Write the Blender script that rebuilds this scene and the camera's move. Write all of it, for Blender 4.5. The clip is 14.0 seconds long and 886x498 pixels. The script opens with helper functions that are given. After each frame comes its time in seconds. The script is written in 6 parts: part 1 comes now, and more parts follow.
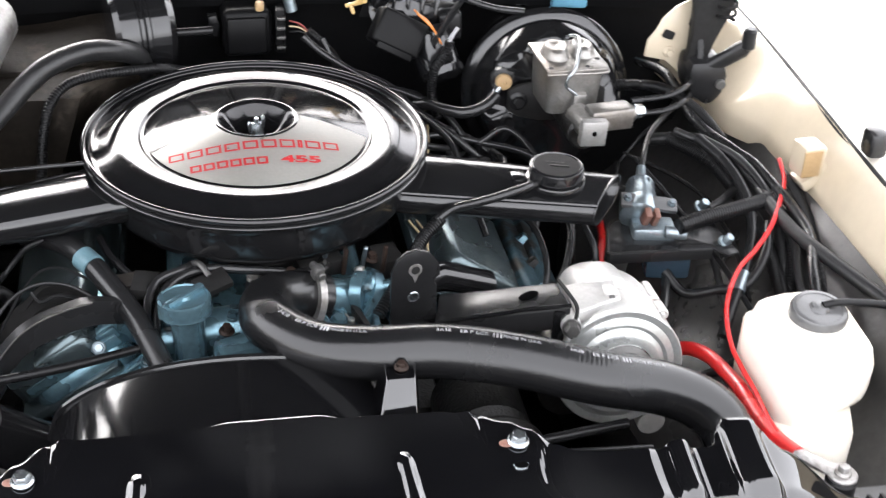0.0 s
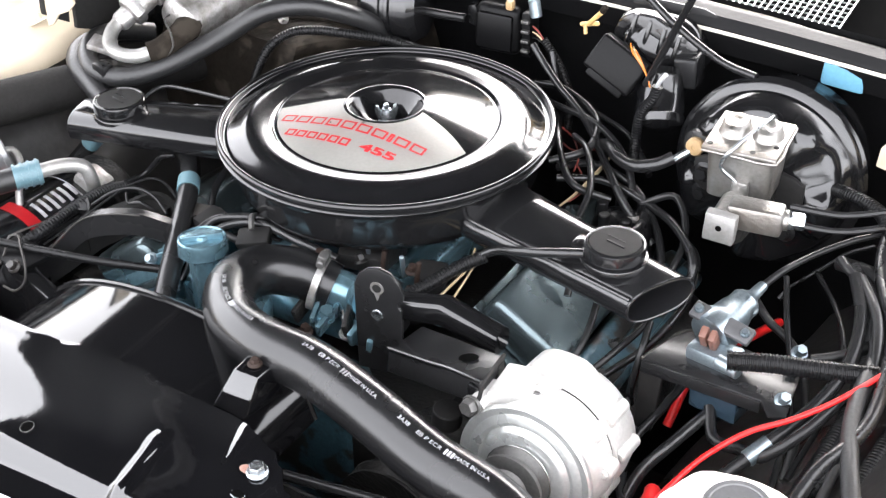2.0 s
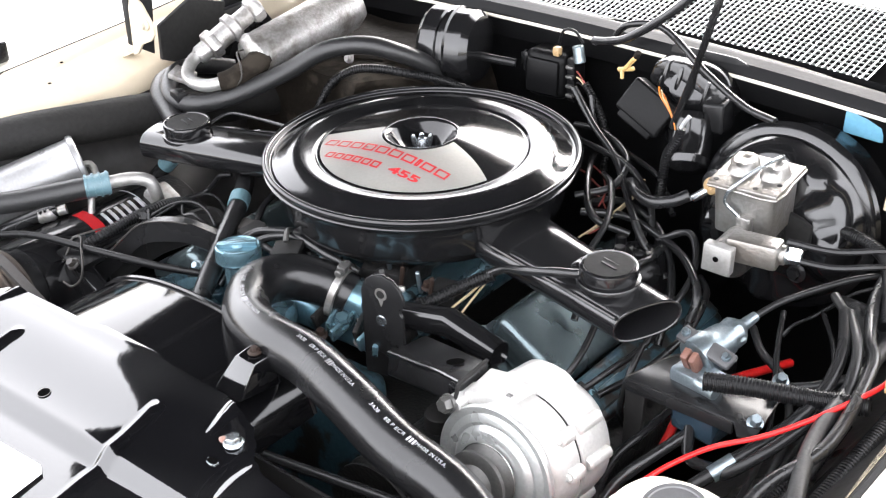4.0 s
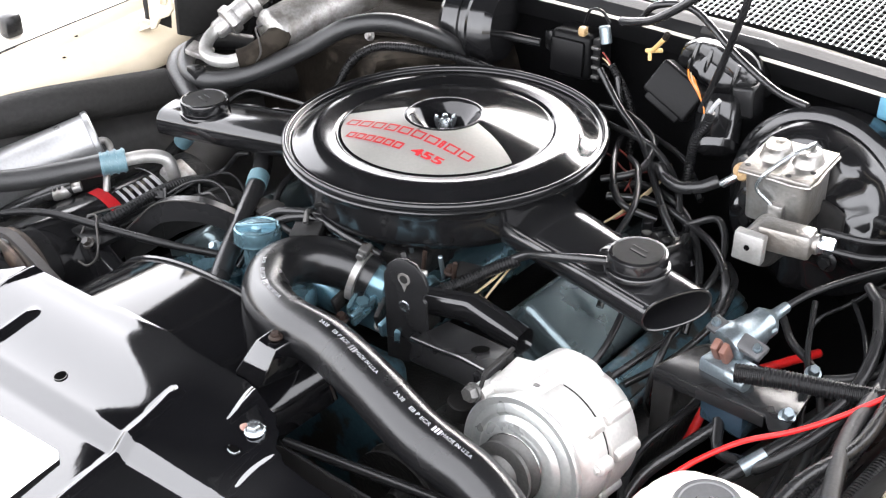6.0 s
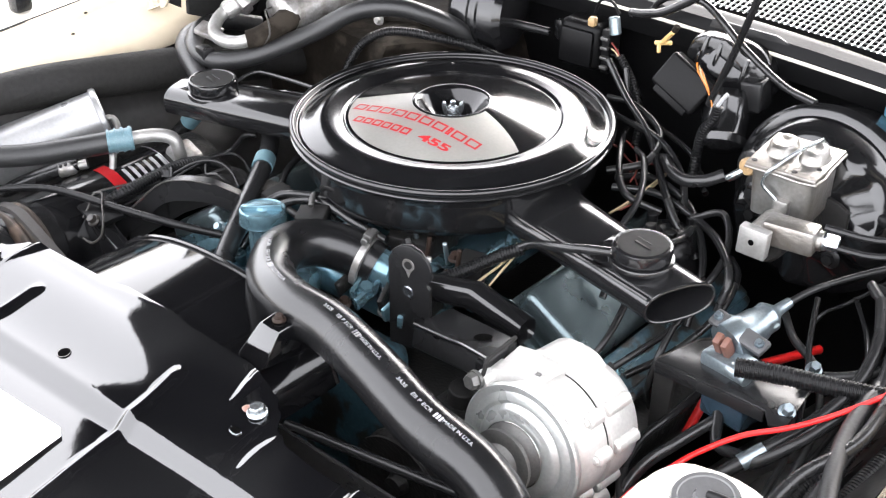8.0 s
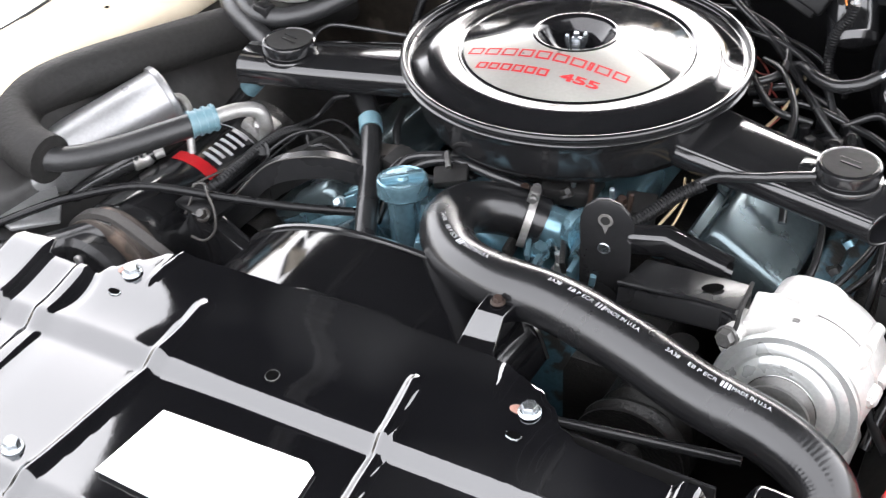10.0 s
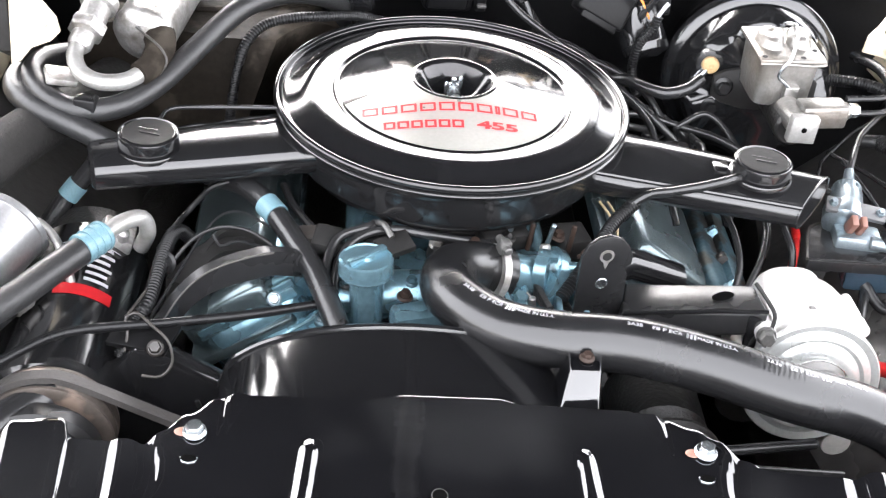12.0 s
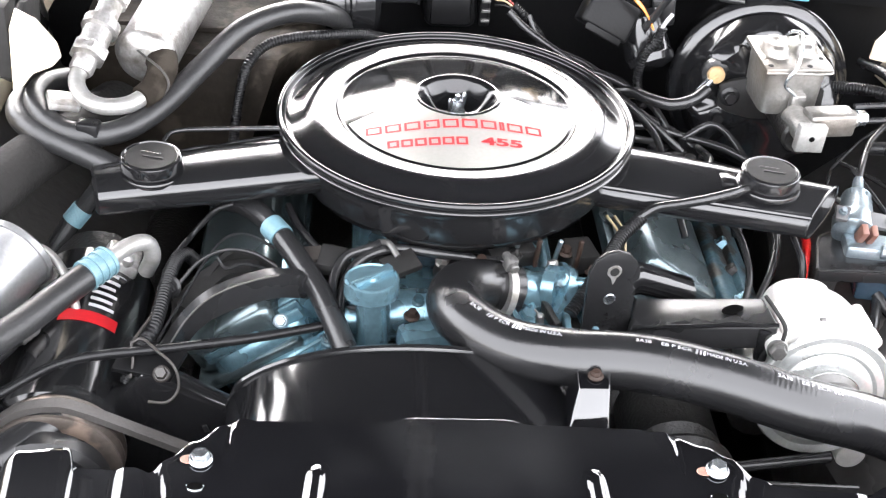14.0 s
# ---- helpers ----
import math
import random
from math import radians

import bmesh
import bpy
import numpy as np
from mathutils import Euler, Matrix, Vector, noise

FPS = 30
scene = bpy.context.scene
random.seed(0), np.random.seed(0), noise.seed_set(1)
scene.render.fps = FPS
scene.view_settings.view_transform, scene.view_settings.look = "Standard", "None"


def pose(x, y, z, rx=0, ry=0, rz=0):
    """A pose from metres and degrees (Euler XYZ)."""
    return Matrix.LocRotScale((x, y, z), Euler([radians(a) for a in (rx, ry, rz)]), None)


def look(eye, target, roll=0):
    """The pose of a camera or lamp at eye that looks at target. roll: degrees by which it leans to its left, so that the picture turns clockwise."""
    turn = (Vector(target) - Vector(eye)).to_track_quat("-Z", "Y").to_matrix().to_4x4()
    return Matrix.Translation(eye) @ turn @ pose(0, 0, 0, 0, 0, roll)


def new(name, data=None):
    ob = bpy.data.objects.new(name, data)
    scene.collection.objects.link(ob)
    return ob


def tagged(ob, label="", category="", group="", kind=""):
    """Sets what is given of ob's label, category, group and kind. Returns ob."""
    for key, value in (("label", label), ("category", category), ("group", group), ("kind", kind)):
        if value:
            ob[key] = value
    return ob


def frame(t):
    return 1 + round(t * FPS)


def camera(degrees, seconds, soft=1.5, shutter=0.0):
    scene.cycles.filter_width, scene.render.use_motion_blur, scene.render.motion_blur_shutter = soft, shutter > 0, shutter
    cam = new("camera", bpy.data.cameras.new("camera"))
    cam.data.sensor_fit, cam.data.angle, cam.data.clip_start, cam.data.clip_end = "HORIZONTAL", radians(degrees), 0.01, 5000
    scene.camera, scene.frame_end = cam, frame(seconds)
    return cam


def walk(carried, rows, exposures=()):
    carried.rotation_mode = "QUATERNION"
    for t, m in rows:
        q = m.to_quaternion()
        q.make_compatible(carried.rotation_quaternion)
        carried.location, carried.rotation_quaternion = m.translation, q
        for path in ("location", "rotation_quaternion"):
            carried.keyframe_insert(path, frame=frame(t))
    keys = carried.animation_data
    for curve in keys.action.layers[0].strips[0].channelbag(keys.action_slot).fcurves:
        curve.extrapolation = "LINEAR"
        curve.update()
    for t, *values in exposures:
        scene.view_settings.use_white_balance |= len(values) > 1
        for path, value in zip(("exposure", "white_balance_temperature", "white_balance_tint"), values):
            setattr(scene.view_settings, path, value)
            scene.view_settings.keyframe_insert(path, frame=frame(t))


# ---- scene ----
cam = camera(36.4, 14.0, soft=1.25, shutter=0.2)
PATH = [
    (0, (-0.068, -1.25, 1.629), (0.291, 0.398, 0.554), 3.3),
    (0.2, (0.0257, -1.2194, 1.6524), (0.2075, 0.4212, 0.5408), 3.14),
    (0.5, (0.215, -1.188, 1.652), (0.113, 0.446, 0.503), 1.4),
    (0.7, (0.3299, -1.1322, 1.6914), (0.0854, 0.4386, 0.4943), -0.42),
    (1, (0.451, -1.082, 1.667), (-0.038, 0.449, 0.478), 0.9),
    (1.2, (0.5702, -1.0424, 1.6623), (-0.1188, 0.4062, 0.4846), 0.6),
    (1.5, (0.624, -1.045, 1.652), (-0.155, 0.397, 0.505), -2.3),
    (1.7, (0.6632, -1.0191, 1.6545), (-0.1637, 0.3852, 0.5125), -2.83),
    (2, (0.705, -1.029, 1.636), (-0.173, 0.385, 0.527), -1.1),
    (2.5, (0.847, -0.998, 1.622), (-0.256, 0.29, 0.562), -2.8),
    (3, (0.903, -1.004, 1.615), (-0.246, 0.283, 0.602), -4.8),
    (3.2, (0.911, -1.009, 1.616), (-0.239, 0.284, 0.614), -4.2),
    (5.3, (0.872, -1.022, 1.582), (-0.251, 0.312, 0.603), -1.0),
    (5.5, (0.871, -1.005, 1.603), (-0.259, 0.299, 0.591), -1.4),
    (6, (0.865, -1.01, 1.6), (-0.263, 0.294, 0.587), -1.7),
    (6.5, (0.865, -1.012, 1.604), (-0.275, 0.277, 0.584), -1.3),
    (7, (0.871, -1.007, 1.604), (-0.271, 0.28, 0.584), -1.4),
    (7.2, (0.869, -1.009, 1.604), (-0.27, 0.282, 0.585), -1.3),
    (9.3, (0.808, -1.035, 1.603), (-0.281, 0.231, 0.502), 0.7),
    (9.5, (0.75, -1.056, 1.604), (-0.327, 0.205, 0.486), -0.2),
    (9.8, (0.6083, -1.0999, 1.5924), (-0.3849, 0.2072, 0.4676), -2.22),
    (10, (0.514, -1.111, 1.6), (-0.34, 0.275, 0.437), -3.2),
    (10.3, (0.384, -1.0945, 1.6185), (-0.2774, 0.335, 0.4023), -0.86),
    (10.5, (0.295, -1.058, 1.619), (-0.296, 0.384, 0.366), -2.1),
    (10.8, (0.1648, -1.0778, 1.6224), (-0.2446, 0.4212, 0.3792), 2.08),
    (11, (0.06, -1.097, 1.625), (-0.221, 0.462, 0.404), 0.8),
    (11.2, (-0.025, -1.1445, 1.6158), (-0.1262, 0.4594, 0.4422), 1.79),
    (11.5, (-0.098, -1.179, 1.619), (-0.003, 0.443, 0.452), 6.0),
    (12, (-0.114, -1.19, 1.612), (0.052, 0.444, 0.471), 6.1),
    (12.5, (-0.111, -1.18, 1.614), (0.03, 0.449, 0.464), 4.5),
    (13, (-0.114, -1.18, 1.62), (0.019, 0.454, 0.474), 4.1),
    (13.5, (-0.11, -1.18, 1.621), (0.025, 0.459, 0.482), 4.8),
    (14, (-0.106, -1.178, 1.616), (0.038, 0.463, 0.483), 4.5),
]
EXPOSURES = [(0.0, 2.46, 6500, 13), (0.5, 2.92, 6500, 13), (1.5, 3.04, 6500, 13), (2.5, 3.04, 6500, 13), (3.0, 2.93, 6500, 13), (5.5, 2.89, 6500, 13), (7.0, 2.89, 6500, 13), (9.5, 2.95, 6500, 13), (11.0, 2.98, 6500, 13), (12.0, 3.50, 6500, 13), (14.0, 3.56, 6500, 13)]
walk(cam, [(t, look(eye, target, roll)) for t, eye, target, roll in PATH], EXPOSURES)

# ---- light ----
world = bpy.data.worlds.new("overcast_sky")
scene.world = world
world.use_nodes = True
wn = world.node_tree.nodes
sky = wn.new("ShaderNodeTexSky")
sky.sky_type = "NISHITA"
sky.sun_disc = False
sky.sun_elevation = radians(36)
sky.sun_rotation = radians(-12)
sky.air_density, sky.dust_density, sky.ozone_density = 1.0, 4.0, 0.6
pale = wn.new("ShaderNodeHueSaturation")
pale.inputs["Saturation"].default_value = 0.22
world.node_tree.links.new(sky.outputs[0], pale.inputs["Color"])
veil = wn.new("ShaderNodeMix")
veil.data_type = "RGBA"
veil.inputs[0].default_value = 0.45
veil.inputs[7].default_value = (10.0, 10.2, 10.5, 1)
world.node_tree.links.new(pale.outputs[0], veil.inputs[6])
world.node_tree.links.new(veil.outputs[2], wn["Background"].inputs["Color"])
wn["Background"].inputs["Strength"].default_value = 0.15

sun_data = bpy.data.lights.new("sun", "SUN")
sun_data.energy, sun_data.angle, sun_data.color = 0.5, radians(50), (1.0, 0.97, 0.92)
sun = new("sun", sun_data)
sun.matrix_world = look((-0.6, 2.8, 3.0), (0, 0, 0.9))


# ---- materials ----
def material(name, color, rough=0.5, metal=0.0, ior=1.5, vary=0.25, grain=60.0, bump=0.0, coat=0.0, wear=None, wear_at=0.62, wear_scale=14.0, soft=0.06):
    """A painted, rubber or metal surface: stains at two scales, uneven gloss, fine relief."""
    m = bpy.data.materials.new(name)
    m.use_nodes = True
    nt = m.node_tree
    n, l = nt.nodes, nt.links
    b = n["Principled BSDF"]
    b.inputs["Metallic"].default_value = metal
    b.inputs["IOR"].default_value = ior
    b.inputs["Coat Weight"].default_value = coat
    b.inputs["Coat Roughness"].default_value = 0.05
    tc = n.new("ShaderNodeTexCoord")
    big = n.new("ShaderNodeTexNoise")
    big.inputs["Scale"].default_value, big.inputs["Detail"].default_value = grain * 0.2, 5.0
    small = n.new("ShaderNodeTexNoise")
    small.inputs["Scale"].default_value, small.inputs["Detail"].default_value = grain * 5, 3.0
    info = n.new("ShaderNodeObjectInfo")
    for t in (big, small):
        l.new(tc.outputs["Object"], t.inputs["Vector"])
    both = n.new("ShaderNodeMix")
    both.data_type = "FLOAT"
    both.inputs[0].default_value = 0.4
    l.new(big.outputs["Fac"], both.inputs[2])
    l.new(small.outputs["Fac"], both.inputs[3])
    ramp = n.new("ShaderNodeMapRange")
    ramp.inputs["From Min"].default_value, ramp.inputs["From Max"].default_value = 0.3, 0.7
    ramp.inputs["To Min"].default_value, ramp.inputs["To Max"].default_value = 1 - vary, 1 + vary
    l.new(both.outputs[0], ramp.inputs["Value"])
    tint = n.new("ShaderNodeVectorMath")
    tint.operation = "SCALE"
    tint.inputs[0].default_value = color
    l.new(ramp.outputs[0], tint.inputs["Scale"])
    out = tint.outputs[0]
    if wear:
        patch = n.new("ShaderNodeTexNoise")
        patch.inputs["Scale"].default_value, patch.inputs["Detail"].default_value = wear_scale, 8.0
        l.new(tc.outputs["Object"], patch.inputs["Vector"])
        edge = n.new("ShaderNodeMapRange")
        edge.inputs["From Min"].default_value, edge.inputs["From Max"].default_value = wear_at, wear_at + soft
        l.new(patch.outputs["Fac"], edge.inputs["Value"])
        mix = n.new("ShaderNodeMix")
        mix.data_type = "RGBA"
        l.new(edge.outputs[0], mix.inputs[0])
        l.new(out, mix.inputs[6])
        mix.inputs[7].default_value = (*wear, 1)
        out = mix.outputs[2]
    l.new(out, b.inputs["Base Color"])
    gloss = n.new("ShaderNodeMapRange")
    gloss.inputs["From Min"].default_value, gloss.inputs["From Max"].default_value = 0.3, 0.7
    gloss.inputs["To Min"].default_value, gloss.inputs["To Max"].default_value = max(rough * 0.75, 0.02), min(rough * 1.3, 1)
    l.new(big.outputs["Fac"], gloss.inputs["Value"])
    l.new(gloss.outputs[0], b.inputs["Roughness"])
    if bump:
        bn = n.new("ShaderNodeBump")
        bn.inputs["Strength"].default_value, bn.inputs["Distance"].default_value = bump, 0.002
        l.new(small.outputs["Fac"], bn.inputs["Height"])
        l.new(bn.outputs[0], b.inputs["Normal"])
    return m


LIDPAINT = material("air_cleaner_paint", (0.005, 0.005, 0.0055), 0.12, ior=1.5, vary=0.2, grain=20, bump=0.012)
GLOSS = material("gloss_black_paint", (0.007, 0.007, 0.0075), 0.13, ior=1.6, vary=0.2, grain=20, bump=0.012)
PANEL = material("gloss_black_panel", (0.003, 0.003, 0.0035), 0.045, ior=1.8, vary=0.2, grain=12, bump=0.02, wear=(0.011, 0.011, 0.0115), wear_at=0.50, wear_scale=7, soft=0.3)
SATIN = material("satin_black_paint", (0.011, 0.011, 0.0115), 0.25, ior=1.34, vary=0.3, grain=30, bump=0.08)
MATT = material("matt_black", (0.013, 0.0127, 0.0125), 0.6, ior=1.25, vary=0.4, grain=30, bump=0.2)
# near-black colour in place of the shade inside holes and openings
VOID = material("painted_opening_shade", (0.002, 0.002, 0.002), 1.0, ior=1.05, vary=0.1)
PLASTIC = material("black_plastic", (0.007, 0.007, 0.0075), 0.30, ior=1.29, vary=0.25, grain=50, bump=0.1)
GREYCAP = material("grey_moulded_plastic", (0.055, 0.055, 0.057), 0.4, vary=0.15)
PALECAP = material("glossy_grey_plastic", (0.085, 0.085, 0.086), 0.2, vary=0.12)
MOULDED = material("moulded_black_case", (0.0045, 0.0045, 0.0048), 0.34, ior=1.2, vary=0.25, grain=50, bump=0.1)
RUBBER = material("black_rubber", (0.011, 0.011, 0.0115), 0.24, ior=1.48, vary=0.3, grain=60, bump=0.12)
HOSERUBBER = material("ribbed_hose_rubber", (0.007, 0.007, 0.0075), 0.24, ior=1.5, vary=0.3, grain=90, bump=0.06)
FOAM = material("dull_foam", (0.011, 0.0105, 0.010), 0.75, ior=1.3, vary=0.45, grain=40, bump=0.5, wear=(0.03, 0.03, 0.03), wear_at=0.66, wear_scale=30, soft=0.2)
BLUE = material("metallic_blue_enamel", (0.135, 0.235, 0.280), 0.26, metal=0.72, vary=0.35, grain=40, bump=0.12, wear=(0.03, 0.035, 0.037), wear_at=0.61, wear_scale=34, soft=0.12)
STEELBLUE = material("grey_blue_enamel", (0.105, 0.136, 0.145), 0.24, metal=0.75, vary=0.2, grain=30, bump=0.05, wear=(0.06, 0.075, 0.08), wear_at=0.64)
GRIMYBLUE = material("grimy_blue_enamel", (0.035, 0.075, 0.095), 0.42, metal=0.3, vary=0.45, grain=40, bump=0.35, wear=(0.02, 0.018, 0.016), wear_at=0.5, wear_scale=30)
BLUEBOX = material("bright_blue_paint", (0.12, 0.30, 0.42), 0.3, vary=0.15)
BAND = material("blue_hose_band", (0.09, 0.162, 0.19), 0.4, vary=0.3, grain=120, bump=0.2)
ALU = material("bent_aluminium", (0.30, 0.295, 0.285), 0.42, metal=0.6, vary=0.2, grain=60, bump=0.15, wear=(0.18, 0.172, 0.16), wear_at=0.50, wear_scale=36, soft=0.25)
CAST = material("cast_aluminium", (0.46, 0.452, 0.435), 0.46, metal=0.4, vary=0.14, grain=60, bump=0.12, wear=(0.36, 0.35, 0.33), wear_at=0.50, wear_scale=36, soft=0.25)
SILVER = material("silver_paint", (0.225, 0.225, 0.227), 0.36, metal=0.6, vary=0.15, grain=60, bump=0.15, wear=(0.2, 0.19, 0.18), wear_at=0.68)
DIRTY = material("stained_aluminium", (0.36, 0.35, 0.34), 0.42, metal=0.75, vary=0.35, grain=60, bump=0.35, wear=(0.11, 0.095, 0.08), wear_at=0.45, wear_scale=50, soft=0.3)
ZINC = material("zinc_plated", (0.40, 0.43, 0.45), 0.27, metal=0.95, vary=0.2, grain=90, wear=(0.25, 0.13, 0.09), wear_at=0.70)
FANSTEEL = material("pressed_fan_steel", (0.42, 0.43, 0.42), 0.34, metal=0.6, vary=0.15, grain=60, bump=0.05)
CHROME = material("chrome", (0.8, 0.8, 0.8), 0.08, metal=1.0, vary=0.06)
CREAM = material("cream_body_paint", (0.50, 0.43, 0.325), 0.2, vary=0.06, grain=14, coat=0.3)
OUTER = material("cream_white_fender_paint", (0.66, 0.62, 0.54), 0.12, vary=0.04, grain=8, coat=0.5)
FOIL = material("silver_foil", (0.27, 0.262, 0.245), 0.36, metal=0.45, vary=0.10, grain=60, bump=0.04)
RED = material("red_ink", (0.34, 0.010, 0.014), 0.45, ior=1.35, vary=0.15)
REDWIRE = material("red_insulation", (0.55, 0.012, 0.012), 0.3, vary=0.12, grain=60)
ORANGE = material("orange_insulation", (0.55, 0.16, 0.02), 0.4, vary=0.15)
DARKRED = material("dusty_red_insulation", (0.16, 0.02, 0.015), 0.5, vary=0.3)
TANWIRE = material("tan_insulation", (0.36, 0.28, 0.17), 0.5, vary=0.2)
YELLOW = material("yellow_plastic", (0.50, 0.33, 0.13), 0.4, vary=0.2)
TAN = material("tan_plastic", (0.33, 0.22, 0.11), 0.45, vary=0.2)
WHITE = material("white_plastic", (0.84, 0.79, 0.69), 0.35, vary=0.05, grain=20)
PAPER = material("white_paper_label", (0.86, 0.86, 0.85), 0.5, vary=0.04)
INK = material("white_ink", (0.33, 0.33, 0.34), 0.5, vary=0.25, grain=160)
BROWN = material("dusty_brown_moulding", (0.013, 0.0105, 0.0082), 0.75, ior=1.18, vary=0.55, grain=26, bump=0.4, wear=(0.030, 0.025, 0.020), wear_at=0.56, wear_scale=20)
PALEZINC = material("pale_zinc", (0.24, 0.285, 0.31), 0.33, metal=0.85, vary=0.3, grain=80, wear=(0.10, 0.10, 0.10), wear_at=0.6, wear_scale=60, soft=0.2)
RUST = material("brown_rust", (0.020, 0.012, 0.009), 0.55, ior=1.3, vary=0.45, grain=120, bump=0.3)
# black paint, its base raised to stand in for light deep down
APRON = material("lightened_black_paint", (0.030, 0.0292, 0.0285), 0.32, ior=1.5, vary=0.5, grain=16, bump=0.25)
OLDRUBBER = material("dull_grey_rubber", (0.013, 0.013, 0.0135), 0.40, ior=1.45, vary=0.3, grain=50, bump=0.2)
BELT = material("worn_belt_rubber", (0.040, 0.037, 0.035), 0.65, vary=0.35, grain=80, bump=0.3)
PULLEY = material("worn_pulley", (0.070, 0.058, 0.050), 0.45, metal=0.5, vary=0.4, grain=50, wear=(0.2, 0.15, 0.12), wear_at=0.6)
GREASE = material("oily_cast_iron", (0.010, 0.0096, 0.0092), 0.38, ior=1.4, vary=0.6, grain=60, bump=0.6, wear=(0.018, 0.017, 0.016), wear_at=0.55, wear_scale=60, soft=0.2)
MCYL = material("stained_master_cylinder", (0.28, 0.272, 0.26), 0.38, metal=0.85, vary=0.25, grain=50, bump=0.35, wear=(0.16, 0.135, 0.11), wear_at=0.42, wear_scale=18, soft=0.3)
DUST = material("rusty_plate", (0.02, 0.017, 0.015), 0.5, vary=0.5, grain=40, bump=0.3, wear=(0.16, 0.12, 0.09), wear_at=0.62)
DULLSTEEL = material("dull_stained_steel", (0.10, 0.098, 0.095), 0.4, metal=0.6, vary=0.3, grain=80)
CONCRETE = material("concrete_floor", (0.30, 0.29, 0.28), 0.8, vary=0.3, grain=3, bump=0.2)
GLASS = bpy.data.materials.new("windscreen_glass")
GLASS.use_nodes = True
GLASS.node_tree.nodes["Principled BSDF"].inputs["Transmission Weight"].default_value = 1.0
GLASS.node_tree.nodes["Principled BSDF"].inputs["Roughness"].default_value = 0.0


# ---- shapes: each gives (vertices, faces) in metres, in place ----
def join(*parts):
    vs, fs = [], []
    for v, f in parts:
        k = len(vs)
        vs += list(v)
        fs += [tuple(i + k for i in q) for q in f]
    return vs, fs


def moved(g, m):
    return [m @ Vector(v) for v in g[0]], g[1]


def spline(pts, steps=8):
    """A smooth curve through the points."""
    p = [Vector(q) for q in pts]
    if len(p) < 3:
        return [p[0].lerp(p[-1], i / steps) for i in range(steps + 1)]
    p = [2 * p[0] - p[1], *p, 2 * p[-1] - p[-2]]
    out = []
    for i in range(1, len(p) - 2):
        a, b, c, d = p[i - 1:i + 3]
        for s in range(steps):
            t = s / steps
            out.append(0.5 * (2 * b + (c - a) * t + (2 * a - 5 * b + 4 * c - d) * t * t + (3 * b - a - 3 * c + d) * t ** 3))
    return [*out, p[-2]]


def evenly(line, gap):
    """The line cut anew into steps of about one length."""
    at = [0.0]
    for a, b in zip(line, line[1:]):
        at.append(at[-1] + (b - a).length)
    n = max(2, int(at[-1] / gap))
    out, k = [], 0
    for i in range(n + 1):
        s = at[-1] * i / n
        while k < len(at) - 2 and at[k + 1] < s:
            k += 1
        out.append(line[k].lerp(line[k + 1], (s - at[k]) / max(at[k + 1] - at[k], 1e-9)))
    return out


def frames_of(line):
    """For each point its way along and two ways across."""
    ways = [(line[min(i + 1, len(line) - 1)] - line[max(i - 1, 0)]).normalized() for i in range(len(line))]
    side = ways[0].orthogonal().normalized()
    out = []
    for w in ways:
        side = (side - w * side.dot(w)).normalized()
        out.append((w, side, w.cross(side)))
    return out


def tube(pts, r, seg=12, steps=8, ribs=0.0, pitch=0.006, ends=None, wall=0.0):
    """A hose or wire along a smooth curve. ends: radii at start and end; ribs: depth of the rings of a convoluted tube."""
    line = spline(pts, steps)
    line = evenly(line, pitch / 4 if ribs else max(0.004, r * 0.5))
    vs, fs = [], []
    frs = frames_of(line)
    n = len(line)
    for i, (p, (w, a, b)) in enumerate(zip(line, frs)):
        q = r if not ends else ends[0] + (ends[1] - ends[0]) * i / (n - 1)
        if ribs and (i // 2) % 2:
            q -= ribs
        vs += [p + q * (math.cos(u) * a + math.sin(u) * b) for u in (2 * math.pi * k / seg for k in range(seg))]
    for i in range(n - 1):
        for k in range(seg):
            k2 = (k + 1) % seg
            fs.append((i * seg + k, i * seg + k2, (i + 1) * seg + k2, (i + 1) * seg + k))
    fs += [tuple(range(seg))[::-1], tuple(range((n - 1) * seg, n * seg))]
    return vs, fs


def lathe(profile, place=None, seg=48, closed=True):
    """A turned shape: (radius, height) pairs about the local z axis."""
    place = place or Matrix.Identity(4)
    vs, fs = [], []
    for r, h in profile:
        vs += [place @ Vector((max(r, 1e-5) * math.cos(u), max(r, 1e-5) * math.sin(u), h)) for u in (2 * math.pi * k / seg for k in range(seg))]
    for i in range(len(profile) - 1):
        for k in range(seg):
            k2 = (k + 1) % seg
            fs.append((i * seg + k, i * seg + k2, (i + 1) * seg + k2, (i + 1) * seg + k))
    if closed:
        fs += [tuple(range(seg))[::-1], tuple(range((len(profile) - 1) * seg, len(profile) * seg))]
    return vs, fs


def along(a, b):
    """A pose at a whose z axis points at b."""
    a, b = Vector(a), Vector(b)
    return Matrix.Translation(a) @ (b - a).to_track_quat("Z", "Y").to_matrix().to_4x4()


def rod(a, b, r, r2=None, seg=20, edge=0.001):
    h = (Vector(b) - Vector(a)).length
    r2 = r if r2 is None else r2
    e = min(edge, h * 0.2, r * 0.5)
    return lathe([(r - e, 0), (r, e), (r2, h - e), (max(r2 - e, 1e-4), h)], along(a, b), seg)


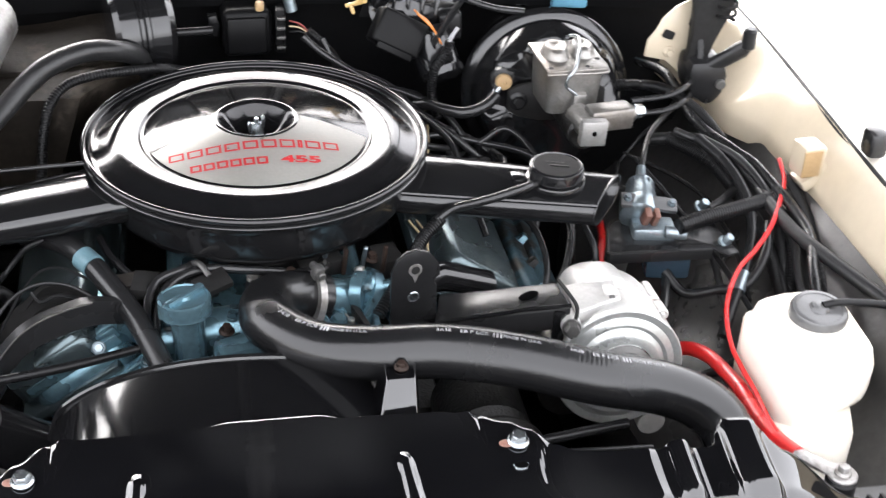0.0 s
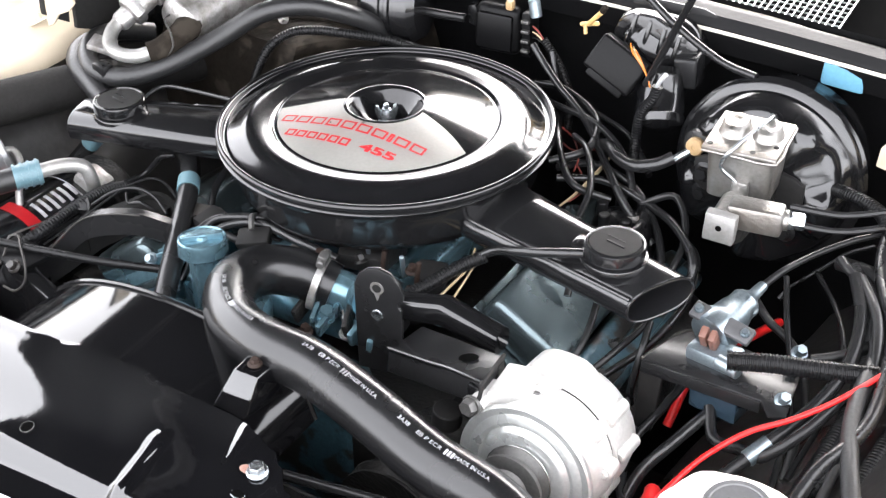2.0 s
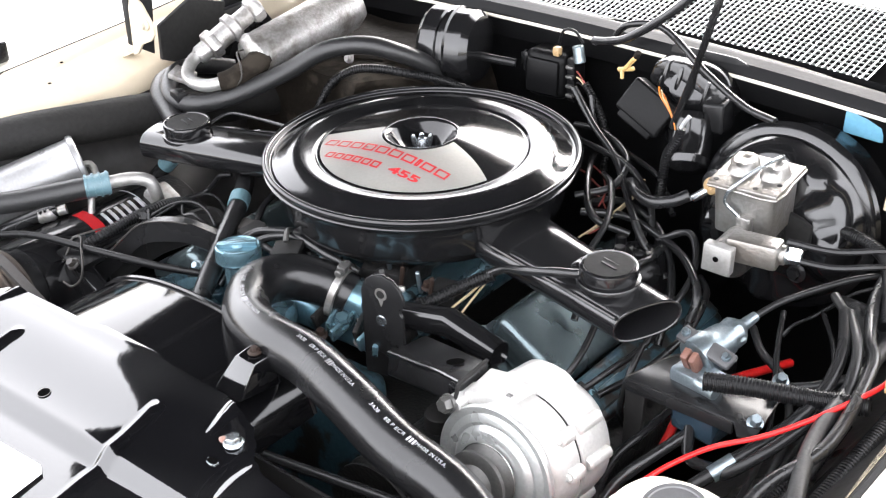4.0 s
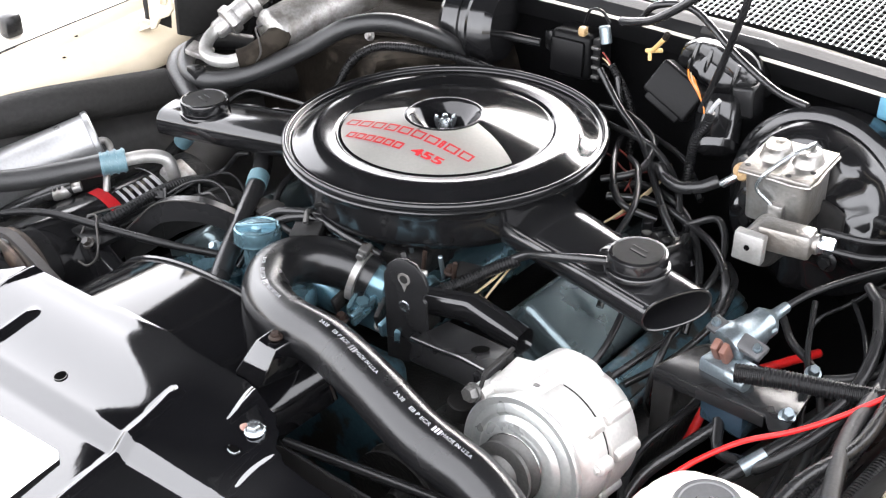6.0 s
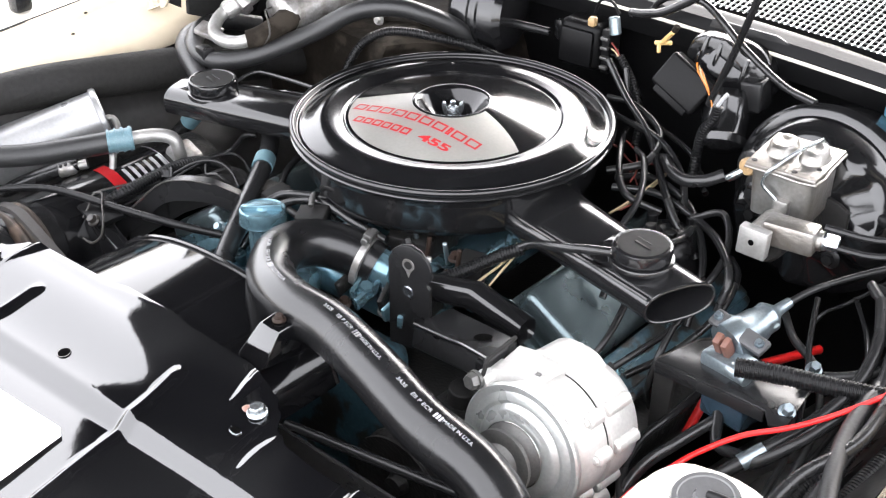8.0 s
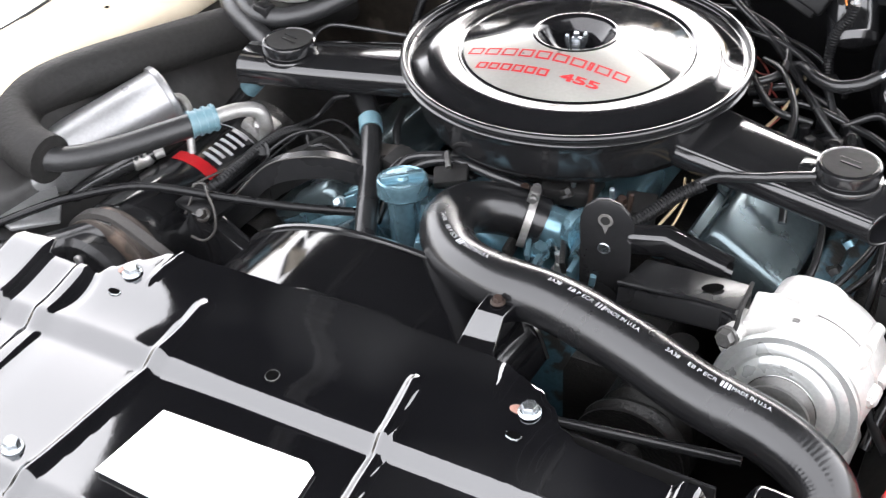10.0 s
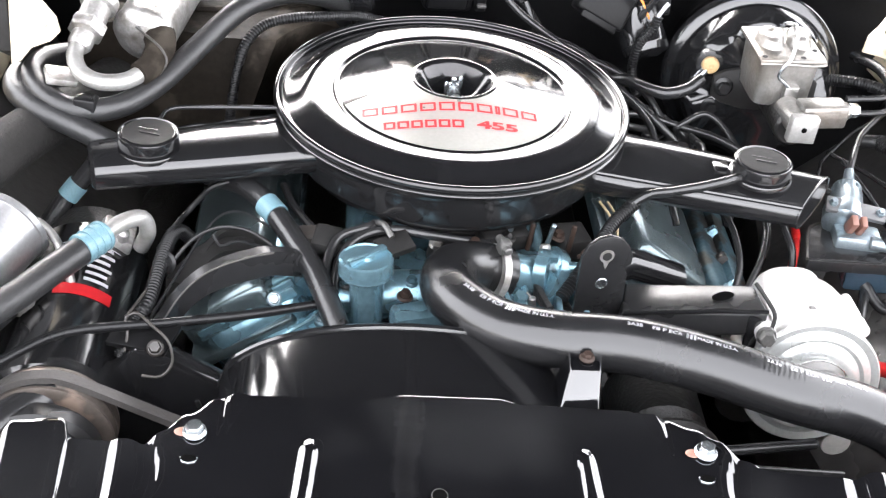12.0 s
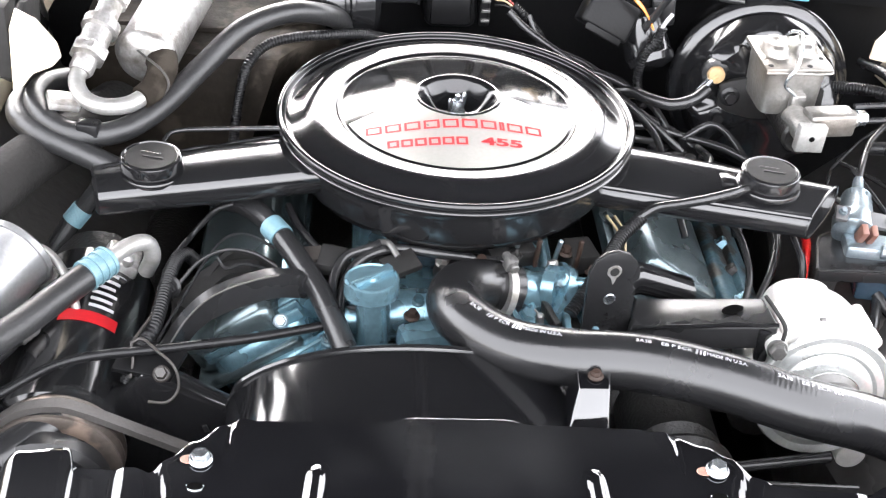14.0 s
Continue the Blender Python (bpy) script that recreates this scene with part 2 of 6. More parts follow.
def block(size, place=None, bevel=0.003, seg=2):
    bm = bmesh.new()
    bmesh.ops.create_cube(bm, size=1)
    bmesh.ops.scale(bm, vec=size, verts=bm.verts)
    if bevel:
        bmesh.ops.bevel(bm, geom=bm.edges[:], offset=bevel, segments=seg, affect="EDGES", profile=0.5)
    bm.transform(place or Matrix.Identity(4))
    bm.verts.index_update()
    g = [v.co.copy() for v in bm.verts], [tuple(v.index for v in f.verts) for f in bm.faces]
    bm.free()
    return g


def slab(outline, z0, z1, place=None, bevel=0.0015):
    """A flat plate cut to an outline, with its edges broken."""
    bm = bmesh.new()
    low = [bm.verts.new((x, y, z0)) for x, y in outline]
    top = [bm.verts.new((x, y, z1)) for x, y in outline]
    n = len(outline)
    bm.faces.new(low[::-1])
    bm.faces.new(top)
    for i in range(n):
        bm.faces.new((low[i], low[(i + 1) % n], top[(i + 1) % n], top[i]))
    bmesh.ops.recalc_face_normals(bm, faces=bm.faces)
    if bevel:
        bmesh.ops.bevel(bm, geom=bm.edges[:], offset=bevel, segments=2, affect="EDGES", profile=0.5)
    bm.transform(place or Matrix.Identity(4))
    bm.verts.index_update()
    g = [v.co.copy() for v in bm.verts], [tuple(v.index for v in f.verts) for f in bm.faces]
    bm.free()
    return g


def sheet(fn, nu, nv, thick=0.0):
    """A curved sheet from a function of u, v in 0..1; thick gives it a second skin below."""
    vs = [Vector(fn(i / nu, j / nv)) for j in range(nv + 1) for i in range(nu + 1)]
    w = nu + 1
    fs = [(j * w + i, j * w + i + 1, (j + 1) * w + i + 1, (j + 1) * w + i) for j in range(nv) for i in range(nu)]
    if thick:
        k = len(vs)
        vs += [v - Vector((0, 0, thick)) for v in vs]
        fs += [tuple(k + q for q in f[::-1]) for f in fs]
        rim = [i for i in range(w)] + [j * w + nu for j in range(1, nv + 1)] + [nv * w + i for i in range(nu - 1, -1, -1)] + [j * w for j in range(nv - 1, 0, -1)]
        for a, b in zip(rim, rim[1:] + rim[:1]):
            fs.append((b, a, a + k, b + k))
    return vs, fs


def oval_tube(sections, seg=28, power=4.0):
    """A duct through sections (centre, half-width vector, half-height vector), rounded-rectangular."""
    vs, fs = [], []
    for c, a, b in sections:
        for k in range(seg):
            u = 2 * math.pi * k / seg
            cu, su = math.cos(u), math.sin(u)
            vs.append(Vector(c) + math.copysign(abs(cu) ** (2 / power), cu) * Vector(a) + math.copysign(abs(su) ** (2 / power), su) * Vector(b))
    for i in range(len(sections) - 1):
        for k in range(seg):
            k2 = (k + 1) % seg
            fs.append((i * seg + k, i * seg + k2, (i + 1) * seg + k2, (i + 1) * seg + k))
    return vs, fs


def hexbolt(place, r=0.008, h=0.006, washer=0.013):
    """A hexagon head on a flanged washer, standing along the local z axis."""
    return join(lathe([(washer * 0.98, 0), (washer, 0.0012), (r * 1.1, 0.003)], place, 24), lathe([(r, 0.002), (r, h + 0.001), (r * 0.82, h + 0.003)], place, 6))


# ---- things and parts ----
def mesh_of(name, g, mat, base=(0, 0, 0), sharp=38):
    me = bpy.data.meshes.new(name)
    o = Vector(base)
    me.from_pydata([Vector(v) - o for v in g[0]], [], g[1])
    bm = bmesh.new()
    bm.from_mesh(me)
    bmesh.ops.recalc_face_normals(bm, faces=bm.faces)
    bm.to_mesh(me)
    bm.free()
    me.materials.append(mat)
    me.shade_smooth()
    me.set_sharp_from_angle(angle=radians(sharp))
    return me


def thing(name, base, label, category, group="", kind=""):
    ob = new(name)
    ob.location = base
    ob.empty_display_size = 0.02
    return tagged(ob, label, category, group, kind)


def part(name, g, mat, parent, label="", sharp=38):
    base = Vector(parent.location) + (Vector(parent.parent.location) if parent.parent else Vector())
    ob = new(name, mesh_of(name, g, mat, base, sharp))
    ob.parent = parent
    return tagged(ob, label)


def solo(name, g, mat, label, category, group="", kind="", sharp=38):
    n = len(g[0])
    c = Vector((sum(v[0] for v in g[0]) / n, sum(v[1] for v in g[0]) / n, min(v[2] for v in g[0])))
    ob = new(name, mesh_of(name, g, mat, c, sharp))
    ob.location = c
    return tagged(ob, label, category, group, kind)


def letters(text, size, fit_width=None, bold=0.0):
    """Flat writing as a mesh in the xy plane, centred."""
    cu = bpy.data.curves.new("writing", "FONT")
    cu.body, cu.size, cu.align_x, cu.align_y, cu.resolution_u, cu.offset = text, size, "CENTER", "CENTER", 3, bold
    ob = bpy.data.objects.new("writing", cu)
    me = bpy.data.meshes.new_from_object(ob)
    vs, fs = [v.co.copy() for v in me.vertices], [tuple(p.vertices) for p in me.polygons]
    bpy.data.objects.remove(ob)
    bpy.data.meshes.remove(me)
    if fit_width:
        x = [v.x for v in vs]
        k = fit_width / (max(x) - min(x))
        mid = (max(x) + min(x)) / 2
        vs = [Vector(((v.x - mid) * k, v.y, v.z)) for v in vs]
    return vs, fs


def hexahedron(low, top, bevel=0.002):
    """A six-sided lump from four lower and four upper corners, edges rounded."""
    bm = bmesh.new()
    v = [bm.verts.new(q) for q in (*low, *top)]
    for f in ((3, 2, 1, 0), (4, 5, 6, 7), (0, 1, 5, 4), (1, 2, 6, 5), (2, 3, 7, 6), (3, 0, 4, 7)):
        bm.faces.new([v[i] for i in f])
    bmesh.ops.recalc_face_normals(bm, faces=bm.faces)
    bmesh.ops.bevel(bm, geom=bm.edges[:], offset=bevel, segments=3, affect="EDGES", profile=0.5)
    bm.verts.index_update()
    g = [q.co.copy() for q in bm.verts], [tuple(q.index for q in f.verts) for f in bm.faces]
    bm.free()
    return g


def facing(x, y, z, turn=0):
    """A pose in which a plate's outline lies in the upright plane across the car."""
    return pose(x, y, z, 90, 0, turn)


# ---- setting: floor, car body round the bay ----
solo("ground", block((14, 14, 0.1), pose(0, 0, -0.05), 0), CONCRETE, "grey concrete ground under the car", "ground", kind="structure")


def lin(x, table):
    """A value read off a table of (x, value), joined smoothly."""
    for (a, p), (b, q) in zip(table, table[1:]):
        if x <= b:
            t = min(max((x - a) / (b - a), 0), 1)
            return p + (q - p) * t * t * (3 - 2 * t)
    return table[-1][1]


# fenders: a cream flange inside, a seam, then the rounded fender top
for side, name in ((1, "right"), (-1, "left")):
    fender = thing("fender", (side * 0.62, -0.2, 0.0), "cream painted car fender with bolted inner flange", "car fender", "fenders beside the engine bay", "structure")

    def flange(u, v, side=side):
        y = -1.0 + 1.55 * v
        if side > 0:
            inner, seam = lin(y, [(-1.0, 0.605), (-0.25, 0.600), (-0.13, 0.596), (0.05, 0.592), (0.12, 0.56), (0.3, 0.53), (0.6, 0.50)]), lin(y, [(-1.0, 0.625), (-0.17, 0.625), (0.03, 0.633), (0.24, 0.64), (0.6, 0.63)])
        else:
            inner, seam = lin(y, [(-1.0, 0.53), (-0.4, 0.495), (-0.2, 0.472), (0.0, 0.452), (0.1, 0.45), (0.6, 0.42)]), lin(y, [(-1.0, 0.58), (-0.2, 0.552), (0.1, 0.54), (0.6, 0.53)])
        x = inner + (seam - inner) * u
        z = (0.902 + 0.063 * u ** 0.8 if side > 0 else 0.94 + 0.045 * u ** 0.8) + (0.01 if side > 0 else 0.065) * max(0, y + 0.2)
        if side < 0:
            # a raised round-cornered pad under the bolt, and a shallow swage beside it
            z += 0.0045 * math.exp(-((y + 0.005) / 0.048) ** 6 - ((x - 0.482) / 0.030) ** 6)
            z -= 0.002 * math.exp(-((x - 0.525) / 0.006) ** 2)
        if u < 0.12:
            z -= 0.012 * (1 - u / 0.12) ** 2
        return (side * x, y, z)

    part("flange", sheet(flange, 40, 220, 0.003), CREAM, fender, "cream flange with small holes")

    def crown(u, v, side=side):
        y = -1.05 + 1.6 * v
        a = u * 1.75
        seam = abs(flange(1.0, (y + 1.0) / 1.55)[0])
        x = seam + 0.006 + 0.24 * math.sin(min(a, 1.57))
        z = (0.962 if side > 0 else 0.982) + 0.03 * math.sin(min(a * 1.6, 1.57)) - 0.5 * max(0, a - 1.0) ** 2 + (0.01 if side > 0 else 0.065) * max(0, y + 0.2)
        return (side * x, y, z)

    part("fender_top", sheet(crown, 30, 40, 0.003), OUTER, fender)
    # matt black strip added in the gap to draw its shade as a line
    part("seam_shade_strip", tube([Vector(flange(1.0, k / 12)) + Vector((side * 0.003, 0, -0.004)) for k in range(13)], 0.0045, 8, 3), MATT, fender, "dark seam")
    if side < 0:
        for hx, hy in ((-0.528, -0.092), (-0.508, -0.128)):
            k = min(range(41), key=lambda i: abs(flange(i / 40, (hy + 1.0) / 1.55)[0] - hx)) / 40
            part("flange_hole", lathe([(0.0, 0.0006), (0.0022, 0.0006), (0.0026, 0.0)], Matrix.Translation(Vector(flange(k, (hy + 1.0) / 1.55)) + Vector((0, 0, 0.0006))), 14), VOID, fender)
    part("side_panel", block((0.02, 1.75, 0.62), pose(side * (0.86 if side > 0 else 0.80), -0.175, 0.37), 0.004), OUTER, fender)

    def apron(u, v, side=side):
        y = -0.95 + 1.3 * v
        bulge = 0.07 * math.exp(-((y + 0.12) / 0.28) ** 2)
        x = (0.578 if side > 0 else 0.465) - 0.02 * math.sin(math.pi * u) - bulge * math.sin(math.pi * min(u * 1.3, 1)) - 0.62 * min(max(0.0, u - 0.13), 0.2)
        if u < 0.06:
            x += 0.02 * (1 - u / 0.06)
        return (side * x, y, (0.905 if side > 0 else 0.935) - 0.60 * u)

    solo("inner_fender", sheet(apron, 30, 40), APRON, "black painted inner fender panel of the engine bay", "inner fender", "inner fenders", "structure")

for y in (-0.42, -0.05):
    solo("rubber_bumper", block((0.022, 0.026, 0.03), pose(0.640 if y > -0.2 else -0.582, -0.103 if y > -0.2 else -0.149, 0.983 if y > -0.2 else 1.004), 0.006), RUBBER, "small black rubber hood bumper on the fender", "rubber bumper", "hood bumpers")
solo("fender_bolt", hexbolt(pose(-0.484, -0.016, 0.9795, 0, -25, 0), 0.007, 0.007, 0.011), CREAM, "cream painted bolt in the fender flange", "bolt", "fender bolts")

# firewall with a cowl over it
def wall_shape(u, v):
    x = -0.62 + 1.24 * u
    z = 0.30 + 0.745 * v
    y = 0.285 + 0.012 * math.sin(9 * x) - 0.02 * max(0, 1 - abs(z - 0.62) / 0.3)
    return (x, y, z)


solo("firewall", sheet(wall_shape, 60, 30), MOULDED, "black painted steel firewall behind the engine", "firewall", kind="structure")


def cowl_shape(u, v):
    x = -0.60 + 1.20 * u
    bow = 0.035 * (x / 0.7) ** 2
    table = [(0.0, (0.262, 1.005)), (0.12, (0.258, 1.03)), (0.25, (0.266, 1.043)), (0.4, (0.285, 1.047)), (0.5, (0.296, 1.040)), (1.0, (0.50, 1.068))]
    for (a, (p, q)), (b, (r, s)) in zip(table, table[1:]):
        if v <= b:
            t = (v - a) / (b - a)
            return (x, p + (r - p) * t - bow, q + (s - q) * t - 0.02 * (x / 0.7) ** 2)
    return (x, 0.5, 1.068)


cowl = thing("cowl", (0, 0.3, 0.0), "cream cowl panel with slotted air grille below the windscreen", "car cowl", kind="structure")
part("cowl_edge", sheet(lambda u, v: cowl_shape(u, v * 0.5), 60, 14, 0.002), MOULDED, cowl)
# pale tube stands in for the highlight along the bent black edge
part("cowl_highlight_line", tube([Vector(cowl_shape(k / 16, 0.12)) + Vector((0, -0.002, 0)) for k in range(17)], 0.0022, 8, 3), OUTER, cowl, "pale line standing in for the highlight on the cowl edge")
# near-black sheet just below the grille, painting the shade under it
part("cowl_shade_sheet", sheet(lambda u, v: (cowl_shape(u, 0.5 + 0.5 * v)[0], cowl_shape(u, 0.5 + 0.5 * v)[1], cowl_shape(u, 0.5 + 0.5 * v)[2] - 0.02), 40, 6, 0.002), VOID, cowl)
bars = []
for i in range(91):
    u = 0.25 + 0.5625 * i / 90
    a, b = cowl_shape(u, 0.52), cowl_shape(u, 0.92)
    bars.append(rod(a, b, 0.0011, seg=6))
for j in range(18):
    v = 0.52 + 0.4 * j / 17
    bars.append(tube([cowl_shape(0.25 + 0.5625 * k / 6, v) for k in range(7)], 0.0010, 6, 3))
part("grille", join(*bars), FANSTEEL, cowl, "bright metal cowl grille")
part("grille_border", tube([cowl_shape(0.125 + 0.75 * k / 10, 0.5) for k in range(11)], 0.0032, 10, 4), OUTER, cowl)

def pane(u, v):
    x = -0.68 + 1.36 * u
    return (x * (1 - 0.12 * v), 0.52 - 0.06 * (x / 0.7) ** 2 + 0.65 * v, 1.07 + 0.31 * v)


screen = solo("windscreen", sheet(pane, 16, 10), GLASS, "curved car windscreen", "windscreen", kind="structure")
screen.visible_shadow = False
solo("cabin_body", block((1.5, 1.6, 0.95), pose(0, 1.36, 0.52), 0.05), OUTER, "cream car body behind the windscreen", "car body", kind="structure")
solo("roof", block((1.25, 1.1, 0.06), pose(0, 1.75, 1.40), 0.03, 3), OUTER, "cream car roof", "car roof", kind="structure")
solo("front_body", block((1.7, 0.22, 0.55), pose(0, -0.93, 0.55), 0.04, 3), OUTER, "cream car front below the radiator panel", "car body", kind="structure")
solo("bay_underside", block((1.1, 1.2, 0.04), pose(0, -0.3, 0.32), 0.0), MATT, "black underside of the engine bay", "underbody", kind="structure")

# raised hood, seen only in the gloss of what lies under it
def hood_shape(u, v):
    x = -0.74 + 1.48 * u
    s = 1.25 * v
    return (x, 0.40 - s * math.cos(radians(HOOD)) - 0.03 * (x / 0.7) ** 2, HOOD_Z + s * math.sin(radians(HOOD)) - 0.02 * (x / 0.7) ** 2)


HOOD, HOOD_Z = 38.5, 1.26
# lining almost black to keep its reflection in the gloss below dark
UNDERHOOD = material("near_black_hood_lining", (0.0025, 0.0025, 0.0025), 0.9, ior=1.1, vary=0.3)
hood = thing("hood", (0, 0.4, HOOD_Z), "raised car hood with dull black underside", "car hood")
part("hood_panel", sheet(hood_shape, 30, 20, 0.01), UNDERHOOD, hood)
part("hood_skin", ([Vector(v) + Vector((0, 0.012, 0.012)) for v in sheet(hood_shape, 30, 20)[0]], sheet(hood_shape, 30, 20)[1]), OUTER, hood, "cream outer skin")
for x in (-0.45, 0.0, 0.45):
    part("hood_rib", tube([Vector(hood_shape(0.5 + x / 1.48, v)) - Vector((0, 0.012, 0.012)) for v in (0.05, 0.35, 0.65, 0.95)], 0.02, 10), SATIN, hood)

for side in (1, -1):
    X = side * (0.535 if side > 0 else 0.445)
    flat = Matrix(((0, 0, 1, X), (1, 0, 0, 0), (0, 1, 0, 0), (0, 0, 0, 1)))
    if side > 0:
        body = slab([(0.508, 0.985), (0.507, 0.960), (0.513, 0.940), (0.530, 0.930), (0.541, 0.925), (0.555, 0.942), (0.558, 0.965), (0.552, 0.985)], -0.03, 0.02, facing(0, 0.12, 0), 0.010)
    else:
        body = slab([(0.08, 0.925), (0.19, 0.925), (0.205, 0.96), (0.17, 1.01), (0.11, 1.01), (0.07, 0.97)], -0.006, 0.006, flat)
    hinge = part("hinge", body, SATIN, hood, "black steel hood hinge with coil spring, opened")
    part("arm", slab([(0.10, 0.96), (0.16, 0.95), (0.20, 1.05), (0.30, 1.27), (0.28, 1.32), (0.15, 1.08)], -0.016, -0.008, flat), SATIN, hinge)
    if side > 0:
        part("upright", slab([(0.508, 0.975), (0.530, 0.965), (0.540, 1.0), (0.556, 1.04), (0.562, 1.10), (0.520, 1.10), (0.509, 1.05), (0.513, 1.01)], -0.006, 0.006, facing(0, 0.125, 0)), MATT, hinge)
        part("link", oval_tube([((0.528, 0.108, 0.972), (0.004, 0, -0.008), (0, 0.006, 0)), ((0.552, 0.105, 0.988), (0.004, 0, -0.009), (0, 0.006, 0)), ((0.570, 0.103, 1.000), (0.004, 0, -0.010), (0, 0.006, 0)), ((0.577, 0.103, 1.006), (0.002, 0, -0.009), (0, 0.005, 0))], 14, 3), SATIN, hinge)
        part("link_pin", rod((0.574, 0.100, 1.000), (0.574, 0.100, 1.026), 0.0085, seg=20, edge=0.003), SATIN, hinge)
        part("spring", tube([(0.548 + 0.010 * math.cos(k * 0.9), 0.115 + 0.010 * math.sin(k * 0.9), 1.030 + 0.0016 * k) for k in range(50)], 0.0022, 8, 2), MATT, hinge)
        part("pivot", rod((0.547, 0.104, 0.957), (0.547, 0.095, 0.957), 0.006), DULLSTEEL, hinge)
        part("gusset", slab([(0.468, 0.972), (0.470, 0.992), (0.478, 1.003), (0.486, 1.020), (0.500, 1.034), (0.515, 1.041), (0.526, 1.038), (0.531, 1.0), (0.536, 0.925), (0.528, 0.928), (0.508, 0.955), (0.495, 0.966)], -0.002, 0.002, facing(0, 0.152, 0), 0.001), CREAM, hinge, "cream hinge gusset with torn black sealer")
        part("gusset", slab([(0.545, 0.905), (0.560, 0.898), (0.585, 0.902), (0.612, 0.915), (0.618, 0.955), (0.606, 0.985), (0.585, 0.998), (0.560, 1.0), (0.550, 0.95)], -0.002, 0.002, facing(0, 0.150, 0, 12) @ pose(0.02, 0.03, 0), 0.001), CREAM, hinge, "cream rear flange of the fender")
        for x, z, w, h, r in ((0.494, 1.0, 0.014, 0.010, 20), (0.527, 0.97, 0.006, 0.012, -20), (0.522, 1.02, 0.007, 0.02, 10)):
            part("sealer", block((w, 0.006, h), pose(x, 0.148, z, 0, r, 0), 0.002), MATT, hinge, "torn black sealer")
        part("gusset_bolt", hexbolt(pose(0.497, 0.149, 0.978, 90), 0.005, 0.004, 0.007), CREAM, hinge)
    else:
        part("gusset", slab([(-0.415, 1.008), (-0.406, 1.012), (-0.395, 1.026), (-0.377, 1.034), (-0.368, 1.044), (-0.371, 1.058), (-0.387, 1.080), (-0.405, 1.090), (-0.412, 1.07)], -0.002, 0.002, facing(0, -0.060, 0), 0.001), CREAM, hinge, "cream hinge gusset")
        part("gusset_bolt", hexbolt(pose(-0.382, -0.063, 1.055, 90), 0.005, 0.004, 0.008), CREAM, hinge)
        part("gusset_foot", slab([(-0.06, 1.02), (-0.03, 1.0), (-0.02, 1.085), (-0.06, 1.09)], -0.006, 0.006, Matrix(((0, 0, 1, -0.420), (1, 0, 0, 0), (0, 1, 0, 0), (0, 0, 0, 1))), 0.001), MATT, hinge)
        part("hinge_plate", slab([(-0.014, 0.985), (0.03, 0.965), (0.08, 0.96), (0.10, 1.03), (0.04, 1.05), (-0.012, 1.03)], -0.003, 0.003, Matrix(((0, 0, 1, -0.424), (1, 0, 0, 0), (0, 1, 0, 0), (0, 0, 0, 1))), 0.001), MATT, hinge)

# ---- radiator cover panel ----
MID = -0.02
EDGE = [(-0.46, -0.478), (-0.36, -0.468), (-0.337, -0.447), (-0.302, -0.443), (-0.297, -0.457), (-0.255, -0.458), (-0.243, -0.460), (-0.230, -0.449), (-0.214, -0.433), (-0.193, -0.416), (-0.165, -0.411), (-0.075, -0.410), (-0.05, -0.405), (0.02, -0.405), (0.04, -0.410), (0.12, -0.412), (0.148, -0.420), (0.172, -0.428), (0.188, -0.440), (0.204, -0.456), (0.222, -0.464), (0.255, -0.466), (0.338, -0.466), (0.346, -0.449), (0.380, -0.451), (0.40, -0.47), (0.46, -0.50)]


def bead(d, w):
    return math.exp(-(d / w) ** 4)


def cover(u, v):
    x = -0.46 + 0.92 * u
    back = lin(x, EDGE)
    y = back + (-0.80 - back) * v
    z = lin(-y, [(0.40, 0.926), (0.43, 0.9235), (0.512, 0.910), (0.532, 0.899), (0.655, 0.892), (0.672, 0.883), (0.69, 0.883), (0.70, 0.889), (0.72, 0.889), (0.745, 0.875), (0.80, 0.82)])
    s = abs(x - MID)
    # long beads that spread towards the front
    lane = 0.102 + 0.12 * max(0, -0.455 - y) ** 1.1
    if -0.675 < y < -0.452:
        z += 0.006 * bead(s - lane, 0.0055) * min(1, (-0.452 - y) / 0.012)
    # tapered darts pressed into the rear edge
    if -0.458 < y:
        w = 0.0015 + 0.010 * (y + 0.458) / 0.055
        z += 0.55 * w * max(0.0, 1 - abs(s - 0.158 - 0.2 * (-0.405 - y)) / w)
    # shallow dimples outside the bolts
    z -= 0.0020 * bead(s - 0.216 - 9.0 * (y + 0.485) ** 2, 0.006) * bead(y + 0.478, 0.028)
    # steps of the outer wings, with a ridge and a raised end on either side
    steps = [(-0.46, -0.03), (-0.36, -0.014), (-0.340, 0.004), (-0.302, 0.005), (-0.294, -0.003), (-0.268, -0.003), (-0.260, 0.0005), (-0.255, 0.0005), (-0.240, -0.001), (-0.210, 0.0), (0.19, 0.0), (0.280, -0.004), (0.292, -0.006), (0.303, 0.003), (0.312, 0.003), (0.321, -0.008), (0.342, -0.008), (0.352, 0.005), (0.374, 0.005), (0.384, -0.010), (0.46, -0.04)]
    z += lin(x, steps) * min(1, max(0, (-0.43 - y) / 0.03))
    # pressed slots at the far sides
    for k in (0.345,):
        z -= 0.008 * bead(s - k, 0.010) * bead(y + 0.56, 0.05)
    # rolled rear edge
    if v < 0.02:
        z -= 0.0013 * (1 - v / 0.02) ** 2
    return (x, y, z)


RUSTSPOT = material("rust_ring", (0.20, 0.10, 0.075), 0.5, vary=0.4, grain=120)
panel = thing("radiator_cover", (MID, -0.55, 0.86), "glossy black pressed steel radiator cover panel", "radiator cover")
part("cover_sheet", sheet(cover, 300, 130, 0.0018), PANEL, panel, sharp=60)


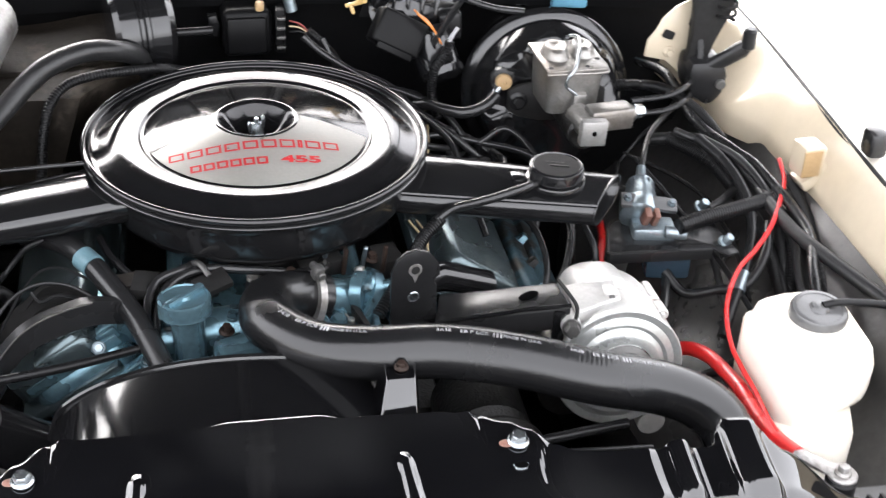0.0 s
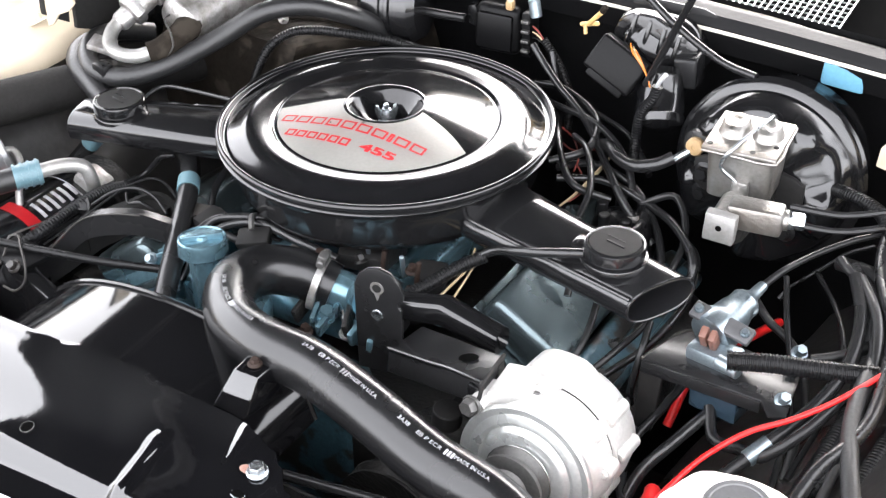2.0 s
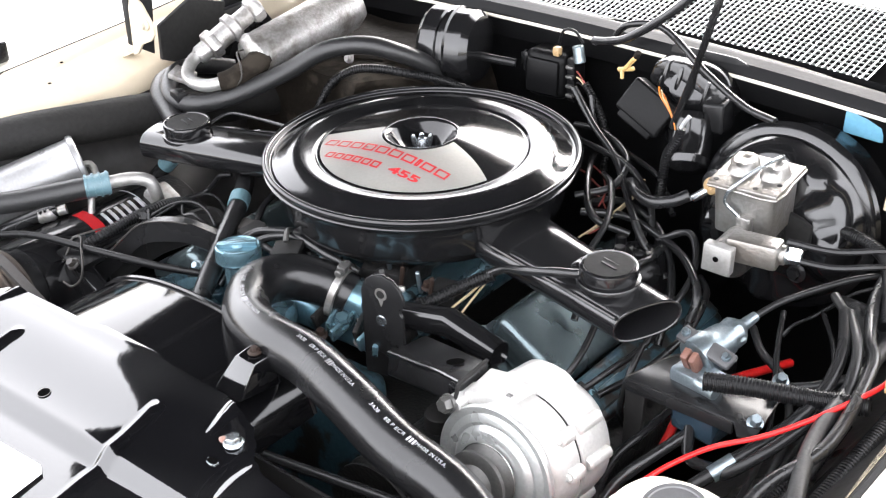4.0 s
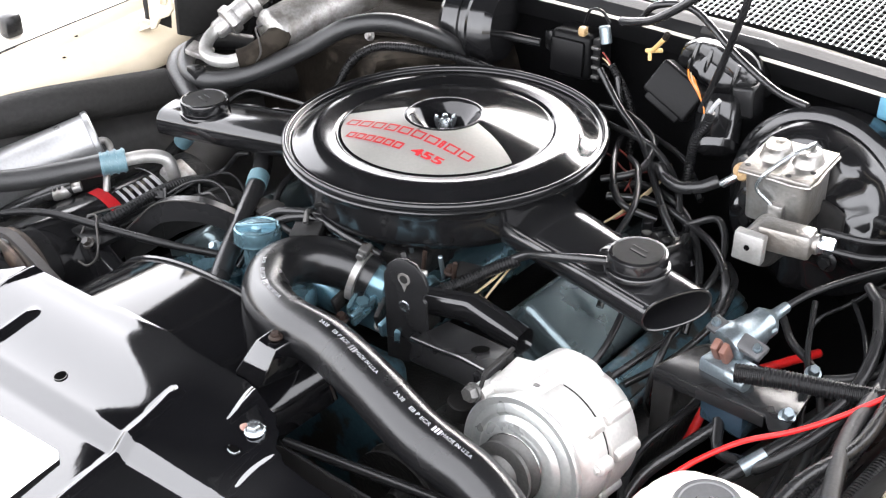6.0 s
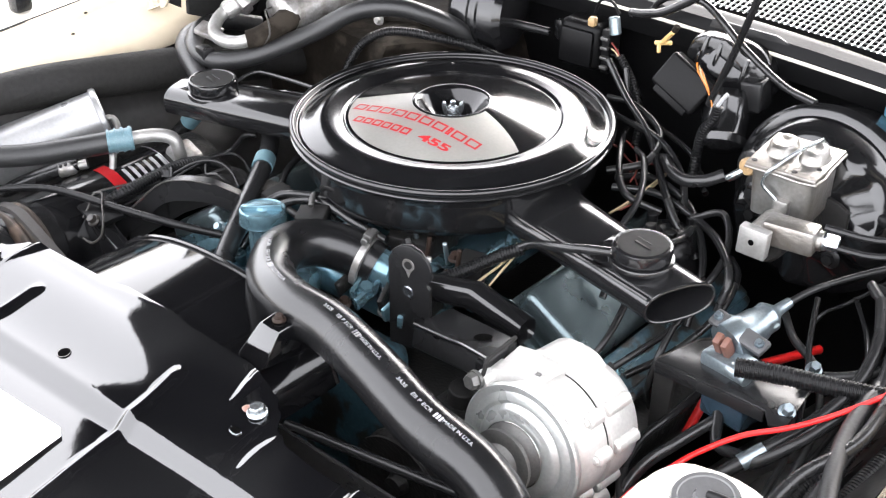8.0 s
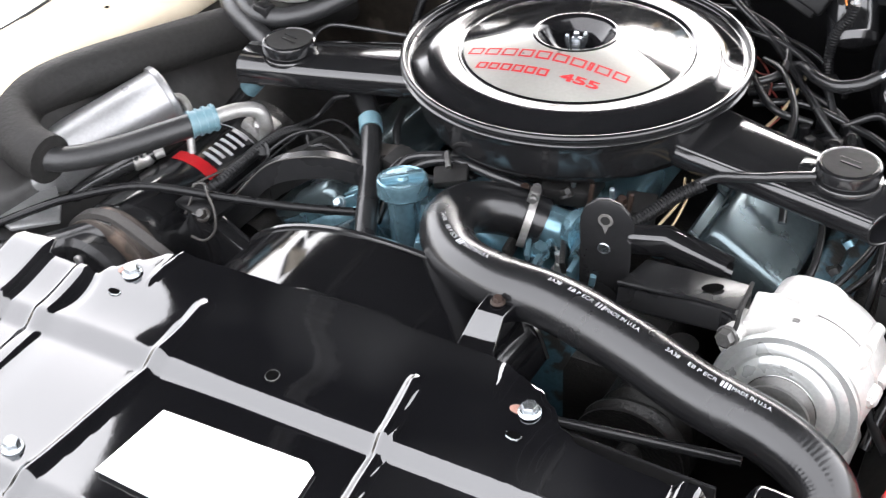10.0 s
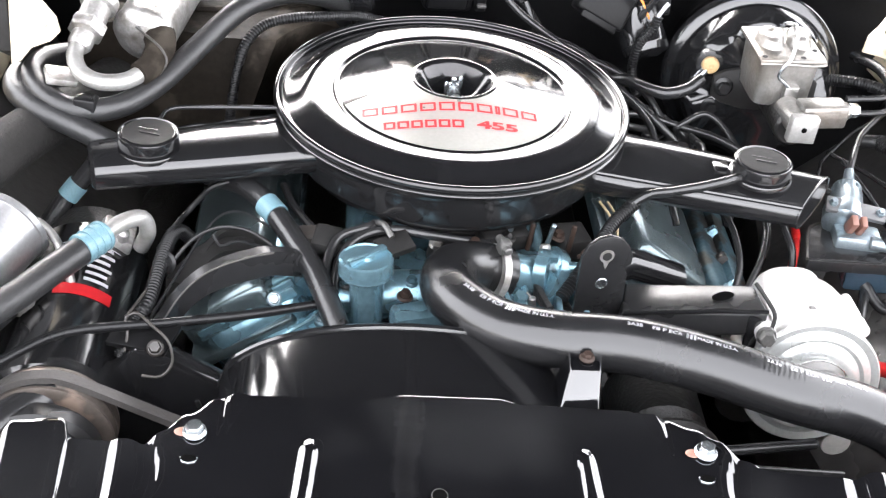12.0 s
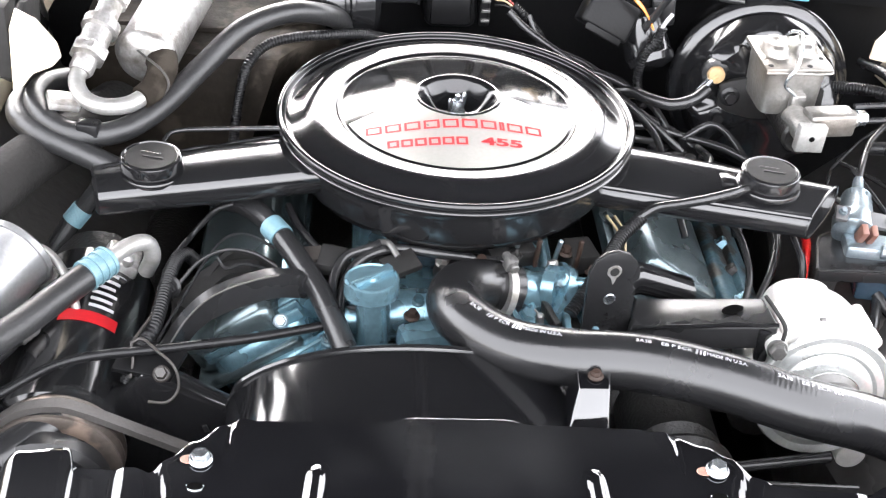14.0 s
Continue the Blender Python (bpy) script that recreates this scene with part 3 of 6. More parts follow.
def on_cover(x, y):
    back = lin(x, EDGE)
    return cover((x + 0.46) / 0.92, (y - back) / (-0.80 - back))[2]


for i, (x, y) in enumerate(((-0.207, -0.4515), (0.176, -0.4535), (0.128, -0.64), (-0.172, -0.64), (-0.40, -0.50))):
    bolt = solo("cover_bolt", hexbolt(pose(x, y, on_cover(x, y) + 0.0008, 5, 0, 17 * i), 0.0068, 0.0050, 0.0090), ZINC, "zinc-plated hexagon bolt with rusty washer on the cover", "bolt", "cover bolts")
for x, y, w in ((-0.209, -0.474, 0.0125), (0.174, -0.476, 0.0125)):
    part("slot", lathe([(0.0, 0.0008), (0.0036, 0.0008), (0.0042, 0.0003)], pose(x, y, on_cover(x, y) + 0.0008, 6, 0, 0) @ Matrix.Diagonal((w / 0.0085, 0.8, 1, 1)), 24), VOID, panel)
    part("slot_lip", tube([Vector((x + w * 0.5 * math.cos(a), y + 0.0036 * math.sin(a), on_cover(x, y + 0.0036 * math.sin(a)) + 0.0008)) for a in (math.pi * (0.9 + 0.1 * k) for k in range(13))], 0.0006, 6, 2), ZINC, panel, "bare slot edge")
for x, y, w in ((-0.2155, -0.4515, 0.0105), (0.1665, -0.4545, 0.0105)):
    part("rust_stain", lathe([(0.0, 0.0006), (0.0045, 0.0006), (0.0052, 0.0002)], pose(x, y, on_cover(x, y) + 0.0006, 5, 0, 0) @ Matrix.Diagonal((w / 0.0085, 0.85, 1, 1)), 20), RUSTSPOT, panel, "rust-stained slot")
part("hole_rim", lathe([(0.0054, 0.0), (0.0056, 0.0004), (0.0059, 0.0004), (0.0061, 0.0)], pose(-0.027, -0.498, on_cover(-0.027, -0.498) + 0.001, 8, 0, 0), 28), DULLSTEEL, panel, "bare rim of the hole")
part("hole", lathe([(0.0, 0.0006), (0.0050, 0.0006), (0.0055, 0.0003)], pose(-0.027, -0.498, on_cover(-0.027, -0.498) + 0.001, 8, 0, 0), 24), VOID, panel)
label = solo("paper_label", slab([(-0.095, -0.632), (-0.088, -0.56), (0.045, -0.556), (0.055, -0.562), (0.062, -0.632), (0.05, -0.64)], 0, 0.0006, pose(0, 0, 0.8985, 0, 0, 0), 0), PAPER, "blank white paper label stuck on the radiator cover", "label")
label.rotation_euler = (radians(3.1), 0, 0)

# ---- fan shroud ----
def shroud_shape(u, v):
    k = 2 * u - 1
    q = math.copysign(abs(k) ** 0.75, k)
    y = -0.412 + 0.105 * v
    h = max(0.0, 1 - abs(q) ** 2.1) ** (1 / 2.1)
    return (-0.043 + 0.160 * q, y, 0.840 + (0.080 - 0.006 * v) * h)


SHROUD = material("shroud_paint", (0.004, 0.004, 0.0045), 0.085, ior=1.45, vary=0.2, grain=20, bump=0.015)
shroud = thing("fan_shroud", (MID, -0.36, 0.6), "glossy black arched radiator fan shroud", "fan shroud")
part("arch", sheet(shroud_shape, 90, 14, 0.003), SHROUD, shroud)
part("rim", tube([shroud_shape(k / 24, 1.0) for k in range(25)], 0.0035, 8, 3), GLOSS, shroud)
part("back_plate", slab([(-0.33, 0.50), (0.33, 0.50), (0.33, 0.87), (0.20, 0.875), (0.12, 0.88), (-0.17, 0.88), (-0.24, 0.87), (-0.33, 0.86)], -0.002, 0.002, Matrix(((1, 0, 0, MID), (0, 0, 1, -0.415), (0, 1, 0, 0), (0, 0, 0, 1)))), SATIN, shroud)
clip = thing("shroud_clip", (0.09, -0.37, 0.90), "black wedge-shaped bracket with rusty bolt on the shroud", "bracket")
part("wedge", hexahedron([(0.076, -0.340, 0.893), (0.116, -0.342, 0.893), (0.108, -0.388, 0.894), (0.074, -0.388, 0.898)], [(0.083, -0.342, 0.927), (0.111, -0.344, 0.927), (0.108, -0.366, 0.925), (0.083, -0.366, 0.925)], 0.0025), PANEL, clip)
part("bolt", hexbolt(pose(0.097, -0.354, 0.927), 0.0045, 0.003, 0.0065), RUST, clip, "rusty bolt")

fan = thing("cooling_fan", (MID, -0.33, 0.70), "dark steel engine cooling fan behind the radiator", "cooling fan")
part("hub", lathe([(0.02, -0.03), (0.055, -0.028), (0.06, -0.01), (0.06, 0.012), (0.03, 0.02), (0.0, 0.02)], along((MID, -0.325, 0.70), (MID, -0.5, 0.70)), 32), GREASE, fan)
for k in range(7):
    a = 2 * math.pi * k / 7 + 0.35
    blade = Matrix.Translation((MID, -0.335, 0.70)) @ Matrix.Rotation(a, 4, "Y") @ pose(0, 0, 0.125, 0, 0, 28)
    part("blade", block((0.075, 0.003, 0.15), blade, 0.001), APRON, fan)
solo("shroud_brace", rod((0.13, -0.385, 0.845), (0.31, -0.352, 0.842), 0.005, seg=12), SATIN, "thin dark steel brace below the hose", "brace")
low = thing("power_steering_pump", (0.22, -0.30, 0.76), "dark oily pump with pulley below the alternator", "pump")
part("pump_body", rod((0.20, -0.285, 0.768), (0.20, -0.20, 0.768), 0.045, seg=32, edge=0.008), GREASE, low)
part("pump_pulley", lathe([(0.02, 0.0), (0.052, 0.001), (0.052, 0.004), (0.045, 0.010), (0.052, 0.016), (0.052, 0.019), (0.03, 0.016), (0.012, 0.012), (0.010, 0.022), (0.0, 0.022)], along((0.20, -0.30, 0.768), (0.20, -0.5, 0.768)), 40), GREASE, low)
part("pump_cap", rod((0.215, -0.24, 0.828), (0.217, -0.24, 0.845), 0.014, seg=20), MATT, low)

# ---- radiator hose ----
HOSE = [(0.050, -0.176, 0.880), (0.020, -0.186, 0.892), (-0.006, -0.213, 0.904), (-0.007, -0.256, 0.912), (0.026, -0.298, 0.914), (0.074, -0.320, 0.919), (0.138, -0.329, 0.922), (0.205, -0.346, 0.918), (0.272, -0.361, 0.905), (0.332, -0.363, 0.889), (0.370, -0.373, 0.874), (0.388, -0.392, 0.858), (0.389, -0.428, 0.835), (0.388, -0.45, 0.80)]
RH = 0.0245
hose = thing("radiator_hose", (0.2, -0.35, 0.82), "thick black rubber radiator hose with white printing", "radiator hose")
part("hose_wall", tube(HOSE, RH, 28, 10, 0.00006, 0.0042), HOSERUBBER, hose)
hose_line = evenly(spline(HOSE, 12), 0.002)


def on_hose(s, h, turn):
    """A place on the hose's skin: s metres along, h round the upper side, turn in degrees."""
    k = min(max(s / 0.002, 1), len(hose_line) - 2.001)
    i = int(k)
    c = hose_line[i].lerp(hose_line[i + 1], k - i)
    w = (hose_line[min(i + 6, len(hose_line) - 1)] - hose_line[max(i - 6, 0)]).normalized()
    up = (Vector((0, 0, 1)) - w * w.z).normalized()
    across = w.cross(up)
    a = radians(turn) + h / RH
    return c + (RH + 0.0003) * (math.cos(a) * up + math.sin(a) * across * -1)


def hose_print(text, start, length, turn):
    g = letters(text, 0.0054, length)
    part("printing", ([on_hose(start + length / 2 + v.x, v.y, turn) for v in g[0]], g[1]), INK, hose, "white printing")


def hose_bars(start, n, turn):
    g = join(*[slab([(-0.0010, -0.0028), (0.0010, -0.0028), (0.0010, 0.0028), (-0.0010, 0.0028)], 0, 0.0001, pose(0, 0, 0), 0) for k in range(1)])
    vs, fs = [], []
    for k in range(n):
        q = len(vs)
        vs += [on_hose(start + 0.0030 * k + v.x, v.y, turn) for v in g[0]]
        fs += [tuple(i + q for i in f) for f in g[1]]
    part("printing", (vs, fs), INK, hose, "worn white printing")


def hose_at(x):
    """How far along the hose it reaches x, past its bend."""
    k = max(range(len(hose_line) // 4, len(hose_line)), key=lambda i: -abs(hose_line[i].x - x))
    return 0.002 * k


for x in (0.072, 0.215, 0.323):
    s = hose_at(x)
    hose_print("3A38", s - 0.086, 0.012, -5)
    hose_print("EB P ECR", s - 0.066, 0.024, -5)
    hose_bars(s - 0.038, 3, -5)
    hose_print("MADE IN U.S.A.", s - 0.030, 0.032, -5)

# ---- air cleaner ----
air = thing("air_cleaner", (0, 0, 0.885), "glossy black round air cleaner with two snorkels and silver decal", "air cleaner")
LID = [(0.0, 0.966), (0.014, 0.966), (0.021, 0.968), (0.030, 0.976), (0.036, 0.985), (0.039, 0.9888), (0.0412, 0.9894), (0.0435, 0.9884), (0.06, 0.9846), (0.09, 0.9775), (0.114, 0.9722), (0.1165, 0.9716), (0.1178, 0.9717), (0.1190, 0.9728), (0.1202, 0.9735), (0.1220, 0.9738), (0.128, 0.9748), (0.134, 0.9758), (0.140, 0.9758), (0.1455, 0.9750), (0.151, 0.9725), (0.158, 0.9690), (0.165, 0.9660), (0.1685, 0.9650), (0.1705, 0.9656)] + [(0.1745 + 0.0036 * math.cos(radians(a)), 0.9686 + 0.0036 * math.sin(radians(a))) for a in range(190, -100, -18)] + [(0.168, 0.9645)]
part("lid", lathe(LID, seg=160), LIDPAINT, air, sharp=70)
part("can", lathe([(0.168, 0.9645), (0.1755, 0.9637), (0.1775, 0.9615), (0.1765, 0.959), (0.170, 0.958), (0.1655, 0.955), (0.163, 0.944), (0.160, 0.920), (0.154, 0.909), (0.12, 0.897), (0.06, 0.89)], seg=128), GLOSS, air, sharp=60)


def lid_z(r):
    for (a, p), (b, q) in zip(LID, LID[1:]):
        if a <= r <= b:
            return p + (q - p) * (r - a) / (b - a)
    return LID[-1][1]


# decal: a fan-shaped piece of foil on the front of the lid, with straight side edges
def decal_at(u, v):
    left, right = radians(194.0 + 6.0 * v), radians(362.0 - 15.0 * v)
    a = left + (right - left) * u
    r = 0.0440 + (0.1135 - 0.0440) * v
    return Vector((r * math.cos(a), r * math.sin(a), lid_z(r) + 0.0004))


part("decal", sheet(lambda u, v: decal_at(u, v), 80, 12), FOIL, air, "silver foil decal with red lettering")


def on_lid(g, lift=0.0008):
    return [Vector((v.x, v.y, lid_z(math.hypot(v.x, v.y)) + lift)) for v in g[0]], g[1]


def frame_shape(w, h, t, hole=True):
    """A hollow block letter-sized shape in the xy plane."""
    o = [(-w / 2, -h / 2), (w / 2, -h / 2), (w / 2, h / 2), (-w / 2, h / 2)]
    i = [(-w / 2 + t, -h / 2 + t), (w / 2 - t, -h / 2 + t), (w / 2 - t, h / 2 - t), (-w / 2 + t, h / 2 - t)]
    vs = [Vector((*p, 0)) for p in o + i]
    return vs, [(k, (k + 1) % 4, 4 + (k + 1) % 4, 4 + k) for k in range(4)]


TURNED = pose(0, 0, 0, 0, 0, 2)
for k in range(10):
    x = -0.0845 + 0.0183 * k - (0.0055 if k > 6 else 0) - (0.0055 if k > 7 else 0)
    w = 0.005 if k == 7 else 0.0152
    part("emblem_shape", on_lid(moved(frame_shape(w, 0.0120, 0.0023), TURNED @ Matrix.Translation((x, -0.0540, 0)))), RED, air, "red hollow block shape")
for k in range(6):
    part("emblem_shape", on_lid(moved(frame_shape(0.0110, 0.0105, 0.0024), TURNED @ Matrix.Translation((-0.0670 + 0.0130 * k, -0.0775, 0)))), RED, air, "red block shape")
part("decal_number", on_lid(moved(letters("455", 0.0140, 0.040, 0.0005), TURNED @ Matrix.Translation((0.0360, -0.0775, 0)))), RED, air, "red number 455")

nut = thing("wing_nut", (0, 0, 0.964), "plated steel wing nut on a threaded stud", "wing nut")
part("stud", rod((0, 0, 0.962), (0, 0, 0.988), 0.0030, seg=12), ZINC, nut)
part("hub", lathe([(0.009, 0.9650), (0.0088, 0.970), (0.0065, 0.977), (0.0048, 0.982), (0.0036, 0.9825)], seg=20), ZINC, nut)
for s in (1, -1):
    part("wing", slab([(0.003, 0.970), (0.007, 0.969), (0.0110, 0.975), (0.0125, 0.983), (0.0105, 0.988), (0.0075, 0.986), (0.005, 0.978)], -0.0014, 0.0014, pose(0, 0, 0, 0, 0, 40 if s > 0 else 220) @ Matrix(((1, 0, 0, 0), (0, 0, 1, 0), (0, 1, 0, 0), (0, 0, 0, 1))), 0.001), ZINC, nut)


def snorkel(side):
    """Rounded box duct with a cap on it, reaching out from the can."""
    if side > 0:
        c0, c1 = Vector((0.10, -0.028, 0.928)), Vector((0.354, -0.098, 0.9265))
    else:
        c0, c1 = Vector((-0.10, -0.046, 0.941)), Vector((-0.341, -0.108, 0.9315))
    d = (c1 - c0).normalized()
    w = Vector((-d.y, d.x, 0)).normalized()
    up = Vector((0, 0, 1))
    if side > 0:
        lean = up * 0.0065
        secs = [(c0, w * 0.046, up * 0.0215), (c0.lerp(c1, 0.25), w * 0.040 + lean, up * 0.0195), (c0.lerp(c1, 0.5), w * 0.035 + lean, up * 0.0185), (c0.lerp(c1, 0.8), w * 0.031 + lean, up * 0.0180), (c1 - d * 0.004, w * 0.0300 + d * 0.013 + lean, up * 0.0178), (c1, w * 0.0300 + d * 0.0135 + lean, up * 0.0178), (c1 - d * 0.001, w * 0.0285 + d * 0.0130 + lean, up * 0.0163), (c1 - d * 0.03, w * 0.0275 + d * 0.008 + lean, up * 0.0160), (c1 - d * 0.12, w * 0.029 + lean, up * 0.016)]
        ring = [c1 + (1 if math.cos(a) >= 0 else -1) * abs(math.cos(a)) ** 0.8 * (w * 0.0293 + d * 0.0132 + lean) + (1 if math.sin(a) >= 0 else -1) * abs(math.sin(a)) ** 0.8 * up * 0.0171 for a in (math.pi * k / 24 for k in range(49))]
        part("mouth_rim", tube(ring, 0.0016, 8, 2), GLOSS, air)
    else:
        secs = [(c0, w * 0.042, up * 0.0185), (c0.lerp(c1, 0.35), w * 0.038, up * 0.0185), (c0.lerp(c1, 0.6), w * 0.035, up * 0.018), (c0.lerp(c1, 0.9), w * 0.030, up * 0.0175), (c1 - d * 0.003, w * 0.0285, up * 0.0170), (c1, w * 0.024, up * 0.0135), (c1 - d * 0.001, w * 0.002, up * 0.001)]
    duct = part("snorkel", oval_tube(secs, 48, 2.5 if side > 0 else 3.0), GLOSS, air)
    # a pressed bead along the front shoulder, uneven where it was welded
    rng = random.Random(5)
    bead_line = [c0.lerp(c1, t / 24) - w * (0.0405 - 0.0125 * t / 24) + up * ((0.0085 if side > 0 else 0.0105) + (0.0012 * rng.uniform(-1, 1) if side < 0 and 5 < t < 16 else 0)) for t in range(4, 24)]
    part("seam", tube(bead_line, 0.0024, 8, 3), GLOSS, air)
    cap = Vector((0.301, -0.082, 0.0)) if side > 0 else Vector((-0.288, -0.094, 0.0))
    top = 0.963 if side > 0 else 0.964
    part("vacuum_cap", lathe([(0.026, top - 0.022), (0.0310, top - 0.020), (0.0315, top - 0.017), (0.0305, top - 0.0150), (0.0262, top - 0.014), (0.0262, top - 0.012), (0.0285, top - 0.0115), (0.0288, top - 0.004), (0.0280, top - 0.001), (0.0265, top), (0.0255, top), (0.0245, top - 0.0012), (0.010, top - 0.0010), (0.0, top - 0.0010)], Matrix.Translation((cap.x, cap.y, 0)), 48), GLOSS, air, "glossy black round vacuum cap", sharp=40)
    part("cap_face", lathe([(0.0, 0.0), (0.0235, 0.0), (0.0240, -0.0004)], Matrix.Translation((cap.x, cap.y, top - 0.0004)), 36), MATT, air, "dull cap face with worn moulded marks")
    part("cap_ledge", block((0.020, 0.0022, 0.0012), Matrix.Translation((cap.x + 0.002, cap.y - 0.004, top)) @ pose(0, 0, 0, 0, 0, -14), 0.0004), PLASTIC, air)
    for k in range(4):
        part("cap_mark", block((0.0035, 0.0014, 0.0004), Matrix.Translation((cap.x - 0.008 + 0.005 * k, cap.y + 0.006 - 0.0012 * k, top + 0.0002)), 0), SATIN, air)
    part("cap_tab", block((0.016, 0.02, 0.012), Matrix.Translation(cap - w * 0.0 + d * (-0.038) + Vector((0, 0, top - 0.022))), 0.002), GLOSS, air)


snorkel(1)
snorkel(-1)

# ---- engine under the air cleaner ----
engine = thing("engine_block", (0, -0.05, 0.4), "light blue painted V-eight engine, oily in places", "engine")
part("block", block((0.34, 0.44, 0.30), pose(0, 0.0, 0.62), 0.02), GREASE, engine)
part("intake", block((0.20, 0.30, 0.05), pose(0.0, -0.03, 0.838), 0.015, 3), BLUE, engine)
part("carburettor", join(block((0.12, 0.14, 0.05), pose(0, 0.0, 0.875), 0.008), block((0.03, 0.05, 0.03), pose(0.05, -0.09, 0.87), 0.004), rod((-0.05, -0.10, 0.872), (0.05, -0.10, 0.872), 0.004)), GREASE, engine)
for s in (1, -1):
    tilt = pose(s * 0.220 if s > 0 else -0.205, 0.0 if s > 0 else -0.06, 0.836 if s > 0 else 0.832, 0, s * 33, 0)
    long = 0.23 if s > 0 else 0.29
    part("valve_cover", join(block((0.095, long, 0.045), tilt, 0.012, 4), block((0.112, long + 0.02, 0.012), tilt @ pose(0, 0, -0.026), 0.003)), STEELBLUE, engine, "blue painted valve cover")
    for y in (-0.11, 0.0, 0.11):
        part("cover_bolt", hexbolt(tilt @ pose(-s * 0.052, y, -0.02), 0.006, 0.005, 0.009), STEELBLUE, engine)
    part("exhaust_manifold", tube([(s * 0.30, -0.2, 0.76), (s * 0.31, -0.05, 0.745), (s * 0.30, 0.1, 0.75), (s * 0.27, 0.2, 0.68)], 0.03, 14), GREASE, engine)
part("timing_cover", block((0.24, 0.05, 0.22), pose(-0.02, -0.200, 0.70), 0.02, 3), GRIMYBLUE, engine, "blue painted timing cover")
head = pose(-0.180, -0.150, 0.814, 0, -30, 8)
part("head_end", join(block((0.105, 0.12, 0.065), head, 0.022, 6), block((0.118, 0.010, 0.080), head @ pose(0, -0.03, -0.004), 0.003), block((0.118, 0.006, 0.080), head @ pose(0, -0.015, -0.004), 0.002)), BLUE, engine, "blue painted cylinder head end")
part("head_bolt", hexbolt(along((-0.163, -0.203, 0.858), (-0.163, -0.25, 0.895)), 0.005, 0.005, 0.007), PALEZINC, engine)
pump = pose(-0.135, -0.232, 0.808, 0, -32, 10)
part("pump_housing", join(block((0.075, 0.05, 0.050), pump, 0.004, 2), block((0.026, 0.056, 0.054), pump @ pose(0.010, 0, 0), 0.002), block((0.020, 0.054, 0.053), pump @ pose(-0.024, 0, 0), 0.002), block((0.085, 0.012, 0.058), pump @ pose(0, 0.018, 0), 0.003)), BLUE, engine, "ribbed blue water pump housing")
for k in range(3):
    part("pump_panel", block((0.022, 0.004, 0.030), pump @ pose(-0.022 + 0.025 * k, -0.028, 0.0), 0.0015), BLUE, engine)
part("pump_edge", tube([pump @ Vector(q) for q in ((-0.040, -0.027, 0.026), (0.0, -0.029, 0.028), (0.040, -0.027, 0.026))], 0.002, 8), GRIMYBLUE, engine)
for k in range(4):
    part("head_rib", block((0.100, 0.004, 0.012), head @ pose(0.0, -0.052 + 0.012 * k, 0.030), 0.0015), BLUE, engine)
for x, y, z in ((-0.118, -0.218, 0.850), (-0.098, -0.190, 0.868), (-0.052, -0.240, 0.852), (-0.038, -0.188, 0.872)):
    part("casting_boss", join(rod((x, y, z - 0.03), (x, y, z), 0.008, seg=16, edge=0.002), hexbolt(pose(x, y, z), 0.005, 0.004, 0.007)), GRIMYBLUE, engine)
part("dark_plate", block((0.034, 0.024, 0.008), pose(-0.055, -0.165, 0.898, 12, -8, 25), 0.002), MATT, engine)
part("dark_plate", block((0.026, 0.03, 0.014), pose(-0.118, -0.155, 0.893, 8, 4, -10), 0.003), MATT, engine)
part("linkage", tube([(-0.075, -0.135, 0.902), (-0.066, -0.152, 0.912), (-0.058, -0.164, 0.906)], 0.003, 8), DULLSTEEL, engine)
part("water_crossover", tube([(-0.12, -0.185, 0.845), (-0.05, -0.180, 0.852), (0.03, -0.182, 0.855)], 0.024, 16), BLUE, engine)
part("thermostat_neck", join(rod((0.085, -0.165, 0.866), (0.040, -0.180, 0.884), 0.021), lathe([(0.036, -0.004), (0.036, 0.006), (0.024, 0.012)], pose(0.09, -0.163, 0.862, 0, -60, 0), 24)), BLUE, engine)
part("coil", join(rod((0.020, -0.155, 0.868), (0.104, -0.170, 0.885), 0.0128, seg=24, edge=0.003), rod((0.104, -0.170, 0.885), (0.118, -0.172, 0.887), 0.006)), BLUE, engine, "blue painted fitting behind the hose")
part("cast_marks", join(*[block((0.0022, 0.0060, 0.0016), pose(0.018 + 0.0065 * k, -0.148 - 0.004 * (k % 2), 0.8830 + 0.0016 * k, 0, -12, 20), 0.0004) for k in range(4)]), PALEZINC, engine, "raised cast marks")
part("sender", join(hexbolt(pose(0.076, -0.195, 0.846, 8, 10, 0), 0.0062, 0.008, 0.0082), rod((0.076, -0.195, 0.856), (0.075, -0.196, 0.868), 0.0036)), DIRTY, engine, "bright sender nut")
part("tab", slab([(-0.009, -0.004), (0.010, -0.007), (0.012, 0.010), (0.0, 0.016), (-0.010, 0.008)], -0.002, 0.002, pose(0.137, -0.123, 0.847, 55, 10, 10), 0.001), BLUE, engine, "bright blue lug")
for k in range(7):
    x = 0.03 + 0.017 * k
    part("intake_rib", block((0.006, 0.045, 0.016), pose(x, -0.195 - 0.004 * (k % 3), 0.868 + 0.003 * (k % 2), 12, 8 * (k % 3) - 8, 20 * (k % 2)), 0.002), BLUE if k % 3 else GREASE, engine)
for k in range(6):
    a = 1.1 * k
    part("fitting_nut", hexbolt(pose(-0.05 + 0.035 * k, -0.135 - 0.012 * (k % 3), 0.884 + 0.004 * (k % 2), 20 * math.sin(a), 25 * math.cos(a), 0), 0.0055, 0.006, 0.0075), (GREASE, DIRTY, RUST)[k % 3], engine)
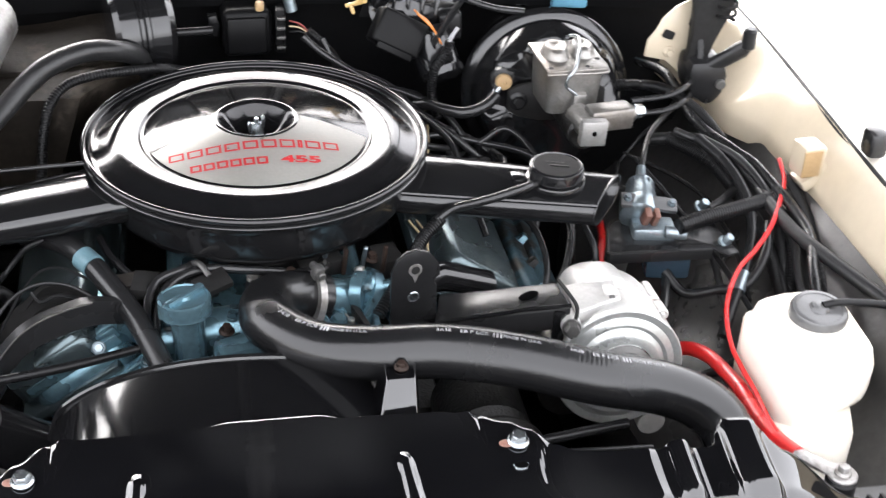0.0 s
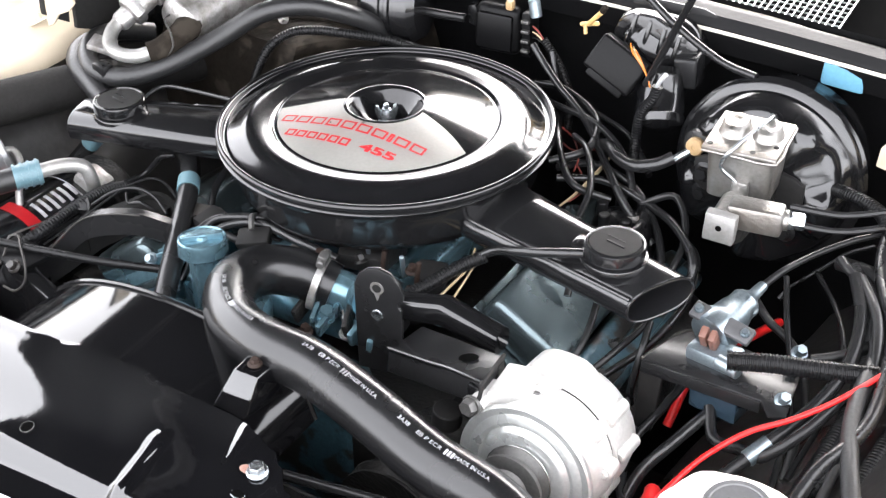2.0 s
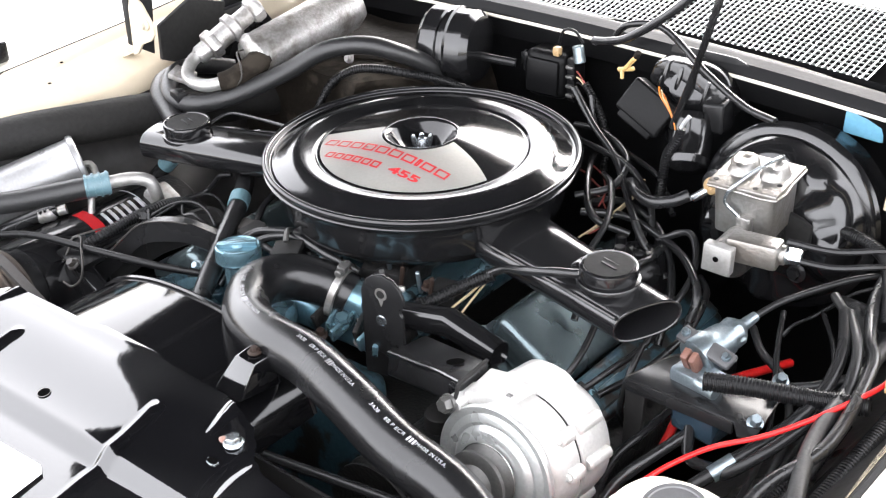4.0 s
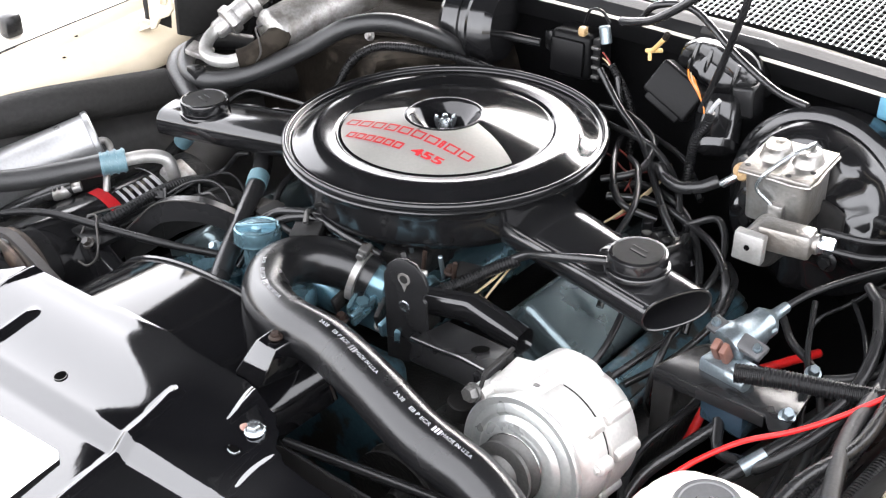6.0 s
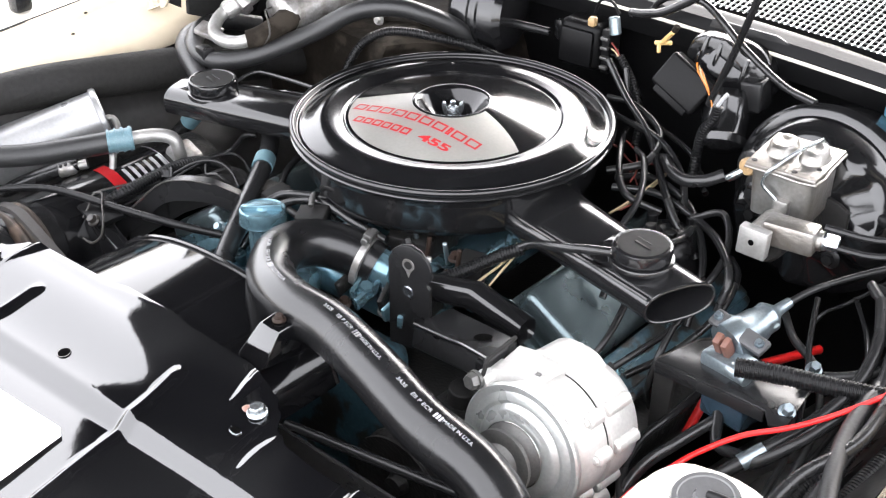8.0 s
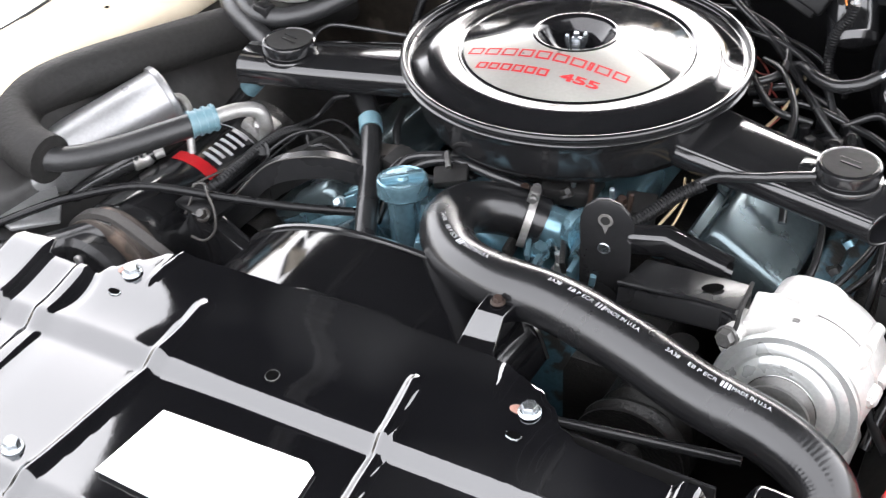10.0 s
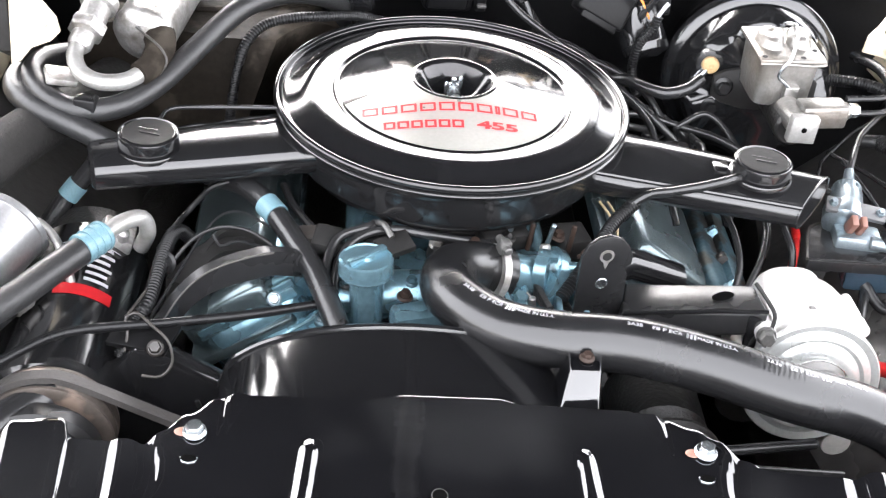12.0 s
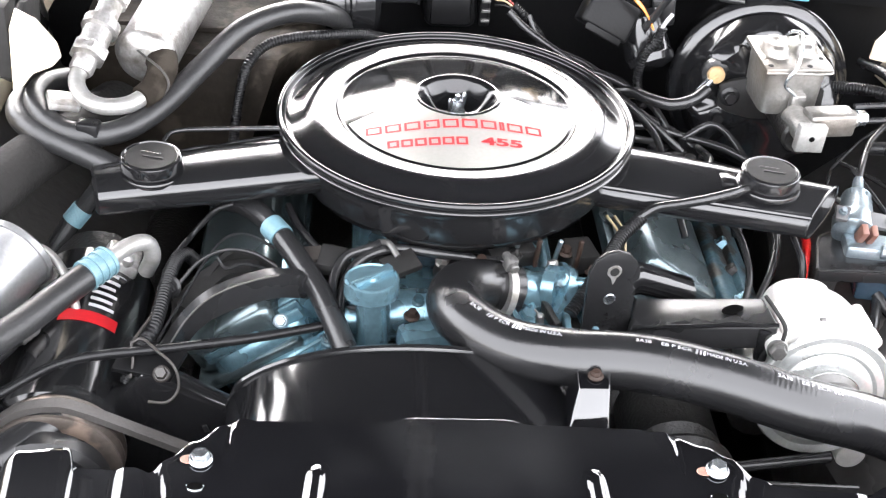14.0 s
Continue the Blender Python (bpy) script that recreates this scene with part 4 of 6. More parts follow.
part("coil_strap", lathe([(0.0205, -0.006), (0.022, -0.006), (0.022, 0.006), (0.0205, 0.006)], along((0.088, -0.172, 0.880), (0.16, -0.205, 0.892)), 32), BLUE, engine)
part("pump_flange", join(block((0.06, 0.03, 0.03), pose(-0.028, -0.225, 0.858, 0, 0, 15), 0.008), rod((0.0, -0.235, 0.845), (0.018, -0.262, 0.850), 0.016)), BLUE, engine)
part("bypass_ring", lathe([(0.0165, 0.0), (0.0178, 0.0), (0.0178, 0.004), (0.0165, 0.004)], along((0.004, -0.242, 0.846), (0.018, -0.262, 0.850)), 28), PALEZINC, engine)
for x, y, z in ((-0.045, -0.215, 0.876), (-0.02, -0.20, 0.880), (0.052, -0.228, 0.862), (0.02, -0.155, 0.895), (0.105, -0.12, 0.885)):
    part("rusty_bolt", hexbolt(pose(x, y, z, 8, 5, 0), 0.0052, 0.005, 0.0075), RUST, engine, "rusty bolt")
for x, y, z, sx, sy, sz in ((-0.065, -0.150, 0.885, 0.030, 0.022, 0.018), (-0.13, -0.15, 0.880, 0.028, 0.024, 0.03), (0.05, -0.125, 0.885, 0.05, 0.02, 0.02), (0.0, -0.15, 0.878, 0.04, 0.03, 0.02), (0.12, -0.11, 0.875, 0.03, 0.03, 0.025)):
    part("dark_fitting", block((sx, sy, sz), pose(x, y, z, 10, 5, 20), 0.003), MATT, engine)
part("bare_bracket", block((0.03, 0.02, 0.004), pose(-0.13, -0.15, 0.897, 5, 0, 10), 0.001), DUST, engine)
for k in range(5):
    part("sensor_rod", rod((0.035 + 0.02 * k, -0.13 + 0.01 * (k % 2), 0.875), (0.038 + 0.02 * k, -0.128, 0.905), 0.0025), PALEZINC if k % 2 else RUST, engine)
part("distributor", lathe([(0.036, 0.0), (0.036, 0.02), (0.030, 0.034), (0.016, 0.042), (0.0, 0.044)], pose(0.245, 0.065, 0.852), 30), PLASTIC, engine, "dark distributor cap")
for k in range(6):
    a = radians(60 * k)
    part("terminal", rod((0.245 + 0.024 * math.cos(a), 0.065 + 0.024 * math.sin(a), 0.88), (0.245 + 0.024 * math.cos(a), 0.065 + 0.024 * math.sin(a), 0.902), 0.006), PLASTIC, engine)

for k in range(4):
    part("head_bolt", hexbolt(along((0.292, -0.10 + 0.05 * k, 0.815), (0.33, -0.10 + 0.05 * k, 0.85)), 0.008, 0.010, 0.011), GREASE if k % 2 else BLUE, engine)
part("head_side", join(block((0.05, 0.30, 0.05), pose(0.285, -0.02, 0.795, 0, 33, 0), 0.008, 3), block((0.02, 0.28, 0.012), pose(0.305, -0.02, 0.815, 0, 33, 0), 0.003)), GRIMYBLUE, engine, "grimy blue cylinder head side")
fill = thing("oil_filler", (-0.08, -0.212, 0.82), "light blue oil filler tube with lettered push-on cap", "oil filler")
part("tube", lathe([(0.0150, 0), (0.0153, 0.03), (0.0158, 0.08)], pose(-0.078, -0.216, 0.825, -3, -2, 0), 28), BLUE, fill)
part("cap", lathe([(0.018, 0.0), (0.0235, 0.001), (0.0252, 0.003), (0.0246, 0.005), (0.0248, 0.007), (0.0248, 0.0145), (0.0242, 0.0175), (0.0225, 0.0185), (0.0212, 0.0172), (0.008, 0.0178), (0.0070, 0.021), (0.0, 0.0215)], pose(-0.0815, -0.211, 0.897, -3, -2, 0), 40), BLUE, fill)
part("cap_bar", block((0.042, 0.0075, 0.007), pose(-0.0815, -0.211, 0.9165, -3, -2, 40), 0.001), BLUE, fill)

# ---- alternator ----
AC = Vector((0.320, -0.235, 0.849))  # middle of the case; the shaft runs fore and aft
alt = thing("alternator", (0.320, -0.235, 0.78), "bare cast aluminium alternator with finned pulley end", "alternator")
fore = Matrix.Translation(AC) @ Euler((radians(84), 0, radians(-1))).to_matrix().to_4x4()
part("front_case", lathe([(0.03, 0.044), (0.052, 0.043), (0.0585, 0.038), (0.0610, 0.030), (0.0618, 0.008), (0.0600, 0.0065)], fore, 56), CAST, alt)
part("case_seam", lathe([(0.0592, 0.008), (0.0596, 0.004), (0.0592, -0.001)], fore, 56), MATT, alt, "dark gap between the case halves")
part("rear_case", lathe([(0.0600, 0.0035), (0.0622, 0.002), (0.0622, -0.026), (0.0600, -0.040), (0.052, -0.050), (0.03, -0.053)], fore, 56), CAST, alt)
part("fan", lathe([(0.026, 0.047), (0.052, 0.048), (0.0605, 0.046), (0.0626, 0.048), (0.0626, 0.052), (0.0612, 0.0535), (0.0580, 0.0530), (0.0545, 0.0515), (0.0510, 0.0535), (0.0475, 0.0545), (0.0440, 0.0530), (0.0405, 0.0565), (0.0385, 0.0580), (0.030, 0.0585)], fore, 64), FANSTEEL, alt, "pressed steel cooling fan")
part("pulley", lathe([(0.022, 0.058), (0.030, 0.0600), (0.0308, 0.0625), (0.023, 0.068), (0.0300, 0.0745), (0.0300, 0.078), (0.027, 0.0790), (0.018, 0.0785), (0.011, 0.086), (0.006, 0.086)], fore, 40), DULLSTEEL, alt, "grooved belt pulley")
part("pulley_rim", lathe([(0.0295, 0.0605), (0.0312, 0.0612), (0.0312, 0.0625), (0.0295, 0.0630)], fore, 40), CHROME, alt, "bright worn pulley edge")
part("mount_ear", hexahedron([(0.275, -0.274, 0.884), (0.330, -0.262, 0.884), (0.333, -0.222, 0.884), (0.274, -0.228, 0.884)], [(0.275, -0.272, 0.912), (0.322, -0.258, 0.9165), (0.324, -0.222, 0.917), (0.273, -0.230, 0.9145)], 0.002), CAST, alt)
part("ear_eye", rod((0.270, -0.282, 0.900), (0.272, -0.250, 0.900), 0.0095, seg=24), CAST, alt)
part("case_hump", oval_tube([((0.312, -0.232, 0.880), (0.030, 0, 0), (0, 0, 0.033)), ((0.312, -0.228, 0.884), (0.033, 0, 0), (0, 0, 0.036)), ((0.312, -0.192, 0.880), (0.033, 0, 0), (0, 0, 0.034)), ((0.312, -0.186, 0.876), (0.026, 0, 0), (0, 0, 0.026))], 32, 2.6), CAST, alt)
part("mount_ear", rod((0.36, -0.29, 0.785), (0.36, -0.22, 0.785), 0.014), CAST, alt)
q = (fore.to_3x3() @ Vector((0, 0, 1))).normalized()
for a in (8, 40, 95, 165, 250, 320):
    p = fore @ Vector((0.0615 * math.cos(radians(a)), 0.0615 * math.sin(radians(a)), 0.0))
    part("case_boss", join(rod(p + q * 0.026, p + q * 0.007, 0.0072, seg=16, edge=0.002), rod(p + q * 0.029, p + q * 0.024, 0.0040, seg=6)), CAST, alt)
    part("case_boss", rod(p + q * 0.0, p - q * 0.034, 0.0068, seg=14, edge=0.002), CAST, alt)
part("through_bolt", rod(fore @ Vector((0.0615 * math.cos(radians(95)), 0.0615 * math.sin(radians(95)), 0.026)), fore @ Vector((0.0615 * math.cos(radians(95)), 0.0615 * math.sin(radians(95)), 0.0305)), 0.0046, seg=6), DULLSTEEL, alt)
for k in range(10):
    a = radians(36 * k)
    p = fore @ Vector((0.046 * math.cos(a), 0.046 * math.sin(a), -0.049))
    part("cooling_slot", block((0.018, 0.006, 0.008), Matrix.Translation(p) @ fore.to_3x3().to_4x4() @ Matrix.Rotation(a, 4, "Z"), 0.001), MATT, alt)
solo("alternator_bolt", hexbolt(along((0.268, -0.284, 0.904), (0.262, -0.35, 0.915)), 0.0078, 0.007, 0.0092), DULLSTEEL, "grey hexagon bolt through the alternator ear", "bolt")
arm = thing("alternator_bracket", (0.2, -0.21, 0.87), "glossy black alternator bracket with slotted top", "bracket")
part("channel", hexahedron([(0.148, -0.238, 0.858), (0.271, -0.274, 0.895), (0.269, -0.226, 0.893), (0.158, -0.185, 0.860)], [(0.150, -0.234, 0.884), (0.271, -0.270, 0.919), (0.268, -0.226, 0.917), (0.160, -0.190, 0.886)], 0.004), SATIN, arm)
part("lip", tube([(0.152, -0.235, 0.885), (0.205, -0.251, 0.901), (0.232, -0.259, 0.910), (0.270, -0.272, 0.920)], 0.0022, 8), GLOSS, arm)
part("end_strip", tube([(0.268, -0.286, 0.893), (0.273, -0.280, 0.912), (0.2735, -0.276, 0.922), (0.271, -0.252, 0.922), (0.2685, -0.230, 0.920)], 0.0020, 8), MATT, arm, "black rubber edge strip")
part("lug", block((0.012, 0.02, 0.034), pose(0.262, -0.262, 0.895, 0, 0, -10), 0.003), GLOSS, arm)
part("strut", oval_tube([((0.12, -0.19, 0.895), (0, 0.012, 0), (0, 0, 0.012)), ((0.17, -0.165, 0.89), (0, 0.013, 0), (0, 0, 0.014)), ((0.225, -0.155, 0.868), (0.0, 0.014, 0), (0, 0, 0.012))], 16, 3), GLOSS, arm)
part("slot", lathe([(0.001, 0.0), (0.008, 0.0), (0.009, 0.0006)], pose(0.238, -0.238, 0.9102, 1, -16.5, 0) @ Matrix.Diagonal((1.1, 0.7, 1, 1)), 20), VOID, arm)
lift = thing("lifting_bracket", (0.13, -0.215, 0.87), "black upright engine lifting bracket with worn eye", "bracket")
up_plate = Matrix(((0.985, 0, 0.17, 0.131), (0.17, 0, -0.985, -0.217), (0, 1, 0, 0), (0, 0, 0, 1)))
part("plate", slab([(-0.023, 0.84), (0.022, 0.84), (0.023, 0.89), (0.023, 0.914), (0.020, 0.917), (0.020, 0.922), (0.025, 0.925), (0.025, 0.934), (0.021, 0.943), (0.013, 0.952), (0.002, 0.956), (-0.009, 0.954), (-0.018, 0.947), (-0.023, 0.935)], -0.0025, 0.0025, up_plate, 0.001), SATIN, lift)
part("eye", lathe([(0.0, 0.0003), (0.0042, 0.0003), (0.0044, 0.0)], up_plate @ Matrix.Translation((0.0, 0.935, 0.0032)), 20), MATT, lift)
part("bare_spot", lathe([(0.0043, 0.0), (0.0045, 0.0005), (0.0066, 0.0004), (0.0068, 0.0)], up_plate @ Matrix.Translation((0, 0.935, 0.0026)), 20), DIRTY, lift, "bare worn spot round the eye")
part("bare_streak", slab([(-0.003, 0.929), (0.003, 0.929), (0.0012, 0.924), (0.0, 0.921), (-0.0012, 0.924)], 0.0, 0.0003, up_plate @ Matrix.Translation((0, 0, 0.0026)), 0), DIRTY, lift, "bare streak below the eye")
part("eye", lathe([(0.0008, 0.0), (0.0035, 0.0), (0.005, 0.0006), (0.006, 0.0)], up_plate @ Matrix.Translation((-0.001, 0.905, 0.0028)), 20), ZINC, lift)
for x, y, z in ((0.155, -0.15, 0.865), (0.06, -0.205, 0.868)):
    solo("stud_nut", hexbolt(pose(x, y, z, 10, 15, 0), 0.008, 0.008, 0.010), BLUE, "blue painted nut on the intake", "nut", "intake nuts")
clampthing = thing("hose_clamp", (0.03, -0.187, 0.885), "bright screw clamp on the hose end", "hose clamp")
hd = along((0.045, -0.182, 0.884), (0.012, -0.192, 0.894))
part("band", lathe([(0.0255, 0.004), (0.0268, 0.004), (0.0268, 0.011), (0.0255, 0.011)], hd, 40), DIRTY, clampthing)
part("screw", join(block((0.012, 0.014, 0.010), hd @ pose(0.0, 0.029, 0.0095), 0.002), rod(hd @ Vector((0.012, 0.030, 0.0095)), hd @ Vector((-0.014, 0.030, 0.0095)), 0.004, seg=10)), DULLSTEEL, clampthing)

# ---- left bank: compressor, canister, hoses ----
comp = thing("compressor", (-0.335, -0.25, 0.75), "black air-conditioning compressor with printed red-banded label", "compressor")
CX, CZ = -0.347, 0.815
PX, PZ = -0.339, 0.823
part("body", rod((CX, -0.33, CZ), (CX, -0.11, CZ), 0.058, seg=48, edge=0.006), GLOSS, comp)


def wrap(y0, y1, a0, a1, lift=0.0006):
    return sheet(lambda u, v: (CX + (0.058 + lift) * math.sin(radians(a0 + (a1 - a0) * u)), y0 + (y1 - y0) * v, CZ + (0.058 + lift) * math.cos(radians(a0 + (a1 - a0) * u))), 20, 2)


part("label_band", wrap(-0.228, -0.212, -10, 42), RED, comp, "red printed band")
for k in range(6):
    part("label_bar", wrap(-0.205 + 0.0100 * k, -0.2005 + 0.0100 * k, 13, 36 - 3 * (k % 2)), INK, comp, "white printed bar")
part("label_line", wrap(-0.150, -0.1485, -20, 40), INK, comp, "white printed line")
part("rear_head", rod((CX, -0.11, CZ), (CX, -0.075, CZ), 0.052, seg=40, edge=0.004), GREASE, comp)
part("fitting_block", join(block((0.034, 0.034, 0.02), pose(CX + 0.030, -0.125, CZ + 0.050, 0, 25, 0), 0.005), rod((CX + 0.036, -0.135, CZ + 0.050), (CX + 0.040, -0.138, CZ + 0.066), 0.006, seg=16, edge=0.003)), DIRTY, comp)
part("clutch_hub", lathe([(0.030, 0.0), (0.054, 0.004), (0.056, 0.02), (0.05, 0.026), (0.02, 0.028), (0.018, 0.020), (0.0, 0.020)], along((PX, -0.366, PZ), (PX, -0.5, PZ)) @ Matrix.Diagonal((0.9, 0.9, 1, 1)), 40), SATIN, comp)
part("pulley", lathe([(0.046, 0.0), (0.055, 0.002), (0.0555, 0.005), (0.050, 0.010), (0.0555, 0.015), (0.0555, 0.017), (0.050, 0.022), (0.0555, 0.027), (0.0555, 0.030), (0.053, 0.0315), (0.044, 0.032)], along((PX, -0.331, PZ), (PX, -0.5, PZ)), 56), PULLEY, comp, "worn grooved clutch pulley")
part("coil_housing", lathe([(0.02, 0.0), (0.048, 0.001), (0.050, 0.004), (0.050, 0.020)], along((PX, -0.312, PZ), (PX, -0.5, PZ)), 44), SATIN, comp)
for k in range(3):
    a = radians(90 + 120 * k)
    part("clutch_rivet", rod((PX + 0.032 * math.cos(a), -0.390, PZ + 0.032 * math.sin(a)), (PX + 0.032 * math.cos(a), -0.396, PZ + 0.032 * math.sin(a)), 0.005), DIRTY, comp)


def ribbon(pts, width, thick, side_axis=Vector((0, 1, 0))):
    line = evenly(spline(pts, 6), 0.008)
    vs, fs = [], []
    for i, p in enumerate(line):
        w = (line[min(i + 1, len(line) - 1)] - line[max(i - 1, 0)]).normalized()
        n = w.cross(side_axis).normalized()
        for a, b in ((-1, -1), (1, -1), (1, 1), (-1, 1)):
            vs.append(p + side_axis * (a * width / 2) + n * (b * thick / 2))
    for i in range(len(line) - 1):
        for k in range(4):
            k2 = (k + 1) % 4
            fs.append((i * 4 + k, i * 4 + k2, i * 4 + 4 + k2, i * 4 + 4 + k))
    fs += [(0, 1, 2, 3), (len(vs) - 4, len(vs) - 3, len(vs) - 2, len(vs) - 1)]
    return vs, fs


for y in (-0.348,):
    solo("drive_belt", ribbon([(PX - 0.055, y, PZ - 0.01), (PX - 0.050, y, PZ + 0.026), (PX - 0.030, y, PZ + 0.048), (PX, y, PZ + 0.0565), (PX + 0.026, y, PZ + 0.051), (-0.24, y, 0.838), (-0.16, y, 0.80), (-0.08, y, 0.765)], 0.011, 0.006), BELT, "worn black rubber drive belt over the pulley", "drive belt", "drive belts")
brace = thing("compressor_bracket", (-0.25, -0.27, 0.8), "black cast compressor mounting bracket with cast marks", "bracket")
part("casting", slab([(-0.30, 0.84), (-0.275, 0.872), (-0.255, 0.870), (-0.14, 0.80), (-0.12, 0.70), (-0.30, 0.70)], -0.010, 0.010, Matrix(((1, 0, 0, 0), (0, 0, 1, -0.290), (0, 1, 0, 0), (0, 0, 0, 1))), 0.004), GLOSS, brace)
for k in range(4):
    part("cast_mark", block((0.004, 0.002, 0.007), pose(-0.222 + 0.004 * k, -0.3015, 0.815 - 0.011 * k, 0, -20, 0), 0.0), SATIN, brace)
part("top_flange", slab([(-0.30, -0.30), (-0.25, -0.31), (-0.238, -0.28), (-0.29, -0.265)], 0.0, 0.006, pose(0, 0, 0.940, 14, 0, 0), 0.001), MOULDED, brace)
part("bolt", hexbolt(pose(-0.257, -0.300, 0.874, 40, 0, 0), 0.0055, 0.005, 0.0075), DUST, brace)

can = thing("silver_canister", (-0.43, -0.26, 0.82), "silver painted cylindrical receiver canister lying aslant", "canister")
ca, cb = Vector((-0.398, -0.172, 0.908)), Vector((-0.491, -0.356, 0.859))
part("shell", lathe([(0.012, 0.003), (0.0305, 0.0025), (0.0325, 0.0), (0.0355, 0.0), (0.0378, 0.002), (0.0378, 0.0075), (0.0357, 0.0082), (0.0352, 0.0092), (0.0350, 0.060), (0.0350, 0.286), (0.032, 0.296), (0.012, 0.300)], along(ca, cb), 44), SILVER, can)
part("outlet", tube([ca + Vector((0.010, -0.017, 0.004)), ca + Vector((0.017, -0.003, 0.005)), ca + Vector((0.033, -0.008, -0.004)), (-0.350, -0.200, 0.892), (-0.342, -0.212, 0.865)], 0.0042, 12), ALU, can)
part("strap", lathe([(0.0353, 0.0), (0.0364, 0.0), (0.0364, 0.010), (0.0353, 0.010)], along(ca.lerp(cb, 0.62), cb), 40), SILVER, can)

suction = thing("suction_hose", (-0.4, -0.25, 0.9), "black suction hose with worn foam sleeve and blue band", "hose")
part("sleeve", tube([(-0.345, 0.10, 0.915), (-0.385, 0.01, 0.922), (-0.412, -0.06, 0.930), (-0.434, -0.13, 0.937), (-0.460, -0.19, 0.940), (-0.482, -0.235, 0.938), (-0.495, -0.275, 0.933), (-0.489, -0.304, 0.928), (-0.468, -0.323, 0.924), (-0.441, -0.335, 0.921), (-0.410, -0.338, 0.918)], 0.0255, 24), FOAM, suction, "scuffed black foam sleeve")
part("hose", tube([(-0.425, -0.340, 0.919), (-0.402, -0.328, 0.915), (-0.378, -0.293, 0.911), (-0.348, -0.245, 0.912), (-0.314, -0.196, 0.916)], 0.0128, 20), OLDRUBBER, suction)
part("band", tube([(-0.330, -0.219, 0.9145), (-0.314, -0.196, 0.916)], 0.0131, 24), BAND, suction, "blue printed crimp band")
for k in range(4):
    p = Vector((-0.3305, -0.2195, 0.9145)).lerp(Vector((-0.3168, -0.1995, 0.9158)), k / 3)
    part("crimp", tube([p, p + Vector((0.0015, 0.0021, 0.0001))], 0.0146, 24), BAND, suction)
part("elbow", tube([(-0.316, -0.198, 0.916), (-0.300, -0.176, 0.917), (-0.286, -0.162, 0.912), (-0.282, -0.158, 0.895), (-0.290, -0.150, 0.872)], 0.0078, 18), ALU, suction, "stained aluminium elbow")

solo("corrugated_loom", tube([(-0.248, -0.104, 0.850), (-0.257, -0.124, 0.874), (-0.262, -0.152, 0.886), (-0.265, -0.188, 0.889), (-0.269, -0.2435, 0.884), (-0.277, -0.264, 0.876), (-0.290, -0.285, 0.850)], 0.0068, 14, 8, 0.0010, 0.0036), PLASTIC, "black corrugated wiring tube beside the compressor", "wiring tube")
solo("compressor_lead", tube([(-0.272, -0.165, 0.880), (-0.262, -0.135, 0.884), (-0.252, -0.110, 0.886), (-0.240, -0.104, 0.899), (-0.228, -0.103, 0.912), (-0.214, -0.098, 0.915)], 0.0028, 10), PLASTIC, "thin black lead beside the compressor", "wire")
crimped = thing("crimped_hose", (-0.39, -0.25, 0.86), "black rubber hose with crimped steel end on the compressor", "hose")
part("hose", tube([(-0.372, -0.236, 0.880), (-0.392, -0.262, 0.872), (-0.425, -0.30, 0.852), (-0.45, -0.34, 0.82)], 0.0085, 14), RUBBER, crimped)
part("crimp", lathe([(0.0085, 0.0), (0.0100, 0.002), (0.0092, 0.005), (0.0100, 0.008), (0.0092, 0.011), (0.0100, 0.014), (0.0092, 0.018), (0.006, 0.022), (0.006, 0.034)], along((-0.386, -0.254, 0.8735), (-0.345, -0.205, 0.885)), 20), DIRTY, crimped, "ringed steel crimp")
solo("lower_hose", tube([(-0.335, -0.345, 0.86), (-0.39, -0.40, 0.85), (-0.45, -0.43, 0.845), (-0.52, -0.44, 0.84)], 0.018, 18), RUBBER, "black hose in front of the compressor", "hose")
solo("silver_bracket", slab([(-0.475, -0.316), (-0.435, -0.318), (-0.405, -0.343), (-0.385, -0.366), (-0.42, -0.398), (-0.465, -0.385)], 0.866, 0.870, None, 0.001), SILVER, "bent silver bracket on the canister", "bracket")

solo("throttle_cable", tube([(-0.46, -0.42, 0.862), (-0.405, -0.370, 0.882), (-0.378, -0.345, 0.888), (-0.332, -0.302, 0.888), (-0.253, -0.274, 0.881), (-0.183, -0.251, 0.876), (-0.110, -0.222, 0.872)], 0.0045, 10), PLASTIC, "long black cable across the engine bay", "cable")
tie = thing("wire_tie", (-0.268, -0.288, 0.87), "thin dull wire tie looped round the cable", "wire tie")
part("loop", tube([(-0.285, -0.278, 0.889), (-0.276, -0.273, 0.890), (-0.262, -0.284, 0.886), (-0.247, -0.295, 0.878), (-0.243, -0.303, 0.862), (-0.252, -0.310, 0.852), (-0.268, -0.310, 0.852)], 0.0013, 8), DUST, tie)
part("tail", tube([(-0.27, -0.23, 0.888), (-0.278, -0.26, 0.890), (-0.284, -0.279, 0.888), (-0.282, -0.288, 0.878), (-0.284, -0.296, 0.866)], 0.0013, 8), DUST, tie)

pcv = thing("breather_hose", (-0.14, -0.18, 0.85), "black rubber breather hose with blue band", "hose")
part("hose", tube([(-0.235, -0.06, 0.898), (-0.20, -0.09, 0.908), (-0.175, -0.120, 0.906), (-0.150, -0.160, 0.898), (-0.125, -0.205, 0.886), (-0.103, -0.252, 0.862), (-0.095, -0.275, 0.84)], 0.0110, 18), RUBBER, pcv)
part("band", tube([(-0.1765, -0.119, 0.9062), (-0.1655, -0.1345, 0.9040)], 0.0120, 22), BAND, pcv, "blue band")
